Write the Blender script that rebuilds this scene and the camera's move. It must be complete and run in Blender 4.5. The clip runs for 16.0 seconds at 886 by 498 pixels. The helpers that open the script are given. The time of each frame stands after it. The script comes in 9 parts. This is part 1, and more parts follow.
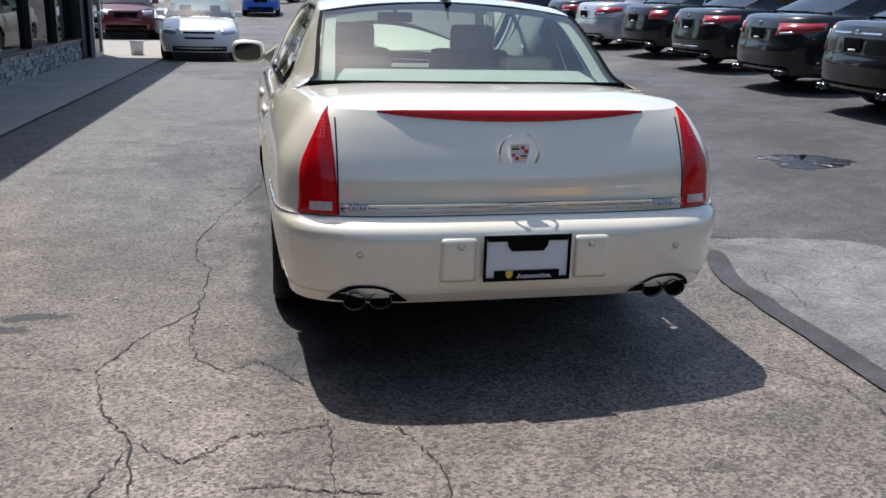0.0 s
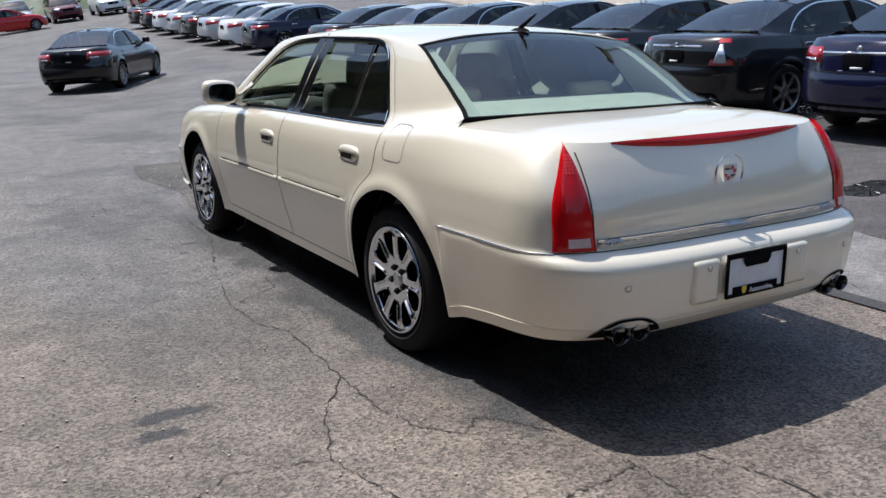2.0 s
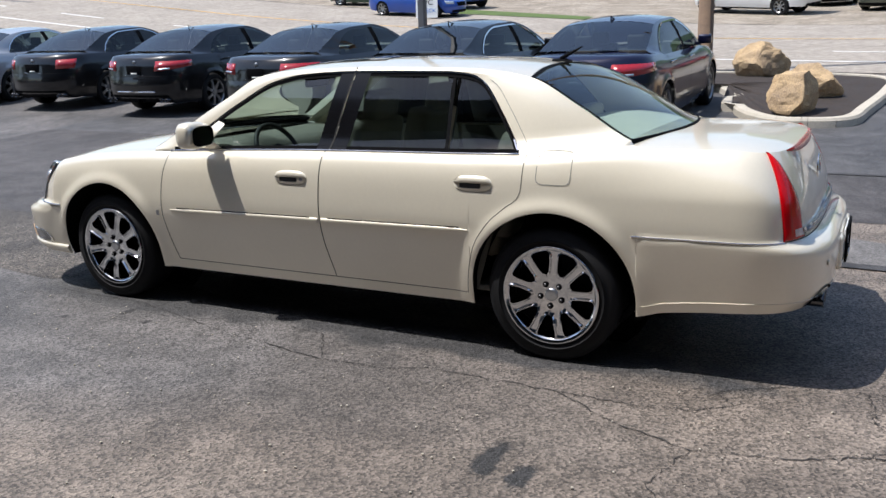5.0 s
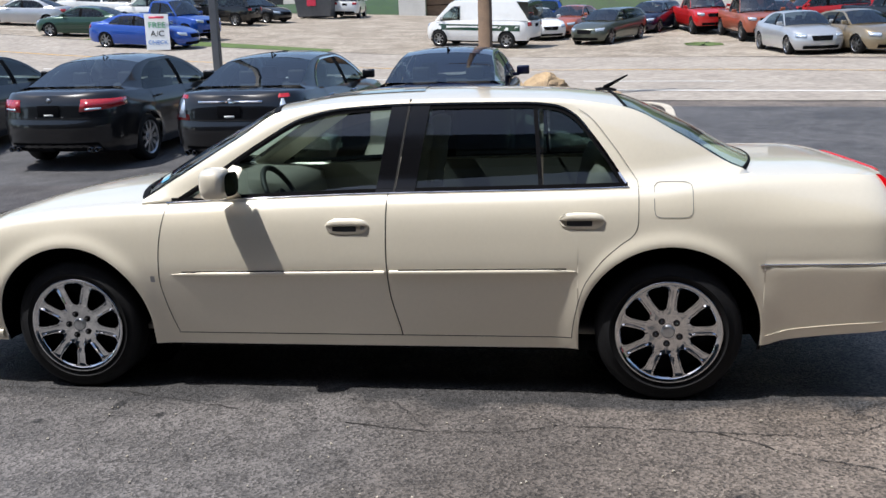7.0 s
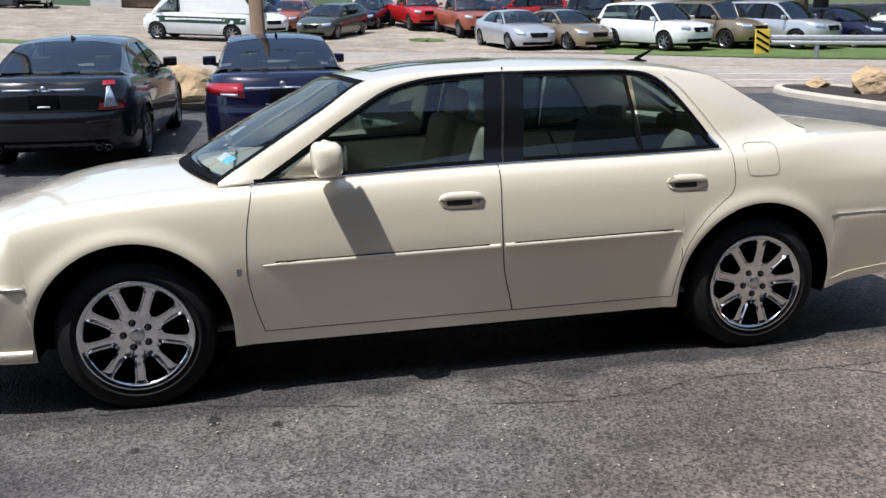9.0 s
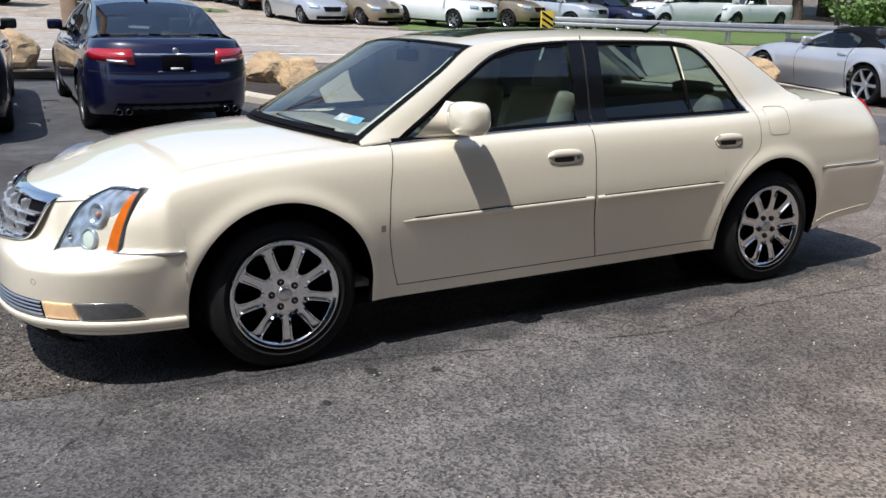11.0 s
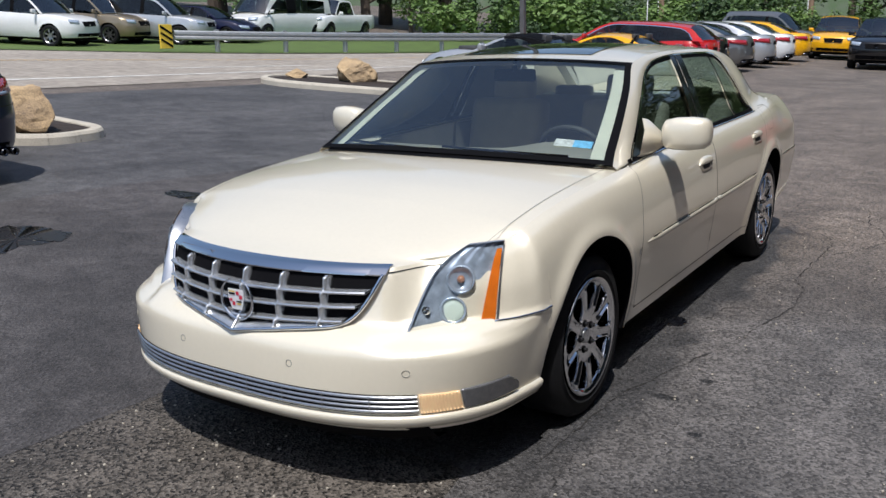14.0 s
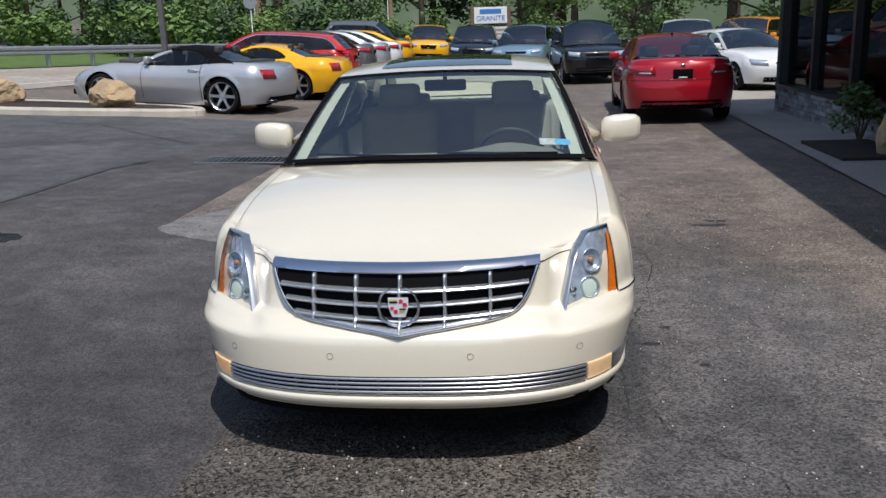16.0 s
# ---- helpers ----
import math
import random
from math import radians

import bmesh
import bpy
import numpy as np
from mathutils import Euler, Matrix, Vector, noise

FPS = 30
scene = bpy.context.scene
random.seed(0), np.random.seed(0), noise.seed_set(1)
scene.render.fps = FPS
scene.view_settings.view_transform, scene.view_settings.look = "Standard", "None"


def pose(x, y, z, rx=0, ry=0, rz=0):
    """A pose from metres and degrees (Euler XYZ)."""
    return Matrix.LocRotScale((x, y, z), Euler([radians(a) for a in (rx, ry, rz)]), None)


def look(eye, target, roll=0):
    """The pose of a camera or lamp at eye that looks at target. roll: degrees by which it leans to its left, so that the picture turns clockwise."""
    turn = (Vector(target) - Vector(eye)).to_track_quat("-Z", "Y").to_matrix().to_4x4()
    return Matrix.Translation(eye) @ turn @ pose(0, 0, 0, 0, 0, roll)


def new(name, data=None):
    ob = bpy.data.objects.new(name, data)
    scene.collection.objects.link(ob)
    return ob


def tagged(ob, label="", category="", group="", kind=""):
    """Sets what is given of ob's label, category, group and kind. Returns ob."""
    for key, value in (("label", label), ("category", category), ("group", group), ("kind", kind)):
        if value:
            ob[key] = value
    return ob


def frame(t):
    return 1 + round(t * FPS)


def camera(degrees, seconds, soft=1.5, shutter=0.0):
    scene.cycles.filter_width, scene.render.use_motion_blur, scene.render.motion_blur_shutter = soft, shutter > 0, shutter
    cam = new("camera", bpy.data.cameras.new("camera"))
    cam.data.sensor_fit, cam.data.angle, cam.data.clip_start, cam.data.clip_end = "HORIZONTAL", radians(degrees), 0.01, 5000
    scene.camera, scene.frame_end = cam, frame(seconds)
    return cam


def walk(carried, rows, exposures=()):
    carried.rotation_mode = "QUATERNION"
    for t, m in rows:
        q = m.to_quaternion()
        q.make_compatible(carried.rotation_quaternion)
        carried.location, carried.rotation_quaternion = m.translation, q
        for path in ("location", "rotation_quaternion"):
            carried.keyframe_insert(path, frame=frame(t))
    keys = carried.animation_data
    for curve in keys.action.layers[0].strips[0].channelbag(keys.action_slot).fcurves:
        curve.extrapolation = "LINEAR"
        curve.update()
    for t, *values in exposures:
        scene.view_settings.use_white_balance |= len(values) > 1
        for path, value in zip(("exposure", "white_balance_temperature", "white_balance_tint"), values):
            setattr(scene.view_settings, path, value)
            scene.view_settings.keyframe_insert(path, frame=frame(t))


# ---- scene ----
cam = camera(53.9, 16.0)
PATH = [
    (0, (-0.94, -5.607, 1.398), (-0.531, -3.724, 0.86), 1.5),
    (0.5, (-1.299, -5.537, 1.407), (-0.794, -3.686, 0.843), 0.7),
    (1, (-1.704, -5.296, 1.42), (-1.029, -3.496, 0.867), 0.9),
    (1.5, (-2.182, -5.095, 1.423), (-1.352, -3.344, 0.928), -0.3),
    (2, (-2.653, -4.818, 1.419), (-1.648, -3.158, 0.935), -0.6),
    (2.5, (-3.081, -4.456, 1.418), (-1.937, -2.887, 0.94), -0.9),
    (3, (-3.52, -4.192, 1.441), (-2.27, -2.708, 0.956), -1.2),
    (3.5, (-3.826, -3.809, 1.449), (-2.42, -2.469, 0.971), -0.4),
    (4, (-4.184, -3.476, 1.455), (-2.607, -2.336, 0.996), 0.2),
    (4.2, (-4.318, -3.392, 1.492), (-2.705, -2.303, 1.033), -0.2),
    (6.3, (-4.909, -1.661, 1.556), (-3.02, -1.158, 1.131), -2.2),
    (6.5, (-4.898, -1.468, 1.549), (-2.988, -1.042, 1.136), -2.2),
    (7, (-4.846, -1.015, 1.573), (-2.909, -0.728, 1.162), -1.8),
    (7.5, (-4.781, -0.563, 1.591), (-2.84, -0.333, 1.168), -1.5),
    (8, (-4.814, -0.119, 1.596), (-2.866, -0.021, 1.155), -2.2),
    (8.2, (-4.791, 0.102, 1.575), (-2.84, 0.076, 1.134), -2.1),
    (10.3, (-4.562, 1.991, 1.431), (-2.747, 1.28, 0.987), -0.9),
    (10.5, (-4.563, 2.162, 1.441), (-2.77, 1.399, 0.989), -0.8),
    (11, (-4.386, 2.567, 1.459), (-2.676, 1.654, 0.967), 0.2),
    (11.5, (-4.143, 2.951, 1.484), (-2.513, 1.903, 0.99), 0.7),
    (12, (-3.886, 3.385, 1.511), (-2.361, 2.19, 1.014), 0.6),
    (12.5, (-3.553, 3.674, 1.502), (-2.092, 2.398, 1.015), -0.2),
    (13, (-3.177, 4.032, 1.521), (-1.819, 2.64, 1.055), -0.9),
    (13.5, (-2.725, 4.352, 1.54), (-1.508, 2.832, 1.082), -1.4),
    (14, (-2.206, 4.582, 1.533), (-1.149, 2.953, 1.054), -1.3),
    (14.5, (-1.724, 4.847, 1.548), (-0.876, 3.11, 1.034), -2.2),
    (15, (-1.27, 4.976, 1.541), (-0.603, 3.169, 1.004), -3.1),
    (15.5, (-0.802, 5.179, 1.576), (-0.363, 3.301, 1.045), -2.9),
    (16, (-0.485, 5.521, 1.62), (-0.283, 3.592, 1.134), -2.0),
]
EXPOSURES = ((0, 0.30), (4, 0.32), (7, 0.32), (11, 0.31), (12.5, 0.12), (13.5, -0.04), (16, -0.15))
walk(cam, [(t, look(eye, target, roll)) for t, eye, target, roll in PATH], EXPOSURES)

# ---- light ----
SUN = Vector((-0.20, 0.42, 1.0)).normalized()
world = bpy.data.worlds.new("sky")
scene.world = world
world.use_nodes = True
wn, wl = world.node_tree.nodes, world.node_tree.links
sky = wn.new("ShaderNodeTexSky")
sky.sky_type = "NISHITA"
sky.sun_disc = False
sky.sun_elevation = math.asin(SUN.z)
sky.sun_rotation = math.atan2(SUN.x, SUN.y)
sky.dust_density = 1.1
wn["Background"].inputs[1].default_value = 0.145
wl.new(sky.outputs[0], wn["Background"].inputs[0])
sun_data = bpy.data.lights.new("sun", "SUN")
sun_data.energy = 4.3
sun_data.angle = radians(0.55)
sun_data.color = (1.0, 0.984, 0.97)
sun = new("sun", sun_data)
sun.rotation_mode = "QUATERNION"
sun.rotation_quaternion = SUN.to_track_quat("Z", "Y")
sun.location = (0, 0, 30)


# ---- materials ----
def mat(name, color, rough=0.5, metal=0.0, vary=0.0, scale=4.0, bump=0.0, bump_scale=200.0, coat=0.0, spec=0.5,
        tone=None, emit=0.0, per_object=0.0):
    """A principled surface: colour that varies at two scales, roughness that varies with it, and fine relief."""
    m = bpy.data.materials.new(name)
    m.use_nodes = True
    n, l = m.node_tree.nodes, m.node_tree.links
    b = n["Principled BSDF"]
    b.inputs["Base Color"].default_value = (*color, 1)
    b.inputs["Roughness"].default_value = rough
    b.inputs["Metallic"].default_value = metal
    b.inputs["Coat Weight"].default_value = coat
    b.inputs["Coat Roughness"].default_value = 0.03
    b.inputs["Specular IOR Level"].default_value = spec
    if emit:
        b.inputs["Emission Color"].default_value = (*color, 1)
        b.inputs["Emission Strength"].default_value = emit
    geo = n.new("ShaderNodeNewGeometry")
    if vary:
        big, fine = n.new("ShaderNodeTexNoise"), n.new("ShaderNodeTexNoise")
        big.inputs["Scale"].default_value, fine.inputs["Scale"].default_value = scale, scale * 18
        big.inputs["Detail"].default_value = 5
        fine.inputs["Detail"].default_value = 3
        add = n.new("ShaderNodeMath")
        add.operation = "ADD"
        for tex, sock in ((big, 0), (fine, 1)):
            l.new(geo.outputs["Position"], tex.inputs["Vector"])
            l.new(tex.outputs["Fac"], add.inputs[sock])
        ramp = n.new("ShaderNodeMapRange")
        ramp.inputs["From Min"].default_value, ramp.inputs["From Max"].default_value = 0.65, 1.35
        l.new(add.outputs[0], ramp.inputs["Value"])
        mix = n.new("ShaderNodeMix")
        mix.data_type = "RGBA"
        dark = tone or tuple(c * (1 - vary) for c in color)
        light = tuple(min(1, c * (1 + vary)) for c in color)
        mix.inputs["A"].default_value, mix.inputs["B"].default_value = (*dark, 1), (*light, 1)
        l.new(ramp.outputs[0], mix.inputs["Factor"])
        out = mix.outputs["Result"]
        if per_object:
            info, hsv = n.new("ShaderNodeObjectInfo"), n.new("ShaderNodeHueSaturation")
            span = n.new("ShaderNodeMapRange")
            span.inputs["To Min"].default_value, span.inputs["To Max"].default_value = 1 - per_object, 1 + per_object
            l.new(info.outputs["Random"], span.inputs["Value"])
            l.new(span.outputs[0], hsv.inputs["Value"])
            l.new(out, hsv.inputs["Color"])
            out = hsv.outputs["Color"]
        l.new(out, b.inputs["Base Color"])
        rr = n.new("ShaderNodeMapRange")
        rr.inputs["To Min"].default_value, rr.inputs["To Max"].default_value = max(0.02, rough * (1 - vary * 0.5)), min(1, rough * (1 + vary * 0.5))
        l.new(ramp.outputs[0], rr.inputs["Value"])
        l.new(rr.outputs[0], b.inputs["Roughness"])
    if bump:
        tex, bp = n.new("ShaderNodeTexNoise"), n.new("ShaderNodeBump")
        tex.inputs["Scale"].default_value = bump_scale
        tex.inputs["Detail"].default_value = 4
        bp.inputs["Strength"].default_value = bump
        bp.inputs["Distance"].default_value = 0.01
        l.new(geo.outputs["Position"], tex.inputs["Vector"])
        l.new(tex.outputs["Fac"], bp.inputs["Height"])
        l.new(bp.outputs[0], b.inputs["Normal"])
    return m


def glass(name, tint, rough=0.0, ior=1.5):
    """A thin tinted pane: clear through, with a mirror gloss that grows at a slant."""
    m = bpy.data.materials.new(name)
    m.use_nodes = True
    n, l = m.node_tree.nodes, m.node_tree.links
    n.remove(n["Principled BSDF"])
    clear, gloss, mix, fres = (n.new("ShaderNode" + k) for k in ("BsdfTransparent", "BsdfGlossy", "MixShader", "Fresnel"))
    clear.inputs[0].default_value = (*tint, 1)
    gloss.inputs["Roughness"].default_value = rough
    fres.inputs[0].default_value = ior
    l.new(fres.outputs[0], mix.inputs[0])
    l.new(clear.outputs[0], mix.inputs[1])
    l.new(gloss.outputs[0], mix.inputs[2])
    l.new(mix.outputs[0], n["Material Output"].inputs[0])
    return m


def paint(name, color, metal=0.0, rough=0.35, flake=0.12, spec=0.5, coat_ior=1.5):
    """Car paint: a base coat with fine flakes under a clear coat."""
    m = mat(name, color, rough, metal, vary=flake, scale=3.0, coat=1.0, spec=spec)
    m.node_tree.nodes["Principled BSDF"].inputs["Coat IOR"].default_value = coat_ior
    return m


def asphalt(name, dark, light, grit=0.5, cracks=0.0, rough=0.85, old=None, patches=(), sheen=0.35):
    """Worn asphalt: broad stains, aggregate grains, pits and, where wanted, a net of fine cracks."""
    m = bpy.data.materials.new(name)
    m.use_nodes = True
    n, l = m.node_tree.nodes, m.node_tree.links
    b = n["Principled BSDF"]
    geo = n.new("ShaderNodeNewGeometry")

    def noise_tex(scale, detail=4.0, distort=0.0):
        t = n.new("ShaderNodeTexNoise")
        t.inputs["Scale"].default_value, t.inputs["Detail"].default_value, t.inputs["Distortion"].default_value = scale, detail, distort
        l.new(geo.outputs["Position"], t.inputs["Vector"])
        return t.outputs["Fac"]

    def ranged(src, a, z, lo=0.0, hi=1.0):
        r = n.new("ShaderNodeMapRange")
        for k, v in zip(("From Min", "From Max", "To Min", "To Max"), (a, z, lo, hi)):
            r.inputs[k].default_value = v
        l.new(src, r.inputs["Value"])
        return r.outputs[0]

    def mixed(fac, a, c, mode="MIX"):
        x = n.new("ShaderNodeMix")
        x.data_type, x.blend_type = "RGBA", mode
        for sock, v in (("Factor", fac), ("A", a), ("B", c)):
            if isinstance(v, (int, float)):
                x.inputs[sock].default_value = v
            elif isinstance(v, tuple):
                x.inputs[sock].default_value = (*v, 1)
            else:
                l.new(v, x.inputs[sock])
        return x.outputs["Result"]

    stain = mixed(ranged(noise_tex(0.7, 8, 0.6), 0.36, 0.66), dark, light)
    if old:
        # the older, paler surfacing behind a ragged joint across the lot
        xyz = n.new("ShaderNodeSeparateXYZ")
        l.new(geo.outputs["Position"], xyz.inputs[0])
        ragged = n.new("ShaderNodeMath")
        ragged.operation = "MULTIPLY_ADD"
        l.new(noise_tex(0.45, 6, 0.4), ragged.inputs[0])
        ragged.inputs[1].default_value = 3.2
        slant, least = n.new("ShaderNodeMath"), n.new("ShaderNodeMath")
        slant.operation, least.operation = "MULTIPLY_ADD", "MINIMUM"
        l.new(xyz.outputs["X"], least.inputs[0])
        least.inputs[1].default_value = -1.8
        l.new(least.outputs[0], slant.inputs[0])
        slant.inputs[1].default_value = 3.0
        l.new(xyz.outputs["Y"], slant.inputs[2])
        l.new(slant.outputs[0], ragged.inputs[2])
        pale = mixed(ranged(noise_tex(0.9, 8, 0.6), 0.36, 0.66), *old)
        stain = mixed(ranged(ragged.outputs[0], -6.1, -3.6, 1.0, 0.0), stain, pale)
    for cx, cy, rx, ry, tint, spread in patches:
        # a darker or paler place, some worn or resealed, with a ragged, soft edge
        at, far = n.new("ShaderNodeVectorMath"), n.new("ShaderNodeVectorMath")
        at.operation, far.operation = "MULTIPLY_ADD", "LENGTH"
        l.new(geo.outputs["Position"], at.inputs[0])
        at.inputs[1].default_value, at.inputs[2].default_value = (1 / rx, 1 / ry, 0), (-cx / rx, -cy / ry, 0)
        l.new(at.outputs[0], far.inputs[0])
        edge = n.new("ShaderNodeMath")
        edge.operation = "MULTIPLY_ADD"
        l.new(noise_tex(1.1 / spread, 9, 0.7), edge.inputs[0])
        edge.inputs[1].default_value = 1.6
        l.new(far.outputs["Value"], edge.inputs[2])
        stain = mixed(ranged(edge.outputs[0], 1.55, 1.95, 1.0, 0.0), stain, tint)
    wear = ranged(noise_tex(5, 6, 0.3), 0.3, 0.7, 0.74, 1.24)
    stain = mixed(1.0, stain, wear, "MULTIPLY")
    grain = n.new("ShaderNodeTexVoronoi")
    grain.inputs["Scale"].default_value = 95
    l.new(geo.outputs["Position"], grain.inputs["Vector"])
    bw = n.new("ShaderNodeSeparateColor")
    l.new(grain.outputs["Color"], bw.inputs[0])
    pebble = ranged(bw.outputs[0], 0.0, 1.0, 1 - grit, 1 + grit)
    col = mixed(1.0, stain, pebble, "MULTIPLY")
    bright = ranged(noise_tex(150, 2), 0.64, 0.72, 0, 0.5 * grit)
    col = mixed(bright, col, (0.42, 0.40, 0.37))
    if cracks:
        warp = n.new("ShaderNodeTexNoise")
        warp.inputs["Scale"].default_value, warp.inputs["Detail"].default_value = 1.6, 6
        l.new(geo.outputs["Position"], warp.inputs["Vector"])
        shift = n.new("ShaderNodeMix")
        shift.data_type, shift.blend_type = "RGBA", "LINEAR_LIGHT"
        shift.inputs["Factor"].default_value = 0.35
        l.new(geo.outputs["Position"], shift.inputs["A"])
        l.new(warp.outputs["Color"], shift.inputs["B"])
        net = n.new("ShaderNodeTexVoronoi")
        net.feature = "DISTANCE_TO_EDGE"
        l.new(shift.outputs["Result"], net.inputs["Vector"])
        fine_net = n.new("ShaderNodeTexVoronoi")
        fine_net.feature = "DISTANCE_TO_EDGE"
        l.new(shift.outputs["Result"], fine_net.inputs["Vector"])
        for tex, size, wide, lo, hi, sc in ((net, 0.75, 0.0035, 0.47, 0.56, 0.55), (fine_net, 2.4, 0.008, 0.50, 0.60, 0.8)):
            tex.inputs["Scale"].default_value = size
            line = ranged(tex.outputs["Distance"], 0.0, wide, 1.0, 0.0)
            where = ranged(noise_tex(sc, 5), lo, hi, 0.0, cracks * (1.0 if size < 1 else 0.6))
            both = n.new("ShaderNodeMath")
            both.operation = "MULTIPLY"
            l.new(line, both.inputs[0])
            l.new(where, both.inputs[1])
            col = mixed(both.outputs[0], col, tuple(c * 0.3 for c in dark))
    l.new(col, b.inputs["Base Color"])
    b.inputs["Roughness"].default_value = rough
    b.inputs["Specular IOR Level"].default_value = sheen
    bp = n.new("ShaderNodeBump")
    bp.inputs["Strength"].default_value = 0.55
    bp.inputs["Distance"].default_value = 0.006
    l.new(grain.outputs["Distance"], bp.inputs["Height"])
    l.new(bp.outputs[0], b.inputs["Normal"])
    return m


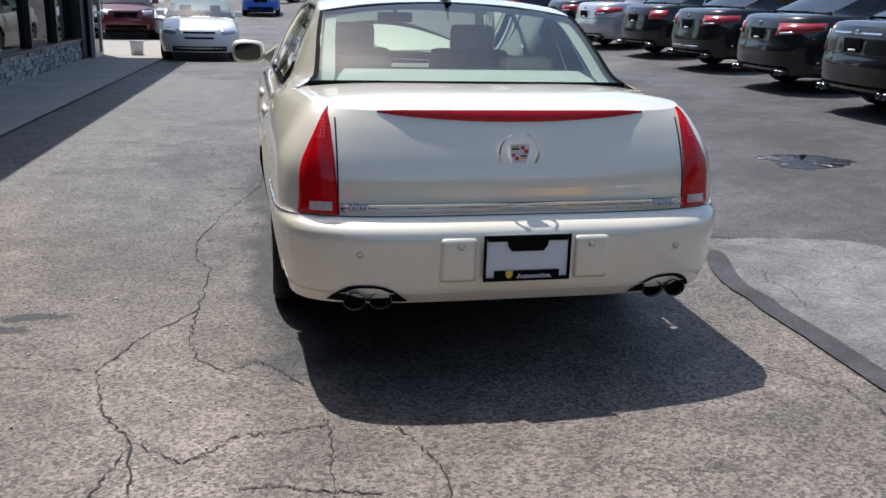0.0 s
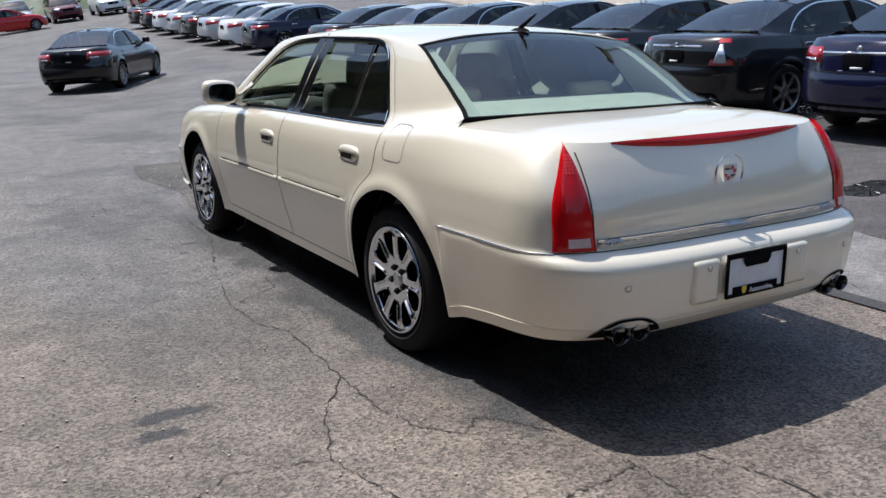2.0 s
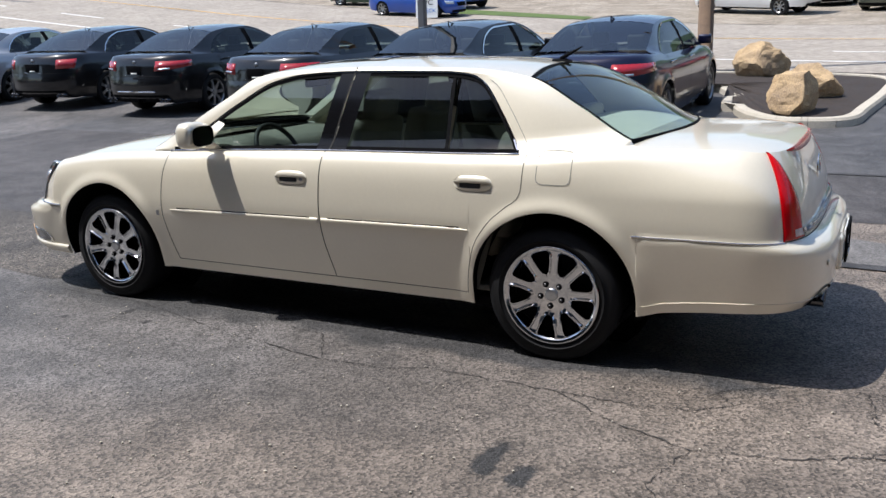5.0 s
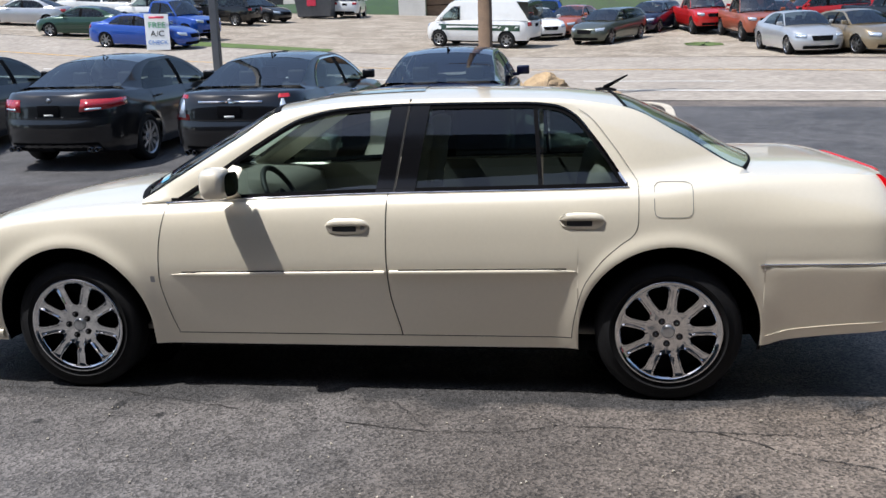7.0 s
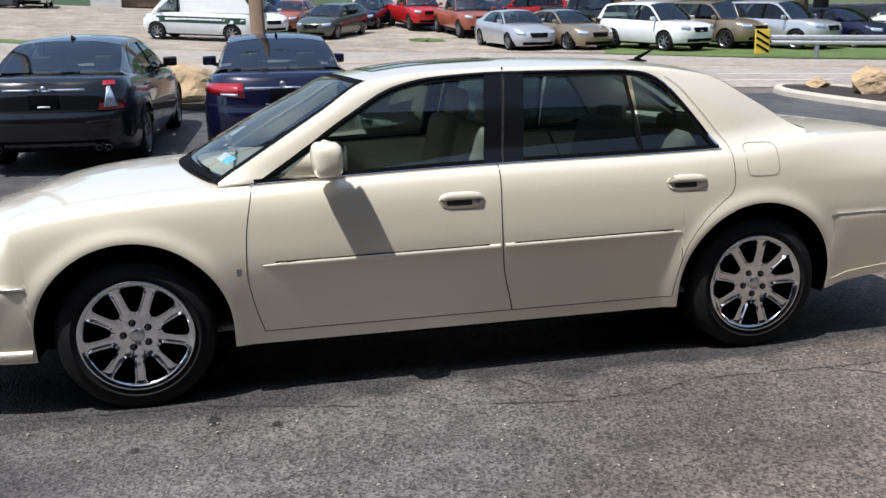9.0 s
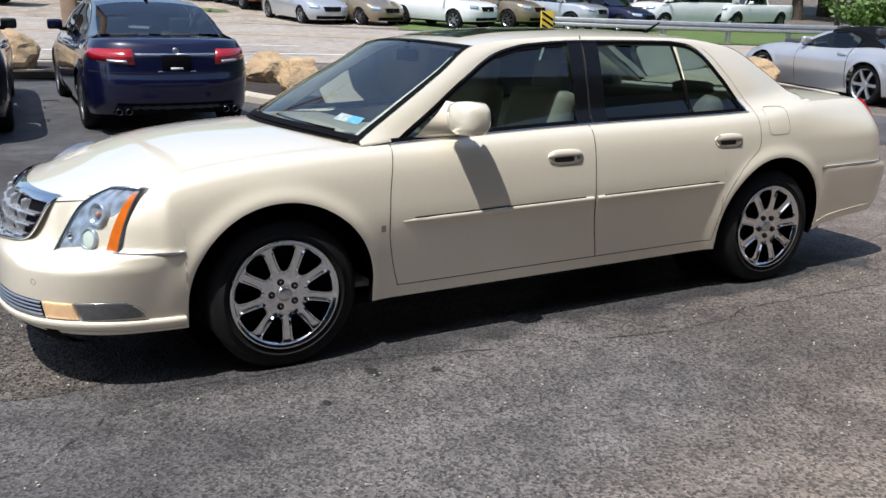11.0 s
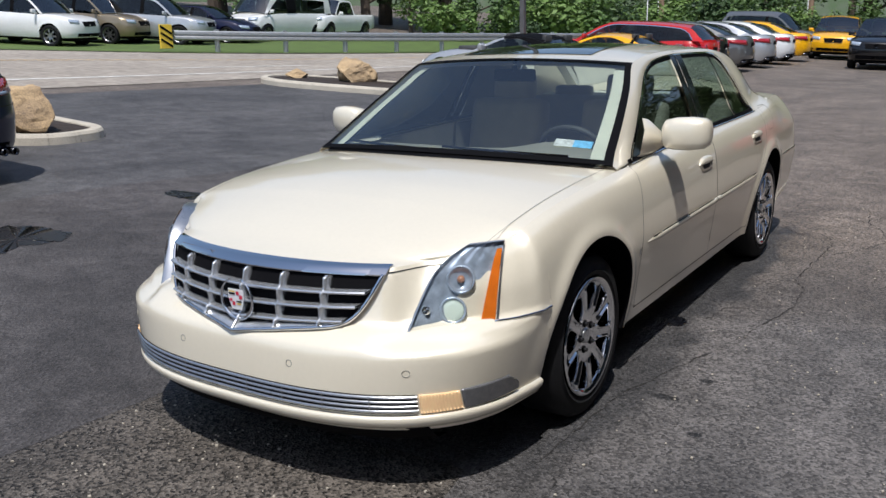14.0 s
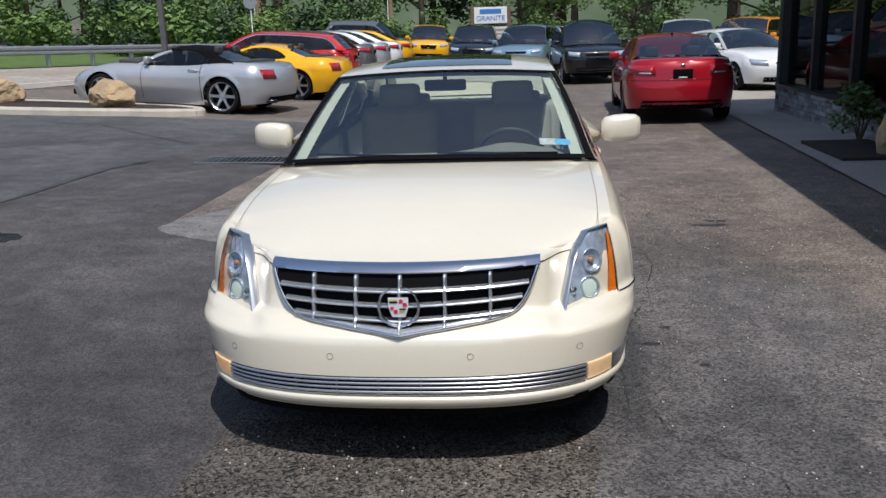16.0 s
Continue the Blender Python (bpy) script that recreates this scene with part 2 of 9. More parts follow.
M = {
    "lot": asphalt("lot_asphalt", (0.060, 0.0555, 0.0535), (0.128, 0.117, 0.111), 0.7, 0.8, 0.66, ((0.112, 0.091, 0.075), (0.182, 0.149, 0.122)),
                   # the first two are dark bands along the sedan's left sill
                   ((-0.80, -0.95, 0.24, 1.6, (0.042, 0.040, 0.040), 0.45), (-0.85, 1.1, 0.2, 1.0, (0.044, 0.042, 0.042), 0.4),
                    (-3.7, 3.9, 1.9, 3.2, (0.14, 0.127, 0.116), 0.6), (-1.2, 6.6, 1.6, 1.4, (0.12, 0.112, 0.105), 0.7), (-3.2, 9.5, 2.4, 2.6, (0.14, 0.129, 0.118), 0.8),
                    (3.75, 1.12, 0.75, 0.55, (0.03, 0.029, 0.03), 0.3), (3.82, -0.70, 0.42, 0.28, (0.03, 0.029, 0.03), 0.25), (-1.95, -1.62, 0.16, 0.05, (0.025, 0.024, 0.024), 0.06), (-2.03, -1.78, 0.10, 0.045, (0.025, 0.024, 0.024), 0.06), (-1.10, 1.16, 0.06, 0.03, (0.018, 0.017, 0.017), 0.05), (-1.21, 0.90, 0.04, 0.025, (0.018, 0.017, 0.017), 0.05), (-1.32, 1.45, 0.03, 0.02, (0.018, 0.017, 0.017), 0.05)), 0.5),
    "lot_old": asphalt("old_asphalt", (0.14, 0.132, 0.128), (0.19, 0.180, 0.174), 0.3, 1.0),
    "sealed": asphalt("resealed_asphalt", (0.050, 0.0455, 0.0445), (0.088, 0.080, 0.078), 0.45, 0.25, 0.66),
    "lot_grey": asphalt("blue_grey_asphalt", (0.060, 0.0585, 0.060), (0.100, 0.0965, 0.097), 0.4, 0.3, 0.66),
    "bare": asphalt("bare_aggregate", (0.048, 0.042, 0.037), (0.112, 0.096, 0.080), 1.0, 0.9, 0.68),
    "lot_dark": asphalt("sealed_asphalt", (0.045, 0.043, 0.044), (0.072, 0.068, 0.068), 0.3, 0.0, 0.7),
    "road": asphalt("road_asphalt", (0.30, 0.262, 0.222), (0.36, 0.318, 0.27), 0.15, 0.0),
    "far_lot": asphalt("gravel_lot", (0.24, 0.20, 0.155), (0.36, 0.31, 0.25), 0.3, 0.0),
    "concrete": mat("concrete", (0.34, 0.31, 0.27), 0.85, vary=0.2, scale=1.5, bump=0.3, bump_scale=120),
    "kerb": mat("kerb_concrete", (0.50, 0.45, 0.37), 0.85, vary=0.18, scale=3, bump=0.3, bump_scale=90),
    "crack": mat("crack", (0.032, 0.029, 0.027), 0.95, vary=0.3, scale=20),
    "white_line": mat("road_paint", (0.72, 0.70, 0.66), 0.7, vary=0.15, scale=6),
    "yellow_line": mat("yellow_road_paint", (0.62, 0.36, 0.10), 0.7, vary=0.2, scale=6),
    "mulch": mat("mulch", (0.035, 0.025, 0.02), 0.95, vary=0.6, scale=8, bump=1.0, bump_scale=60),
    "rock": mat("sandstone", (0.44, 0.31, 0.17), 0.9, vary=0.35, scale=3.0, bump=0.8, bump_scale=25, tone=(0.20, 0.14, 0.09)),
    "grass": mat("grass", (0.085, 0.13, 0.03), 0.9, vary=0.4, scale=2),
    "stone": mat("ledge_stone", (0.30, 0.295, 0.29), 0.85, vary=0.35, scale=9, bump=0.6, bump_scale=50, per_object=0.35),
    "dark_wall": mat("dark_facade", (0.028, 0.030, 0.032), 0.6, vary=0.2, scale=2),
    "frame_metal": mat("dark_window_frame", (0.018, 0.018, 0.02), 0.35, vary=0.15, scale=5),
    "white_wall": mat("white_wall", (0.62, 0.60, 0.56), 0.8, vary=0.12, scale=1.2),
    "steel": mat("galvanised_steel", (0.42, 0.43, 0.44), 0.45, 0.7, vary=0.15, scale=6),
    "pole": mat("painted_pole", (0.12, 0.12, 0.125), 0.5, 0.3, vary=0.15, scale=5),
    "dark_lens": mat("dark_clear_lens", (0.17, 0.17, 0.175), 0.12, 0.2, vary=0.3, scale=40, coat=1.0),
    "wet": mat("wet_stain", (0.020, 0.019, 0.018), 0.28, vary=0.4, scale=4),
    "dark_chrome": mat("dark_chrome", (0.10, 0.10, 0.105), 0.2, 1.0, vary=0.2, scale=15),
    "wood": mat("weathered_wood", (0.17, 0.11, 0.07), 0.9, vary=0.35, scale=5, bump=0.5, bump_scale=60),
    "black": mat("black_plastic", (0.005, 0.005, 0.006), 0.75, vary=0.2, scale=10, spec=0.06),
    "gloss_black": mat("gloss_black", (0.006, 0.006, 0.007), 0.12, vary=0.1, scale=10, spec=0.3),
    "gap": mat("panel_gap", (0.01, 0.009, 0.008), 0.8),
    "rubber": mat("tyre_rubber", (0.009, 0.009, 0.010), 0.7, vary=0.25, scale=12, bump=0.15, bump_scale=150, spec=0.25),
    "chrome": mat("chrome", (0.76, 0.77, 0.79), 0.04, 1.0),
    "satin": mat("satin_silver", (0.55, 0.56, 0.58), 0.28, 0.9, vary=0.06, scale=20),
    "alloy": mat("alloy", (0.34, 0.345, 0.355), 0.3, 0.9, vary=0.1, scale=20),
    "red_lens": mat("red_lens", (0.52, 0.002, 0.006), 0.25, vary=0.12, scale=30, coat=0.6, spec=0.15),
    "parked_red": mat("parked_lamp", (0.36, 0.010, 0.016), 0.15, vary=0.25, scale=30, coat=1.0),
    "mirror": mat("mirror_glass", (0.09, 0.10, 0.105), 0.03, 1.0),
    "led": mat("led_block", (0.85, 0.03, 0.02), 0.15, vary=0.3, scale=60, coat=1.0),
    "wheel_chrome": mat("wheel_chrome", (0.70, 0.71, 0.73), 0.05, 1.0, vary=0.04, scale=30),
    "reverse_lens": mat("reverse_lens", (0.62, 0.46, 0.46), 0.15, vary=0.2, scale=60, coat=1.0),
    "grille_silver": mat("grille_silver", (0.60, 0.62, 0.65), 0.26, 0.75, vary=0.06, scale=20),
    "dark_nut": mat("dark_nut", (0.05, 0.05, 0.052), 0.25, 0.8),
    "red_lens_dark": mat("red_reflector", (0.46, 0.005, 0.008), 0.25, vary=0.15, scale=60, coat=1.0),
    "amber": mat("amber_lens", (0.75, 0.20, 0.02), 0.2, vary=0.15, scale=40, coat=1.0),
    "dim_amber": mat("dim_amber_bulb", (0.42, 0.20, 0.12), 0.25, vary=0.2, scale=40, coat=1.0),
    "sticker_blue": mat("sticker_blue", (0.10, 0.34, 0.52), 0.5, vary=0.4, scale=60),
    "sticker_pale": mat("sticker_pale", (0.36, 0.42, 0.40), 0.5, vary=0.5, scale=60),
    "clear_lens": glass("clear_lens", (0.90, 0.93, 0.96)),
    "facet": mat("faceted_reflector", (0.44, 0.51, 0.60), 0.22, 0.4, vary=0.4, scale=30, coat=1.0),
    "reflector": mat("lamp_reflector", (0.46, 0.53, 0.62), 0.22, 0.35, vary=0.35, scale=30, coat=1.0),
    "lit_bulb": mat("lit_bulb", (0.95, 0.62, 0.34), 0.3, vary=0.15, scale=40, emit=0.16, coat=1.0),
    "lit_white": mat("lit_projector", (0.56, 0.64, 0.56), 0.12, emit=0.22, coat=1.0),
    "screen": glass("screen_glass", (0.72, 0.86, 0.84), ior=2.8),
    "rear_glass": glass("rear_screen_glass", (0.46, 0.63, 0.62), ior=2.3),
    "car_glass": glass("parked_car_glass", (0.26, 0.34, 0.35), ior=2.8),
    "shelf": mat("shelf_cloth", (0.60, 0.58, 0.50), 0.8, vary=0.08, scale=10),
    "glass": glass("tinted_glass", (0.30, 0.41, 0.40), ior=1.9),
    "glass_dark": glass("privacy_glass", (0.18, 0.25, 0.25), ior=1.7),
    "shop_glass": glass("shop_glass", (0.25, 0.28, 0.28)),
    "beige": mat("beige_leather", (0.40, 0.365, 0.30), 0.55, vary=0.1, scale=8, bump=0.2, bump_scale=150),
    "beige_dark": mat("grey_beige_trim", (0.27, 0.255, 0.22), 0.7, vary=0.12, scale=8),
    "dash": mat("dark_dash", (0.045, 0.045, 0.045), 0.6, vary=0.1, scale=8),
    "plate": mat("number_plate", (0.74, 0.75, 0.77), 0.4, vary=0.08, scale=20),
    "blue": mat("blue_print", (0.05, 0.20, 0.55), 0.5),
    "yellow": mat("yellow_print", (0.80, 0.55, 0.06), 0.5),
    "red_print": mat("red_enamel", (0.62, 0.03, 0.07), 0.3),
    "white_print": mat("white_print", (0.80, 0.80, 0.78), 0.5),
    "green_print": mat("green_print", (0.08, 0.40, 0.15), 0.5),
    "bark": mat("bark", (0.075, 0.055, 0.04), 0.95, vary=0.4, scale=6),
    "leaf": mat("leaf", (0.075, 0.135, 0.030), 0.6, vary=0.45, scale=0.9),
    "leaf_light": mat("light_leaf", (0.115, 0.19, 0.042), 0.6, vary=0.4, scale=0.9),
    "leaf_dark": mat("dark_leaf", (0.032, 0.066, 0.019), 0.65, vary=0.45, scale=0.8),
    "pearl": paint("cream_pearl_paint", (0.86, 0.785, 0.63), 0.15, 0.34, 0.02, 0.5, 1.8),
}


# ---- mesh helpers ----
CLEAR = ("screen", "rear_glass", "car_glass", "glass", "glass_dark", "clear_lens", "shop_glass")


def part(name, bm, material, parent=None, label="", smooth=True, centre=None, crisp=0.0):
    bmesh.ops.remove_doubles(bm, verts=bm.verts, dist=1e-5)
    if centre is not None:
        # faces look away from the given middle
        c = Vector(centre)
        bm.normal_update()
        turn = [f for f in bm.faces if f.normal.dot(f.calc_center_median() - c) < 0]
        bmesh.ops.reverse_faces(bm, faces=turn)
    me = bpy.data.meshes.new(name)
    bm.to_mesh(me)
    bm.free()
    me.materials.append(M[material] if isinstance(material, str) else material)
    if smooth:
        me.polygons.foreach_set("use_smooth", [True] * len(me.polygons))
    if crisp:
        me.set_sharp_from_angle(angle=radians(crisp))
    ob = new(name, me)
    if material in CLEAR:
        ob.visible_shadow = False
    if parent is not None:
        ob.parent = parent
    if label:
        ob["label"] = label
    return ob


def grid(bm, rows, close=False):
    """Faces between rows of points."""
    vs = [[bm.verts.new(p) for p in row] for row in rows]
    for a, b in zip(vs, vs[1:]):
        for i in range(len(a) - (0 if close else 1)):
            j = (i + 1) % len(a)
            try:
                bm.faces.new((a[i], a[j], b[j], b[i]))
            except ValueError:
                pass
    return vs


def box(bm, c, s, bevel=0.0, m=None):
    """A box of size s about c, its edges rounded by bevel."""
    made = bmesh.ops.create_cube(bm, size=1)["verts"]
    bmesh.ops.scale(bm, vec=s, verts=made)
    if bevel:
        edges = list({e for v in made for e in v.link_edges})
        made = bmesh.ops.bevel(bm, geom=edges, offset=bevel, segments=2, affect="EDGES", profile=0.6)["verts"] + [v for v in made if v.is_valid]
        made = list({v for v in made if v.is_valid})
    bmesh.ops.transform(bm, matrix=Matrix.Translation(c) @ (m or Matrix()), verts=made)
    return made


def revolve(bm, profile, n=32, axis="x", centre=(0, 0, 0), closed=False):
    """Turns (along, radius) points about an axis."""
    rows = []
    for i in range(n):
        a = 2 * math.pi * i / n
        c, s = math.cos(a), math.sin(a)
        if axis == "x":
            rows.append([(centre[0] + h, centre[1] + r * c, centre[2] + r * s) for h, r in profile])
        elif axis == "y":
            rows.append([(centre[0] + r * c, centre[1] + h, centre[2] + r * s) for h, r in profile])
        else:
            rows.append([(centre[0] + r * c, centre[1] + r * s, centre[2] + h) for h, r in profile])
    rows.append(rows[0])
    grid(bm, rows, closed)


def tube(bm, pts, radius, n=8):
    """A round bar along points."""
    pts = [Vector(p) for p in pts]
    rows = []
    for i, p in enumerate(pts):
        d = (pts[min(i + 1, len(pts) - 1)] - pts[max(i - 1, 0)]).normalized()
        a = d.orthogonal().normalized() if i == 0 else (a - d * a.dot(d)).normalized()
        b = d.cross(a)
        r = radius[i] if isinstance(radius, (list, tuple)) else radius
        rows.append([p + (a * math.cos(2 * math.pi * k / n) + b * math.sin(2 * math.pi * k / n)) * r for k in range(n)])
    vs = grid(bm, rows, True)
    for end in (vs[0], vs[-1]):
        bm.faces.new(end)


def words(text, size, material, parent, m):
    """Lettering as a mesh of the built-in face."""
    cu = bpy.data.curves.new("lettering", "FONT")
    cu.body, cu.size, cu.align_x, cu.align_y, cu.extrude = text, size, "CENTER", "CENTER", 0.003
    tmp = new("lettering_source", cu)
    me = bpy.data.meshes.new_from_object(tmp.evaluated_get(bpy.context.evaluated_depsgraph_get()))
    bpy.data.objects.remove(tmp)
    me.materials.clear()
    me.materials.append(M[material])
    ob = new("lettering", me)
    ob.parent = parent
    ob.matrix_local = m
    return ob


def curve(*pts):
    """A smooth curve through (x, value) points that overshoots nowhere."""
    x = np.array([p[0] for p in pts], float)
    y = np.array([p[1] for p in pts], float)
    h, d = np.diff(x), np.diff(y) / np.diff(x)
    m = np.zeros_like(y)
    m[0], m[-1] = d[0], d[-1]
    for i in range(1, len(x) - 1):
        if d[i - 1] * d[i] > 0:
            w1, w2 = 2 * h[i] + h[i - 1], h[i] + 2 * h[i - 1]
            m[i] = (w1 + w2) / (w1 / d[i - 1] + w2 / d[i])

    def f(v):
        v = min(max(v, x[0]), x[-1])
        i = min(max(int(np.searchsorted(x, v)) - 1, 0), len(x) - 2)
        t = (v - x[i]) / h[i]
        return float(y[i] * (1 + 2 * t) * (1 - t) ** 2 + m[i] * h[i] * t * (1 - t) ** 2 + y[i + 1] * t * t * (3 - 2 * t) + m[i + 1] * h[i] * t * t * (t - 1))

    return f


def smoothstep(a, b, v):
    t = min(max((v - a) / (b - a), 0.0), 1.0)
    return t * t * (3 - 2 * t)


def soft(v, k):
    return v if v / k > 40 else k * math.log1p(math.exp(v / k))


def zg(x, y):
    """The height of the ground: level by the showroom, rising past the drain to the road and the lots beyond."""
    rise = 0.058 * soft(x - 1, 0.6) + 0.05 * soft(x - 29, 2) - 0.095 * soft(x - 62, 4)
    return rise + 0.0017 * min(max(x, 0), 30) * (soft(y - 2, 2) - soft(y - 60, 6)) + 0.04 * (soft(y - 24, 4) - soft(y - 70, 6))

# ---- car bodies ----
class Shape:
    """A car's skin: outlines in plan, stacked from the sill to the belt, with a glasshouse on top. y ahead, the ground at 0."""

    def __init__(s, **k):
        d = dict(
            front=((0.2, 2.50), (0.30, 2.565), (0.34, 2.57), (0.5, 2.557), (0.535, 2.545), (0.56, 2.505), (0.582, 2.472), (0.78, 2.40), (1.0, 2.33)),
            rear=((0.3, -2.60), (0.42, -2.69), (0.58, -2.70), (0.635, -2.682), (0.664, -2.605), (0.80, -2.578), (0.95, -2.515), (1.02, -2.475), (1.06, -2.455)),
            y0f=1.90, y0r=-2.20, nf=2.15, nr=4.0,
            section=((0, 0.850), (0.08, 0.862), (0.25, 0.886), (0.42, 0.908), (0.50, 0.9165), (0.57, 0.9195), (0.72, 0.912), (0.84, 0.899), (0.92, 0.880), (0.97, 0.857), (1.0, 0.826)),
            taper=((-2.4, 0.955), (-1.95, 0.972), (-1.0, 1.0), (1.0, 1.0), (1.9, 0.985)),
            belt=((-2.7, 1.022), (-2.58, 1.026), (-2.45, 1.034), (-2.2, 1.046), (-1.85, 1.044), (-1.28, 1.004), (0.0, 0.985), (0.9, 0.953), (1.3, 0.935), (1.7, 0.90), (2.0, 0.845), (2.2, 0.803), (2.36, 0.772), (2.5, 0.757)),
            bottom=((-2.7, 0.36), (-2.0, 0.30), (-1.88, 0.27), (-1.0, 0.245), (1.0, 0.242), (1.9, 0.245), (2.6, 0.262)),
            crown=((-2.6, 0.0), (-2.4, 0.025), (-1.9, 0.035), (1.0, 0.05), (1.6, 0.06), (2.1, 0.045), (2.35, 0.02), (2.5, 0.0)),
            axles=(1.468, -1.468), hub=0.335, arch=0.412, sill=0.245,
            roof_z=((-1.3, 1.405), (-0.9, 1.445), (-0.3, 1.462), (0.1, 1.452), (0.50, 1.402)),
            rail=((-1.95, 1.045), (-1.80, 1.074), (-1.55, 1.215), (-1.27, 1.360), (-0.9, 1.408), (-0.3, 1.418), (0.1, 1.408), (0.40, 1.374), (0.6, 1.256), (0.9, 1.076), (1.08, 0.968)),
            ws_base=1.27, ws_edge=1.08, ws_top=0.50, ws_top_edge=0.40, rg_base=-1.93, rg_edge=-1.80, rg_top=-1.22, rg_top_edge=-1.27,
            tumble=((0.9, 0.835), (0.97, 0.812), (1.1, 0.762), (1.25, 0.695), (1.38, 0.625), (1.42, 0.598), (1.5, 0.55)),
            pinch=((-2.0, 0.855), (-1.6, 0.93), (-1.3, 0.985), (-0.9, 1.0), (0.5, 1.0), (1.1, 0.985)),
            dlo_top=((-1.277, 1.011), (-1.143, 1.206), (-1.03, 1.335), (-0.95, 1.37), (-0.8, 1.385), (-0.25, 1.39), (0.08, 1.376), (0.27, 1.34), (0.506, 1.215), (0.72, 1.075), (0.90, 0.962)),
            b_pillar=(-0.13, -0.30, -0.20, -0.33), quarter=-0.87, step_f=0.585, step_r=0.655, step=0.012, square=0.0, tuck=0.0, inset=None,
        )
        d.update(k)
        s.front = curve(*d["front"])
        s.rear = curve(*d["rear"])
        s.section = curve(*d["section"])
        s.taper = curve(*d["taper"])
        s.belt = curve(*d["belt"])
        s.bottom = curve(*d["bottom"])
        s.crown = curve(*d["crown"])
        s.roof_z = curve(*d["roof_z"])
        s.rail = curve(*d["rail"])
        s.tumble = curve(*d["tumble"])
        s.pinch = curve(*d["pinch"])
        s.dlo_top = curve(*d["dlo_top"])
        s.y0f = d["y0f"]
        s.y0r = d["y0r"]
        s.square = d["square"]
        s.tuck = d["tuck"]
        s.inset = curve(*d["inset"]) if d["inset"] else None
        s.nf = d["nf"]
        s.nr = d["nr"]
        s.axles = d["axles"]
        s.hub = d["hub"]
        s.arch = d["arch"]
        s.sill = d["sill"]
        s.ws_base = d["ws_base"]
        s.ws_edge = d["ws_edge"]
        s.ws_top = d["ws_top"]
        s.ws_top_edge = d["ws_top_edge"]
        s.rg_base = d["rg_base"]
        s.rg_edge = d["rg_edge"]
        s.rg_top = d["rg_top"]
        s.rg_top_edge = d["rg_top_edge"]
        s.b_pillar = d["b_pillar"]
        s.quarter = d["quarter"]
        s.step_f = d["step_f"]
        s.step_r = d["step_r"]
        s.step = d["step"]
        s.dlo_front = d["dlo_front"]
        s.dlo_rear = d["dlo_rear"]

    def yref(s, u):
        if u < 1:
            return s.y0f + (s.front(0.6) - s.y0f) * math.cos(u * math.pi / 2) ** (2 / s.nf)
        if u > 2:
            return s.y0r + (s.rear(0.75) - s.y0r) * math.sin((u - 2) * math.pi / 2) ** (2 / s.nr)
        return s.y0f + (s.y0r - s.y0f) * (u - 1)

    def low(s, y):
        z = s.bottom(y)
        for yc in s.axles:
            if abs(y - yc) < s.arch:
                z = max(z, s.hub + math.sqrt(s.arch**2 - (y - yc) ** 2))
        return z

    def bare(s, u, z):
        yr = s.yref(u)
        top = s.belt(yr)
        w = s.section((z - s.sill) / (top - s.sill)) * s.taper(yr)
        w += s.step * (smoothstep(s.step_f + 0.012, s.step_f - 0.004, z) * smoothstep(1.86, 1.96, yr) + smoothstep(s.step_r + 0.012, s.step_r - 0.004, z) * smoothstep(-1.84, -1.94, yr))
        w -= s.tuck * smoothstep(-1.45, -2.35, yr) * smoothstep(0.82, 1.04, z)
        for yc in s.axles:
            r = math.hypot(yr - yc, z - s.hub)
            w += 0.016 * math.exp(-(((r - s.arch - 0.012) / 0.045) ** 2))
        if u < 1:
            a = u * math.pi / 2
            nf = s.nf + s.square * smoothstep(s.step_f + 0.012, s.step_f - 0.012, z)
            x, y = w * math.sin(a) ** (2 / nf), s.y0f + (s.front(z) - s.y0f) * math.cos(a) ** (2 / nf)
            if s.inset:
                # the seat of the head lamps lies back from the nose
                y -= s.inset(z) * smoothstep(0.52, 0.605, x) * smoothstep(1.90, 2.06, y)
            return Vector((x, y, z))
        if u > 2:
            a = (u - 2) * math.pi / 2
            return Vector((w * max(math.cos(a), 0.0) ** (2 / s.nr), s.y0r + (s.rear(z) - s.y0r) * math.sin(a) ** (2 / s.nr), z))
        return Vector((w, yr, z))

    def at(s, u, z, off=0.0, side=1):
        """A point of the skin on one side, lifted off it."""
        p = s.bare(u, z)
        if off:
            e = 0.004
            du = s.bare(min(u + e, 3), z) - s.bare(max(u - e, 0), z)
            dz = s.bare(u, z + e) - s.bare(u, z - e)
            n = dz.cross(du).normalized()
            if n.x * p.x + n.y * p.y * 0.2 < 0:
                n.negate()
            p = p + n * off
        return Vector((p.x * side, p.y, p.z))

    def u_y(s, y):
        return 1 + (y - s.y0f) / (s.y0r - s.y0f)

    def u_x(s, x, z, end):
        """The place along the outline at the nose (end 1) or the tail (end -1) that lies x from the middle."""
        a, b = (0.0, 1.0) if end > 0 else (3.0, 2.0)
        for _ in range(14):
            m = (a + b) / 2
            a, b = (m, b) if s.bare(m, z).x < abs(x) else (a, m)
        return a

    def u_end(s, y, z, end):
        """The place along the outline at the nose or the tail that lies at y."""
        a, b = (0.0, 1.0) if end > 0 else (3.0, 2.0)
        for _ in range(16):
            m = (a + b) / 2
            a, b = (m, b) if (s.bare(m, z).y - y) * end > 0 else (a, m)
        return a

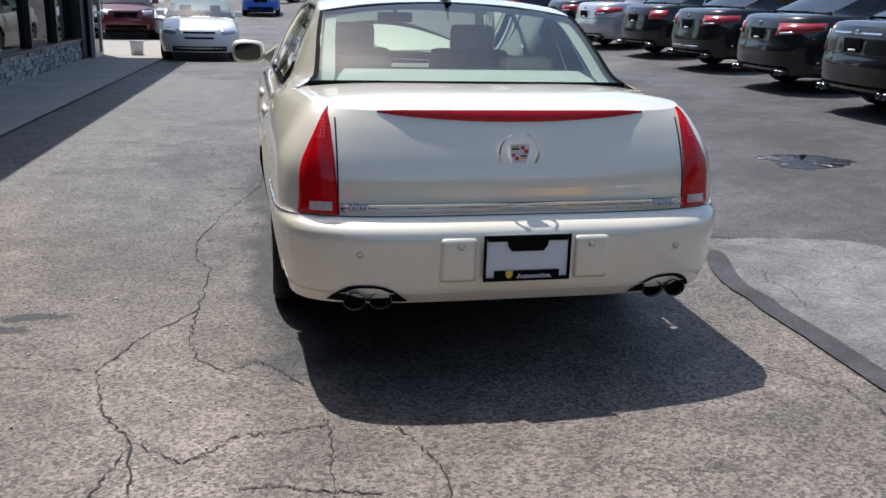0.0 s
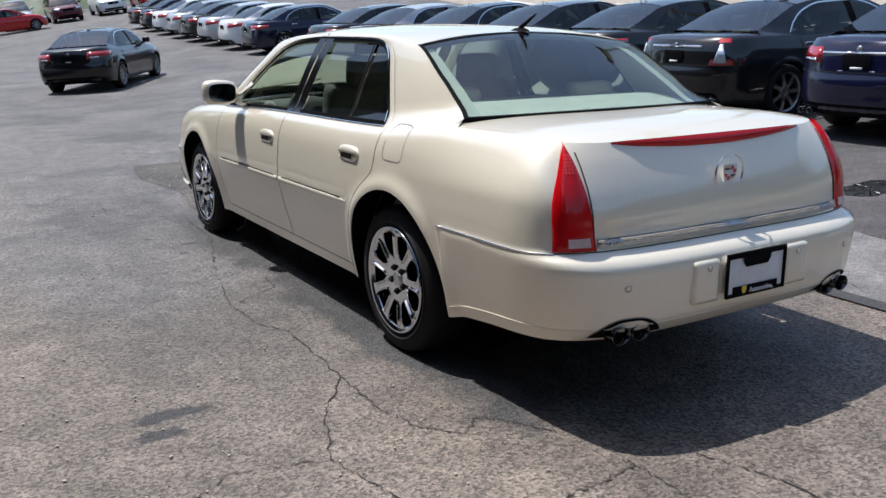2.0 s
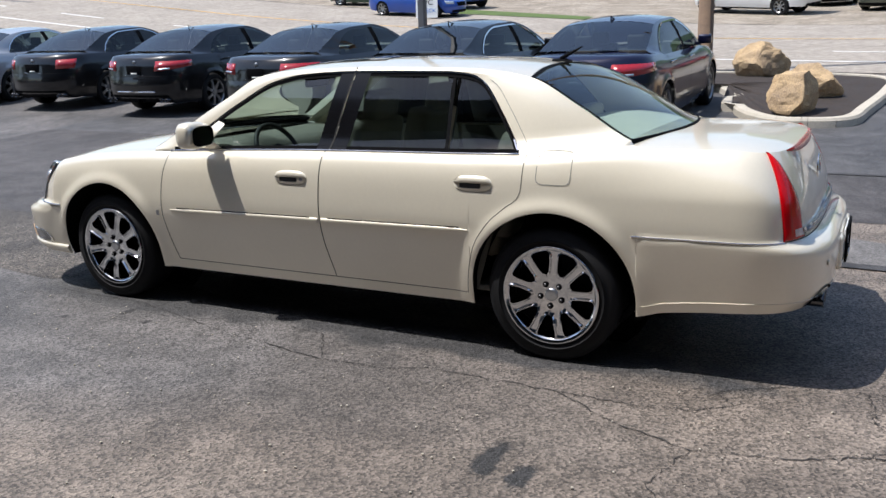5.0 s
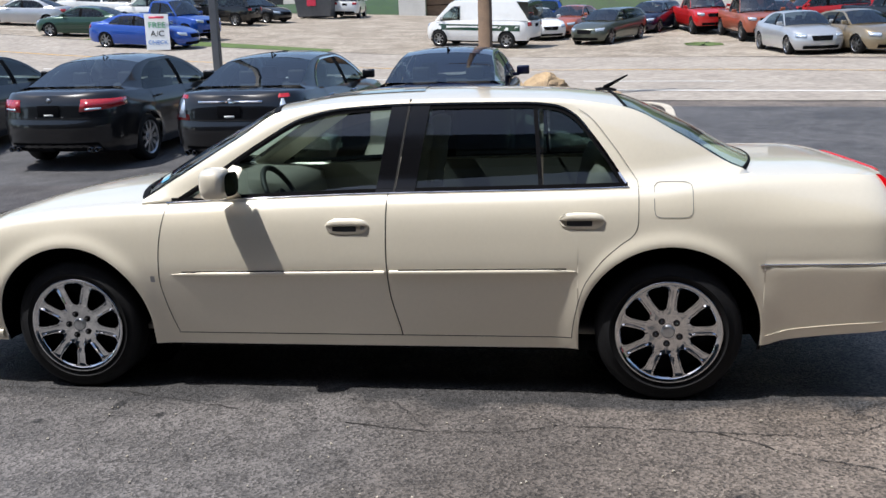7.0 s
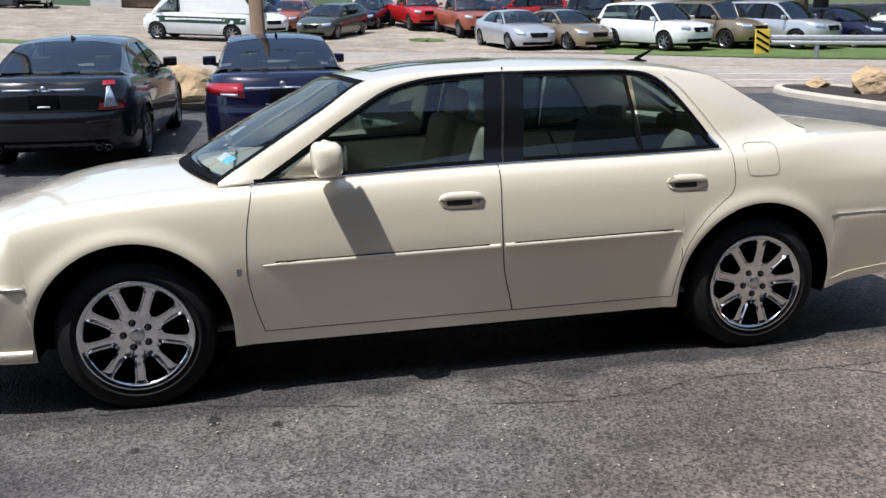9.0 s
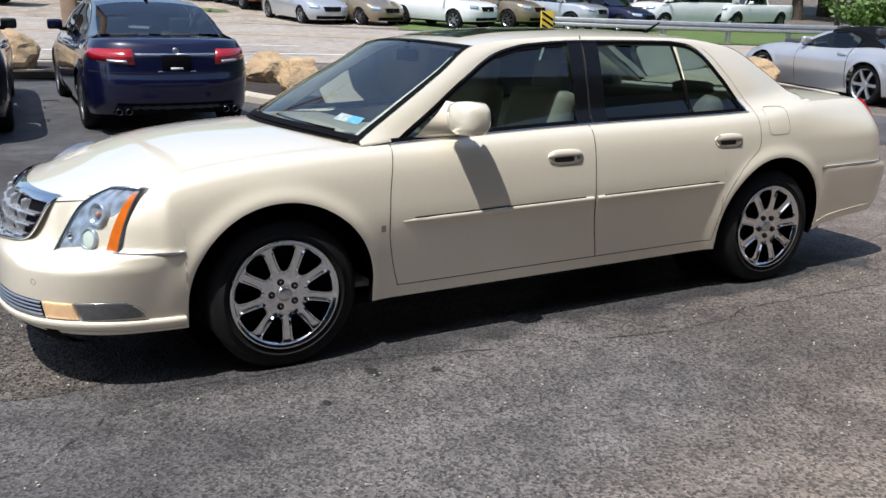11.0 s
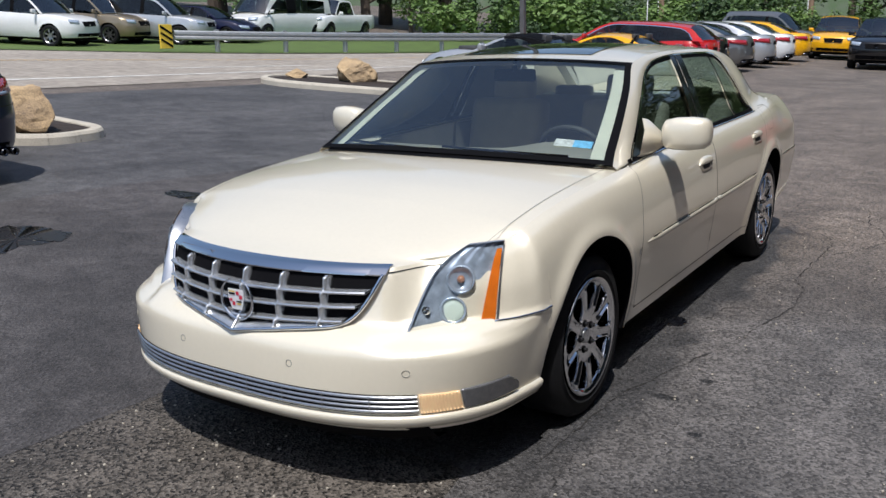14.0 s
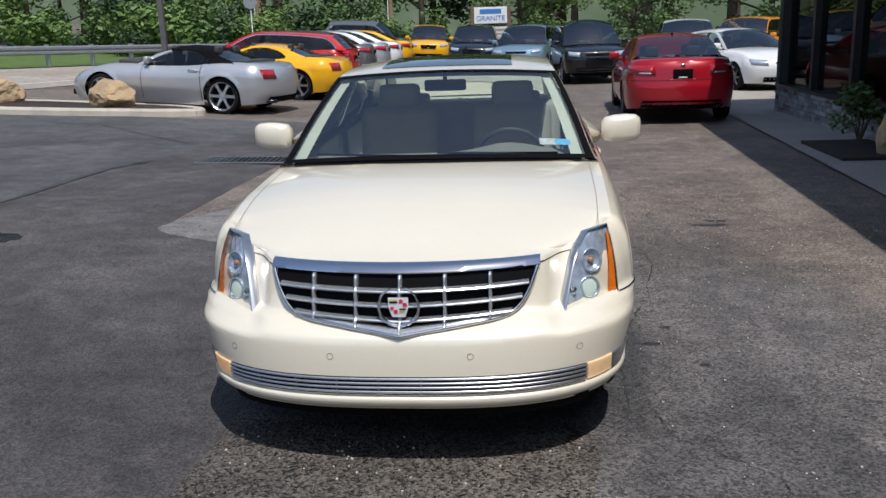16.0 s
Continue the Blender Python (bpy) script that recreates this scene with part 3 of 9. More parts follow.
    def stations(s, fine):
        us = set(np.linspace(0, 1, 5 + 8 * fine).round(5)) | (set(np.linspace(0.4, 0.96, 70).round(5)) if fine > 4 else set())
        us |= set(np.linspace(2, 3, 5 + 8 * fine).round(5))
        us |= {round(s.u_y(y), 5) for y in np.linspace(s.y0r, s.y0f, 12 + 24 * fine)}
        for yc in s.axles:
            for a in np.linspace(0, math.pi, 9 + 10 * fine):
                us.add(round(s.u_y(yc + s.arch * math.cos(a)), 5))
            for e in (1.0005, 1.02):
                us |= {round(s.u_y(yc + s.arch * e), 5), round(s.u_y(yc - s.arch * e), 5)}
        return sorted(u for u in us if 0 <= u <= 3)

    def xg(s, y, z):
        b = s.belt(y)
        x = s.tumble(z) * s.pinch(y)
        edge = s.section(1.0) * s.taper(y) - s.tuck * smoothstep(-1.45, -2.35, y)
        k = min(max(1 - (z - b) / 0.075, 0.0), 1.0)
        return x + (edge - s.tumble(b) * s.pinch(y)) * k * k

    def glass_pt(s, y, z, side, off=0.0):
        return Vector((side * (s.xg(y, z) + off), y, z))


def shell_rows(s, fine):
    nz = 7 + 7 * fine
    rows = []
    for u in s.stations(fine):
        y = s.yref(u)
        lo, hi = s.low(y), s.belt(y)
        row = []
        for i in range(nz):
            t = i / (nz - 1)
            row.append((u, lo + (hi - lo) * (0.5 * t + 0.5 * t * t * (3 - 2 * t) if fine < 2 else t)))
        rows.append(row)
    return rows


def cap_rows(s, us, n):
    """The bonnet or the boot lid: rows across, between the two edges of the skin."""
    rows = []
    for u in us:
        yr = s.yref(u)
        e = s.at(u, s.belt(yr))
        c = s.crown(yr)
        # only the very edge draws back to the seat of the head lamps
        seat, s.inset = s.inset, None
        mid_y = s.at(u, s.belt(yr)).y
        s.inset = seat
        rows.append([(e.x * t, mid_y + (e.y - mid_y) * abs(t) ** 9, e.z + c * (1 - abs(t) ** (2.4 if yr > 0 else 4.0))) for t in np.linspace(-1, 1, n)])
    return rows


def top_panel(s, base, n_y, n_x, kind, off=0.0, t0=0.0, t1=1.0, x1=1.0, x0=None):
    """Windscreen, rear window or roof as a grid. t runs from the lower edge to the upper one."""
    rows = []
    for t in np.linspace(t0, t1, n_y):
        row = []
        for q in np.linspace(-x1 if x0 is None else x0, x1, n_x):
            a = q * q
            if kind == "ws":
                yb, yt = s.ws_base + (s.ws_edge - s.ws_base) * a, s.ws_top + (s.ws_top_edge - s.ws_top) * a
                zb = s.rail(s.ws_edge) + s.crown(s.ws_edge) * (1 - a) * 0.75
                zt = s.rail(s.ws_top_edge) + (s.roof_z(s.ws_top) - s.rail(s.ws_top_edge)) * (1 - a)
                ye, xb = s.ws_edge + (s.ws_top_edge - s.ws_edge) * t, None
                x = s.xg(ye, s.rail(ye)) * q
            elif kind == "rg":
                yb, yt = s.rg_base + (s.rg_edge - s.rg_base) * a, s.rg_top + (s.rg_top_edge - s.rg_top) * a
                zb = s.rail(s.rg_edge) + s.crown(s.rg_edge) * (1 - a) * 0.25
                zt = s.rail(s.rg_top_edge) + (s.roof_z(s.rg_top) - s.rail(s.rg_top_edge)) * (1 - a)
                ye = s.rg_edge + (s.rg_top_edge - s.rg_edge) * t
                x = s.xg(ye, s.rail(ye)) * q
            else:
                yb, yt = s.rg_top + (s.rg_top_edge - s.rg_top) * a, s.ws_top + (s.ws_top_edge - s.ws_top) * a
                y = yb + (yt - yb) * t
                ye = s.rg_top_edge + (s.ws_top_edge - s.rg_top_edge) * t
                ym = s.rg_top + (s.ws_top - s.rg_top) * t
                z = s.rail(ye) + (s.roof_z(ym) - s.rail(ye)) * (1 - abs(q) ** 2.5)
                row.append((s.xg(ye, s.rail(ye)) * q, y, z + off))
                continue
            y = yb + (yt - yb) * t
            ze = s.rail(ye)
            z = ze + ((zb - s.rail(s.ws_edge if kind == "ws" else s.rg_edge)) * (1 - t) + (zt - s.rail(s.ws_top_edge if kind == "ws" else s.rg_top_edge)) * t)
            z += 0.018 * math.sin(math.pi * t) * (1 - a)
            row.append((x, y + off * (0.6 if kind == "ws" else -0.6), z + off * 0.8))
        rows.append(row)
    return rows


def side_ring(s, side, n=40, steps=4):
    """Pillars and roof rail of one side: between the panes and the edges of roof and screens."""
    f0, f1 = s.dlo_front, s.dlo_rear
    inner, outer = [], []
    ends = (s.ws_edge, s.rg_edge)
    for i in range(n + 1):
        y = f0 + (f1 - f0) * i / n
        t = i / n
        inner.append((y, s.dlo_top(y)))
        yo = ends[0] + (ends[1] - ends[0]) * t
        w = 4 * t * (1 - t)
        yo = yo * (1 - w) + y * w
        outer.append((yo, s.rail(yo)))
    head = [((s.ws_edge, s.belt(s.ws_edge)), (s.ws_edge, s.rail(s.ws_edge)))]
    tail = [((y, s.belt(y)), (s.rg_edge, s.rail(s.rg_edge))) for y in np.linspace(f1 - 0.02, s.rg_edge - 0.05, 6)]
    tail += [((s.rg_edge - 0.07, s.belt(s.rg_edge) - 0.012), (s.rg_edge - 0.05, s.rail(s.rg_edge) - 0.045))]
    pairs = head + list(zip(inner, outer)) + tail
    return [[s.glass_pt(a[0] + (b[0] - a[0]) * k / steps, a[1] + (b[1] - a[1]) * k / steps, side, 0.006 * math.sin(math.pi * min(1, k / steps))) for k in range(steps + 1)] for a, b in pairs]


def pane_rows(s, side, y0, y1, n, off, lo=0.0, slant=0.0):
    """A side pane between two places along the car; slant tips its upright edges."""
    rows = []
    for i in range(n + 1):
        yb = y0 + (y1 - y0) * i / n
        zb = s.belt(yb) + lo
        row = []
        for k in range(7):
            zt = s.dlo_top(min(max(yb + slant, s.dlo_rear), s.dlo_front))
            z = zb + (max(zt, zb + 0.001) - zb) * k / 6
            row.append(s.glass_pt(yb + slant * k / 6, z, side, off))
        rows.append(row)
    return rows


def patch(s, inner, outer, off, end, n=10, side=1, thick=0.0):
    """A panel that hugs nose or tail: between two edges, each a list of (x, z); x past 1 counts as a place along the side."""
    def u_of(p):
        return s.u_x(p[0], p[1], end) if p[0] < 1.0 else s.u_y(p[0] - 10 if end > 0 else -(p[0] - 10))
    rows = []
    for a, b in zip(inner, outer):
        ua, ub = u_of(a), u_of(b)
        rows.append([s.at(ua + (ub - ua) * k / n, a[1] + (b[1] - a[1]) * k / n, off, side) for k in range(n + 1)])
    if thick:
        flat = []
        for r_i, (a, b) in enumerate(zip(inner, outer)):
            ua, ub = u_of(a), u_of(b)
            flat.append([s.at(ua, a[1], off - thick, side)] + rows[r_i] + [s.at(ub, b[1], off - thick, side)])
        first = [s.at(u_of(inner[0]) + (u_of(outer[0]) - u_of(inner[0])) * k / n, inner[0][1] + (outer[0][1] - inner[0][1]) * k / n, off - thick, side) for k in range(n + 1)]
        last = [s.at(u_of(inner[-1]) + (u_of(outer[-1]) - u_of(inner[-1])) * k / n, inner[-1][1] + (outer[-1][1] - inner[-1][1]) * k / n, off - thick, side) for k in range(n + 1)]
        rows = [[first[0]] + first + [first[-1]]] + flat + [[last[0]] + last + [last[-1]]]
    return rows


def ribbon(bm, pts, width, up=None):
    """A thin band along points, lying across the given direction of the surface."""
    rows = []
    for i, p in enumerate(pts):
        d = (pts[min(i + 1, len(pts) - 1)] - pts[max(i - 1, 0)]).normalized()
        n = up(p) if callable(up) else Vector(up)
        a = d.cross(n).normalized() * width / 2
        rows.append((p - a, p + a))
    grid(bm, rows)


def tyre_profile(r, w, rim):
    return [(-w * 0.42, rim), (-w * 0.5, rim + (r - rim) * 0.35), (-w * 0.5, r - 0.035), (-w * 0.44, r - 0.012), (-w * 0.36, r), (w * 0.36, r), (w * 0.44, r - 0.012),
            (w * 0.5, r - 0.035), (w * 0.5, rim + (r - rim) * 0.35), (w * 0.42, rim)]


def plain_wheel(parent, r, rim, spokes, rim_mat, side, n=20):
    """A wheel for a parked car, its outer face towards +x times side."""
    bm = bmesh.new()
    revolve(bm, tyre_profile(r, 0.22, rim), n)
    wheel = part("wheel", bm, "rubber", parent)
    bm = bmesh.new()
    revolve(bm, [(side * 0.105, rim + 0.004), (side * 0.09, rim - 0.012), (side * -0.02, rim - 0.025)], n)
    for k in range(spokes):
        a = 2 * math.pi * k / spokes
        rows = []
        for rad, half, h in ((0.03, 0.035, 0.072), (rim * 0.55, 0.022, 0.09), (rim - 0.008, 0.03, 0.082)):
            c, sn = math.cos(a), math.sin(a)
            rows.append([(side * (h - 0.03), rad * c - half * sn, rad * sn + half * c), (side * h, rad * c - half * sn, rad * sn + half * c),
                         (side * h, rad * c + half * sn, rad * sn - half * c), (side * (h - 0.03), rad * c + half * sn, rad * sn - half * c)])
        grid(bm, rows)
    revolve(bm, [(side * 0.06, 0.06), (side * 0.085, 0.055), (side * 0.09, 0.001)], 12)
    part("rim", bm, rim_mat, wheel, smooth=False)
    # closes the rim; the dark behind the spokes is put into its colour
    bm = bmesh.new()
    revolve(bm, [(side * 0.02, rim - 0.02), (side * 0.02, 0.001)], n)
    part("brake_disc", bm, "black", wheel, smooth=False)
    return wheel


PAINTS = {}


def car_paint(kind):
    if kind not in PAINTS:
        col, metal = {
            "black": ((0.006, 0.006, 0.007), 0.0), "charcoal": ((0.009, 0.0092, 0.010), 0.1), "navy": ((0.005, 0.006, 0.030), 0.2), "silver": ((0.52, 0.53, 0.55), 0.5),
            "white": ((0.78, 0.78, 0.77), 0.0), "red": ((0.36, 0.008, 0.018), 0.1), "bright_red": ((0.50, 0.015, 0.015), 0.0), "blue": ((0.015, 0.07, 0.35), 0.2),
            "royal": ((0.02, 0.12, 0.55), 0.1), "green": ((0.02, 0.06, 0.04), 0.2), "olive": ((0.09, 0.10, 0.08), 0.4), "gold": ((0.30, 0.24, 0.16), 0.5), "grey": ((0.20, 0.20, 0.20), 0.6),
            "yellow": ((0.85, 0.42, 0.01), 0.0), "orange": ((0.80, 0.30, 0.02), 0.0), "rust": ((0.33, 0.09, 0.05), 0.0), "pale_blue": ((0.22, 0.33, 0.42), 0.4), "maroon": ((0.10, 0.01, 0.02), 0.2),
        }[kind]
        PAINTS[kind] = paint(kind + "_paint", col, metal, 0.3, 0.06, 0.2)
    return PAINTS[kind]


SEDAN = dict(
    front=((0.2, 2.28), (0.34, 2.36), (0.5, 2.37), (0.62, 2.34), (0.75, 2.26), (1.0, 2.16)),
    rear=((0.25, -2.36), (0.4, -2.46), (0.6, -2.47), (0.7, -2.44), (0.9, -2.40), (1.05, -2.32)),
    y0f=1.72, y0r=-1.80, nf=2.3, nr=2.9,
    section=((0, 0.84), (0.15, 0.875), (0.4, 0.90), (0.6, 0.905), (0.75, 0.89), (0.9, 0.85), (1.0, 0.80)),
    taper=((-1.8, 0.98), (-1, 1), (1, 1), (1.72, 0.985)),
    belt=((-2.45, 1.00), (-2.3, 1.03), (-1.9, 1.03), (-1.2, 0.985), (0, 0.955), (0.9, 0.93), (1.5, 0.88), (1.9, 0.80), (2.15, 0.74), (2.36, 0.70)),
    bottom=((-2.4, 0.27), (-1.8, 0.22), (-1, 0.19), (1, 0.19), (2.4, 0.2)),
    crown=((-2.45, 0.0), (-2.25, 0.03), (-1.8, 0.035), (1, 0.05), (1.8, 0.055), (2.2, 0.025), (2.36, 0.0)),
    axles=(1.43, -1.43), hub=0.33, arch=0.36, sill=0.19, step=0.0,
    roof_z=((-1.0, 1.39), (-0.5, 1.435), (0.0, 1.44), (0.3, 1.40)),
    rail=((-2.0, 1.035), (-1.75, 1.075), (-1.4, 1.21), (-1.0, 1.345), (-0.5, 1.39), (0.0, 1.39), (0.3, 1.33), (0.6, 1.19), (1.0, 0.95)),
    ws_base=1.18, ws_edge=0.98, ws_top=0.32, ws_top_edge=0.22, rg_base=-1.85, rg_edge=-1.75, rg_top=-0.95, rg_top_edge=-1.0,
    tumble=((0.9, 0.83), (1.0, 0.79), (1.2, 0.70), (1.4, 0.58), (1.5, 0.54)),
    pinch=((-1.9, 0.88), (-1.2, 0.97), (-0.5, 1), (0.5, 1), (1, 0.985)),
    dlo_top=((-1.30, 1.0), (-1.15, 1.16), (-0.95, 1.27), (-0.6, 1.345), (0.0, 1.35), (0.2, 1.31), (0.5, 1.17), (0.85, 0.95)),
    dlo_front=0.83, dlo_rear=-1.28, b_pillar=(-0.05, -0.17, -0.1, -0.2), quarter=None,
)


def parked_car(name, colour, shape, fine=0, rim="alloy", spokes=7, rear=True, plate=True, tail="wide", label="", chrome=False, trim=None, rim_r=0.235, pipes=True, category="car", roof=None, band=None):
    """A parked car with its parts, at the origin: body, panes, wheels, lamps, bumpers' trim, mirrors."""
    s = Shape(**{**SEDAN, **shape})
    root = new(name)
    tagged(root, label, category)
    bm = bmesh.new()
    rows = shell_rows(s, fine)
    for side in (1, -1):
        grid(bm, [[s.at(u, z, 0, side) for u, z in row] for row in rows])
    us = [r[0][0] for r in rows]
    grid(bm, cap_rows(s, [u for u in us if s.yref(u) >= s.ws_edge - 0.25], 9))
    grid(bm, cap_rows(s, [u for u in us if s.yref(u) <= s.rg_edge + 0.25], 9))
    grid(bm, top_panel(s, 0, 8, 9, "roof"))
    for side in (1, -1):
        grid(bm, side_ring(s, side, 26, 2))
    body = part("body", bm, car_paint(colour), root, centre=(0, 0, 0.7))
    bm = bmesh.new()
    grid(bm, top_panel(s, 0, 5, 7, "ws"))
    part("windscreen", bm, "car_glass", root, centre=(0, 0, 0.7))
    bm = bmesh.new()
    grid(bm, top_panel(s, 0, 5, 7, "rg"))
    part("rear_window", bm, "car_glass", root, centre=(0, 0, 0.7))
    b0, b1 = s.b_pillar[0], s.b_pillar[1]
    for side in (1, -1):
        for y0, y1 in ((s.dlo_front, b0), (b1, s.dlo_rear)):
            bm = bmesh.new()
            grid(bm, pane_rows(s, side, y0, y1, 8, -0.004))
            part("side_window", bm, "glass_dark", root, centre=(0, 0, 0.7))
        bm = bmesh.new()
        grid(bm, pane_rows(s, side, b0, b1, 2, 0.0))
        part("door_pillar", bm, "black", root)
        if chrome:
            bm = bmesh.new()
            ribbon(bm, [s.glass_pt(y, s.dlo_top(y) + 0.004, side, 0.01) for y in np.linspace(s.dlo_front, s.dlo_rear, 24)], 0.022, (side, 0, 0.3))
            part("window_trim", bm, "chrome", root)
        # mirror on the door
        bm = bmesh.new()
        box(bm, (side * (s.xg(0.7, 1.0) + 0.13), s.dlo_front - 0.12, s.belt(0.7) + 0.10), (0.19, 0.09, 0.13), 0.03)
        box(bm, (side * (s.xg(0.7, 1.0) + 0.03), s.dlo_front - 0.10, s.belt(0.7) + 0.04), (0.10, 0.05, 0.05), 0.01)
        part("door_mirror", bm, car_paint(colour), body)
        # lamps
        bm = bmesh.new()
        zt, zb = s.belt(s.rear(0.9)) - 0.06, s.belt(s.rear(0.9)) - 0.22
        if tail == "wide":
            grid(bm, patch(s, [(0.44, zt), (0.42, zb)], [(11.98 if s.y0r < -1.7 else 11.7, zt - 0.01), (12.06 if s.y0r < -1.7 else 11.8, zb + 0.06)], 0.012, -1, 8, side, 0.012))
        elif tail == "tall":
            grid(bm, patch(s, [(0.60, zt + 0.06), (0.55, zb - 0.08)], [(0.70, zt + 0.06), (0.80, zb - 0.08)], 0.012, -1, 5, side, 0.012))
        else:
            grid(bm, patch(s, [(0.5, zt), (0.5, zb)], [(0.78, zt), (0.78, zb)], 0.012, -1, 6, side, 0.012))
        lamp = part("tail_lamp", bm, "parked_red", root)
        if fine > 1 and tail == "tall":
            bm = bmesh.new()
            grid(bm, patch(s, [(0.635, zt + 0.0), (0.60, zb - 0.05)], [(0.66, zt + 0.0), (0.735, zb - 0.05)], 0.018, -1, 5, side, 0.006))
            part("reverse_lamp", bm, "reflector", lamp)
        elif fine > 0 and tail == "wide":
            bm = bmesh.new()
            grid(bm, patch(s, [(0.50, zb + 0.045), (0.49, zb + 0.02)], [(0.68, zb + 0.05), (0.68, zb + 0.028)], 0.018, -1, 5, side, 0.006))
            part("reverse_lamp", bm, "reflector", lamp)
        if fine > 0:
            # shut lines, handles, sill crease
            for yd in (s.dlo_front - 0.02, (b0 + b1) / 2, s.dlo_rear + 0.10):
                bm = bmesh.new()
                ribbon(bm, [s.at(s.u_y(yd + 0.05 * (zz - 0.6)), zz, 0.003, side) for zz in np.linspace(max(s.low(yd), s.sill) + 0.08, s.belt(yd) - 0.01, 10)], 0.009, (side, 0, 0.01))
                part("shut_line", bm, "gap", body, smooth=False)
            for yd in (b0 + 0.12, s.dlo_rear + 0.26):
                bm = bmesh.new()
                tube(bm, [s.at(s.u_y(yd + 0.10 * k), s.belt(yd) - 0.10, o, side) for k, o in ((-1, 0.004), (-0.8, 0.03), (0, 0.036), (0.8, 0.03), (1, 0.004))], 0.013, 6)
                part("door_handle", bm, "chrome" if chrome else car_paint(colour), body)
        bm = bmesh.new()
        zt, zb = s.belt(2.05) - 0.03, s.belt(2.05) - 0.17
        grid(bm, patch(s, [(0.48, zt - 0.02), (0.52, zb)], [(0.80, zt + 0.01), (0.80, zb + 0.03)], 0.010, 1, 8, side, 0.010))
        part("headlamp", bm, "reflector", root)
    # grille, dark lower bumpers, plate
    bm = bmesh.new()
    zc = s.belt(s.front(0.7)) - 0.12
    grid(bm, patch(s, [(0.001, zc + 0.07), (0.001, zc - 0.09)], [(0.36, zc + 0.07), (0.32, zc - 0.09)], 0.008, 1, 5))
    grid(bm, patch(s, [(0.001, zc + 0.07), (0.001, zc - 0.09)], [(0.36, zc + 0.07), (0.32, zc - 0.09)], 0.008, 1, 5, -1))
    part("grille", bm, "black", root)
    bm = bmesh.new()
    for side in (1, -1):
        grid(bm, patch(s, [(0.001, s.bottom(2.4) + 0.14), (0.001, s.bottom(2.4) + 0.03)], [(0.6, s.bottom(2.4) + 0.14), (0.6, s.bottom(2.4) + 0.03)], 0.007, 1, 6, side))
    part("lower_grille", bm, "black", root)
    bm = bmesh.new()
    for side in (1, -1):
        grid(bm, patch(s, [(0.001, s.bottom(-2.4) + 0.12), (0.001, s.bottom(-2.4) + 0.005)], [(0.62, s.bottom(-2.4) + 0.12), (0.66, s.bottom(-2.4) + 0.005)], 0.006, -1, 6, side))
    part("rear_valance", bm, "black", root)
    if trim:
        bm = bmesh.new()
        for side in (1, -1):
            grid(bm, patch(s, [(0.001, trim + 0.012), (0.001, trim - 0.012)], [(0.42, trim + 0.012), (0.42, trim - 0.012)], 0.012, -1, 5, side, 0.012))
        part("boot_trim", bm, "chrome", root)
    if plate:
        bm = bmesh.new()
        zc = s.belt(s.rear(0.9)) - 0.2
        box(bm, (0, s.rear(zc) - 0.008, zc), (0.31, 0.012, 0.15), 0.003)
        pl = part("number_plate", bm, "black", root)
        if fine > 0:
            bm = bmesh.new()
            box(bm, (0, s.rear(zc) - 0.006, zc - 0.085), (0.40, 0.012, 0.012), 0.003)
            part("plate_trim", bm, "chrome" if chrome else "alloy", root)
            bm = bmesh.new()
            revolve(bm, [(0.0, 0.034), (-0.008, 0.032), (-0.010, 0.001)], 16, "y", (0, s.rear(zc + 0.13) - 0.004, zc + 0.13))
            part("round_badge", bm, "alloy", root)
            bm = bmesh.new()
            ribbon(bm, [s.at(3 - abs(t), s.belt(s.rear(0.9)) - 0.30, 0.003, 1 if t < 0 else -1) for t in np.linspace(-0.8, 0.8, 24)], 0.009, (0, -1, 0.1))
            part("bumper_seam", bm, "gap", root, smooth=False)
        bm = bmesh.new()
        box(bm, (0, s.rear(zc) - 0.016, zc - 0.055), (0.13, 0.004, 0.022))
        part("plate_bar", bm, "white_print", pl)
    for x in (-0.62, -0.52, 0.52, 0.62) if pipes else ():
        bm = bmesh.new()
        revolve(bm, [(0.12, 0.032), (-0.01, 0.036), (-0.012, 0.03), (0.1, 0.028)], 10, "y", (x, s.rear(0.35) + 0.02, s.bottom(-2.4) + 0.035))
        part("tailpipe", bm, "dark_chrome", root)
    # antenna fin, seats, floor
    bm = bmesh.new()
    y = s.rg_top + 0.12
    grid(bm, [[(-0.02, y + 0.08, s.roof_z(y + 0.08)), (0.02, y + 0.08, s.roof_z(y + 0.08))], [(-0.012, y, s.roof_z(y) + 0.03), (0.012, y, s.roof_z(y) + 0.03)],
              [(-0.006, y - 0.06, s.roof_z(y) + 0.055), (0.006, y - 0.06, s.roof_z(y) + 0.055)], [(-0.012, y - 0.05, s.roof_z(y - 0.06) - 0.01), (0.012, y - 0.05, s.roof_z(y - 0.06) - 0.01)]])
    part("antenna", bm, "black", root)
    bm = bmesh.new()
    for x, yy in ((-0.38, 0.0), (0.38, 0.0), (-0.36, -0.85), (0.36, -0.85)):
        box(bm, (x, yy, 0.75), (0.46, 0.16, 0.62), 0.05, Matrix.Rotation(0.2, 4, "X"))
        box(bm, (x, yy - 0.08, 1.13), (0.24, 0.09, 0.17), 0.03)
    box(bm, (0, -1.3, 0.96), (1.2, 0.7, 0.04), 0.01)
    box(bm, (0, 0.8, 0.86), (1.35, 0.45, 0.14), 0.04)
    box(bm, (0, 0, 0.30), (1.5, 3.4, 0.06), 0.01)
    part("interior", bm, "dash", root)
    bm = bmesh.new()
    box(bm, (0, 0, 0.27), (1.25, 4.2, 0.1), 0.02)
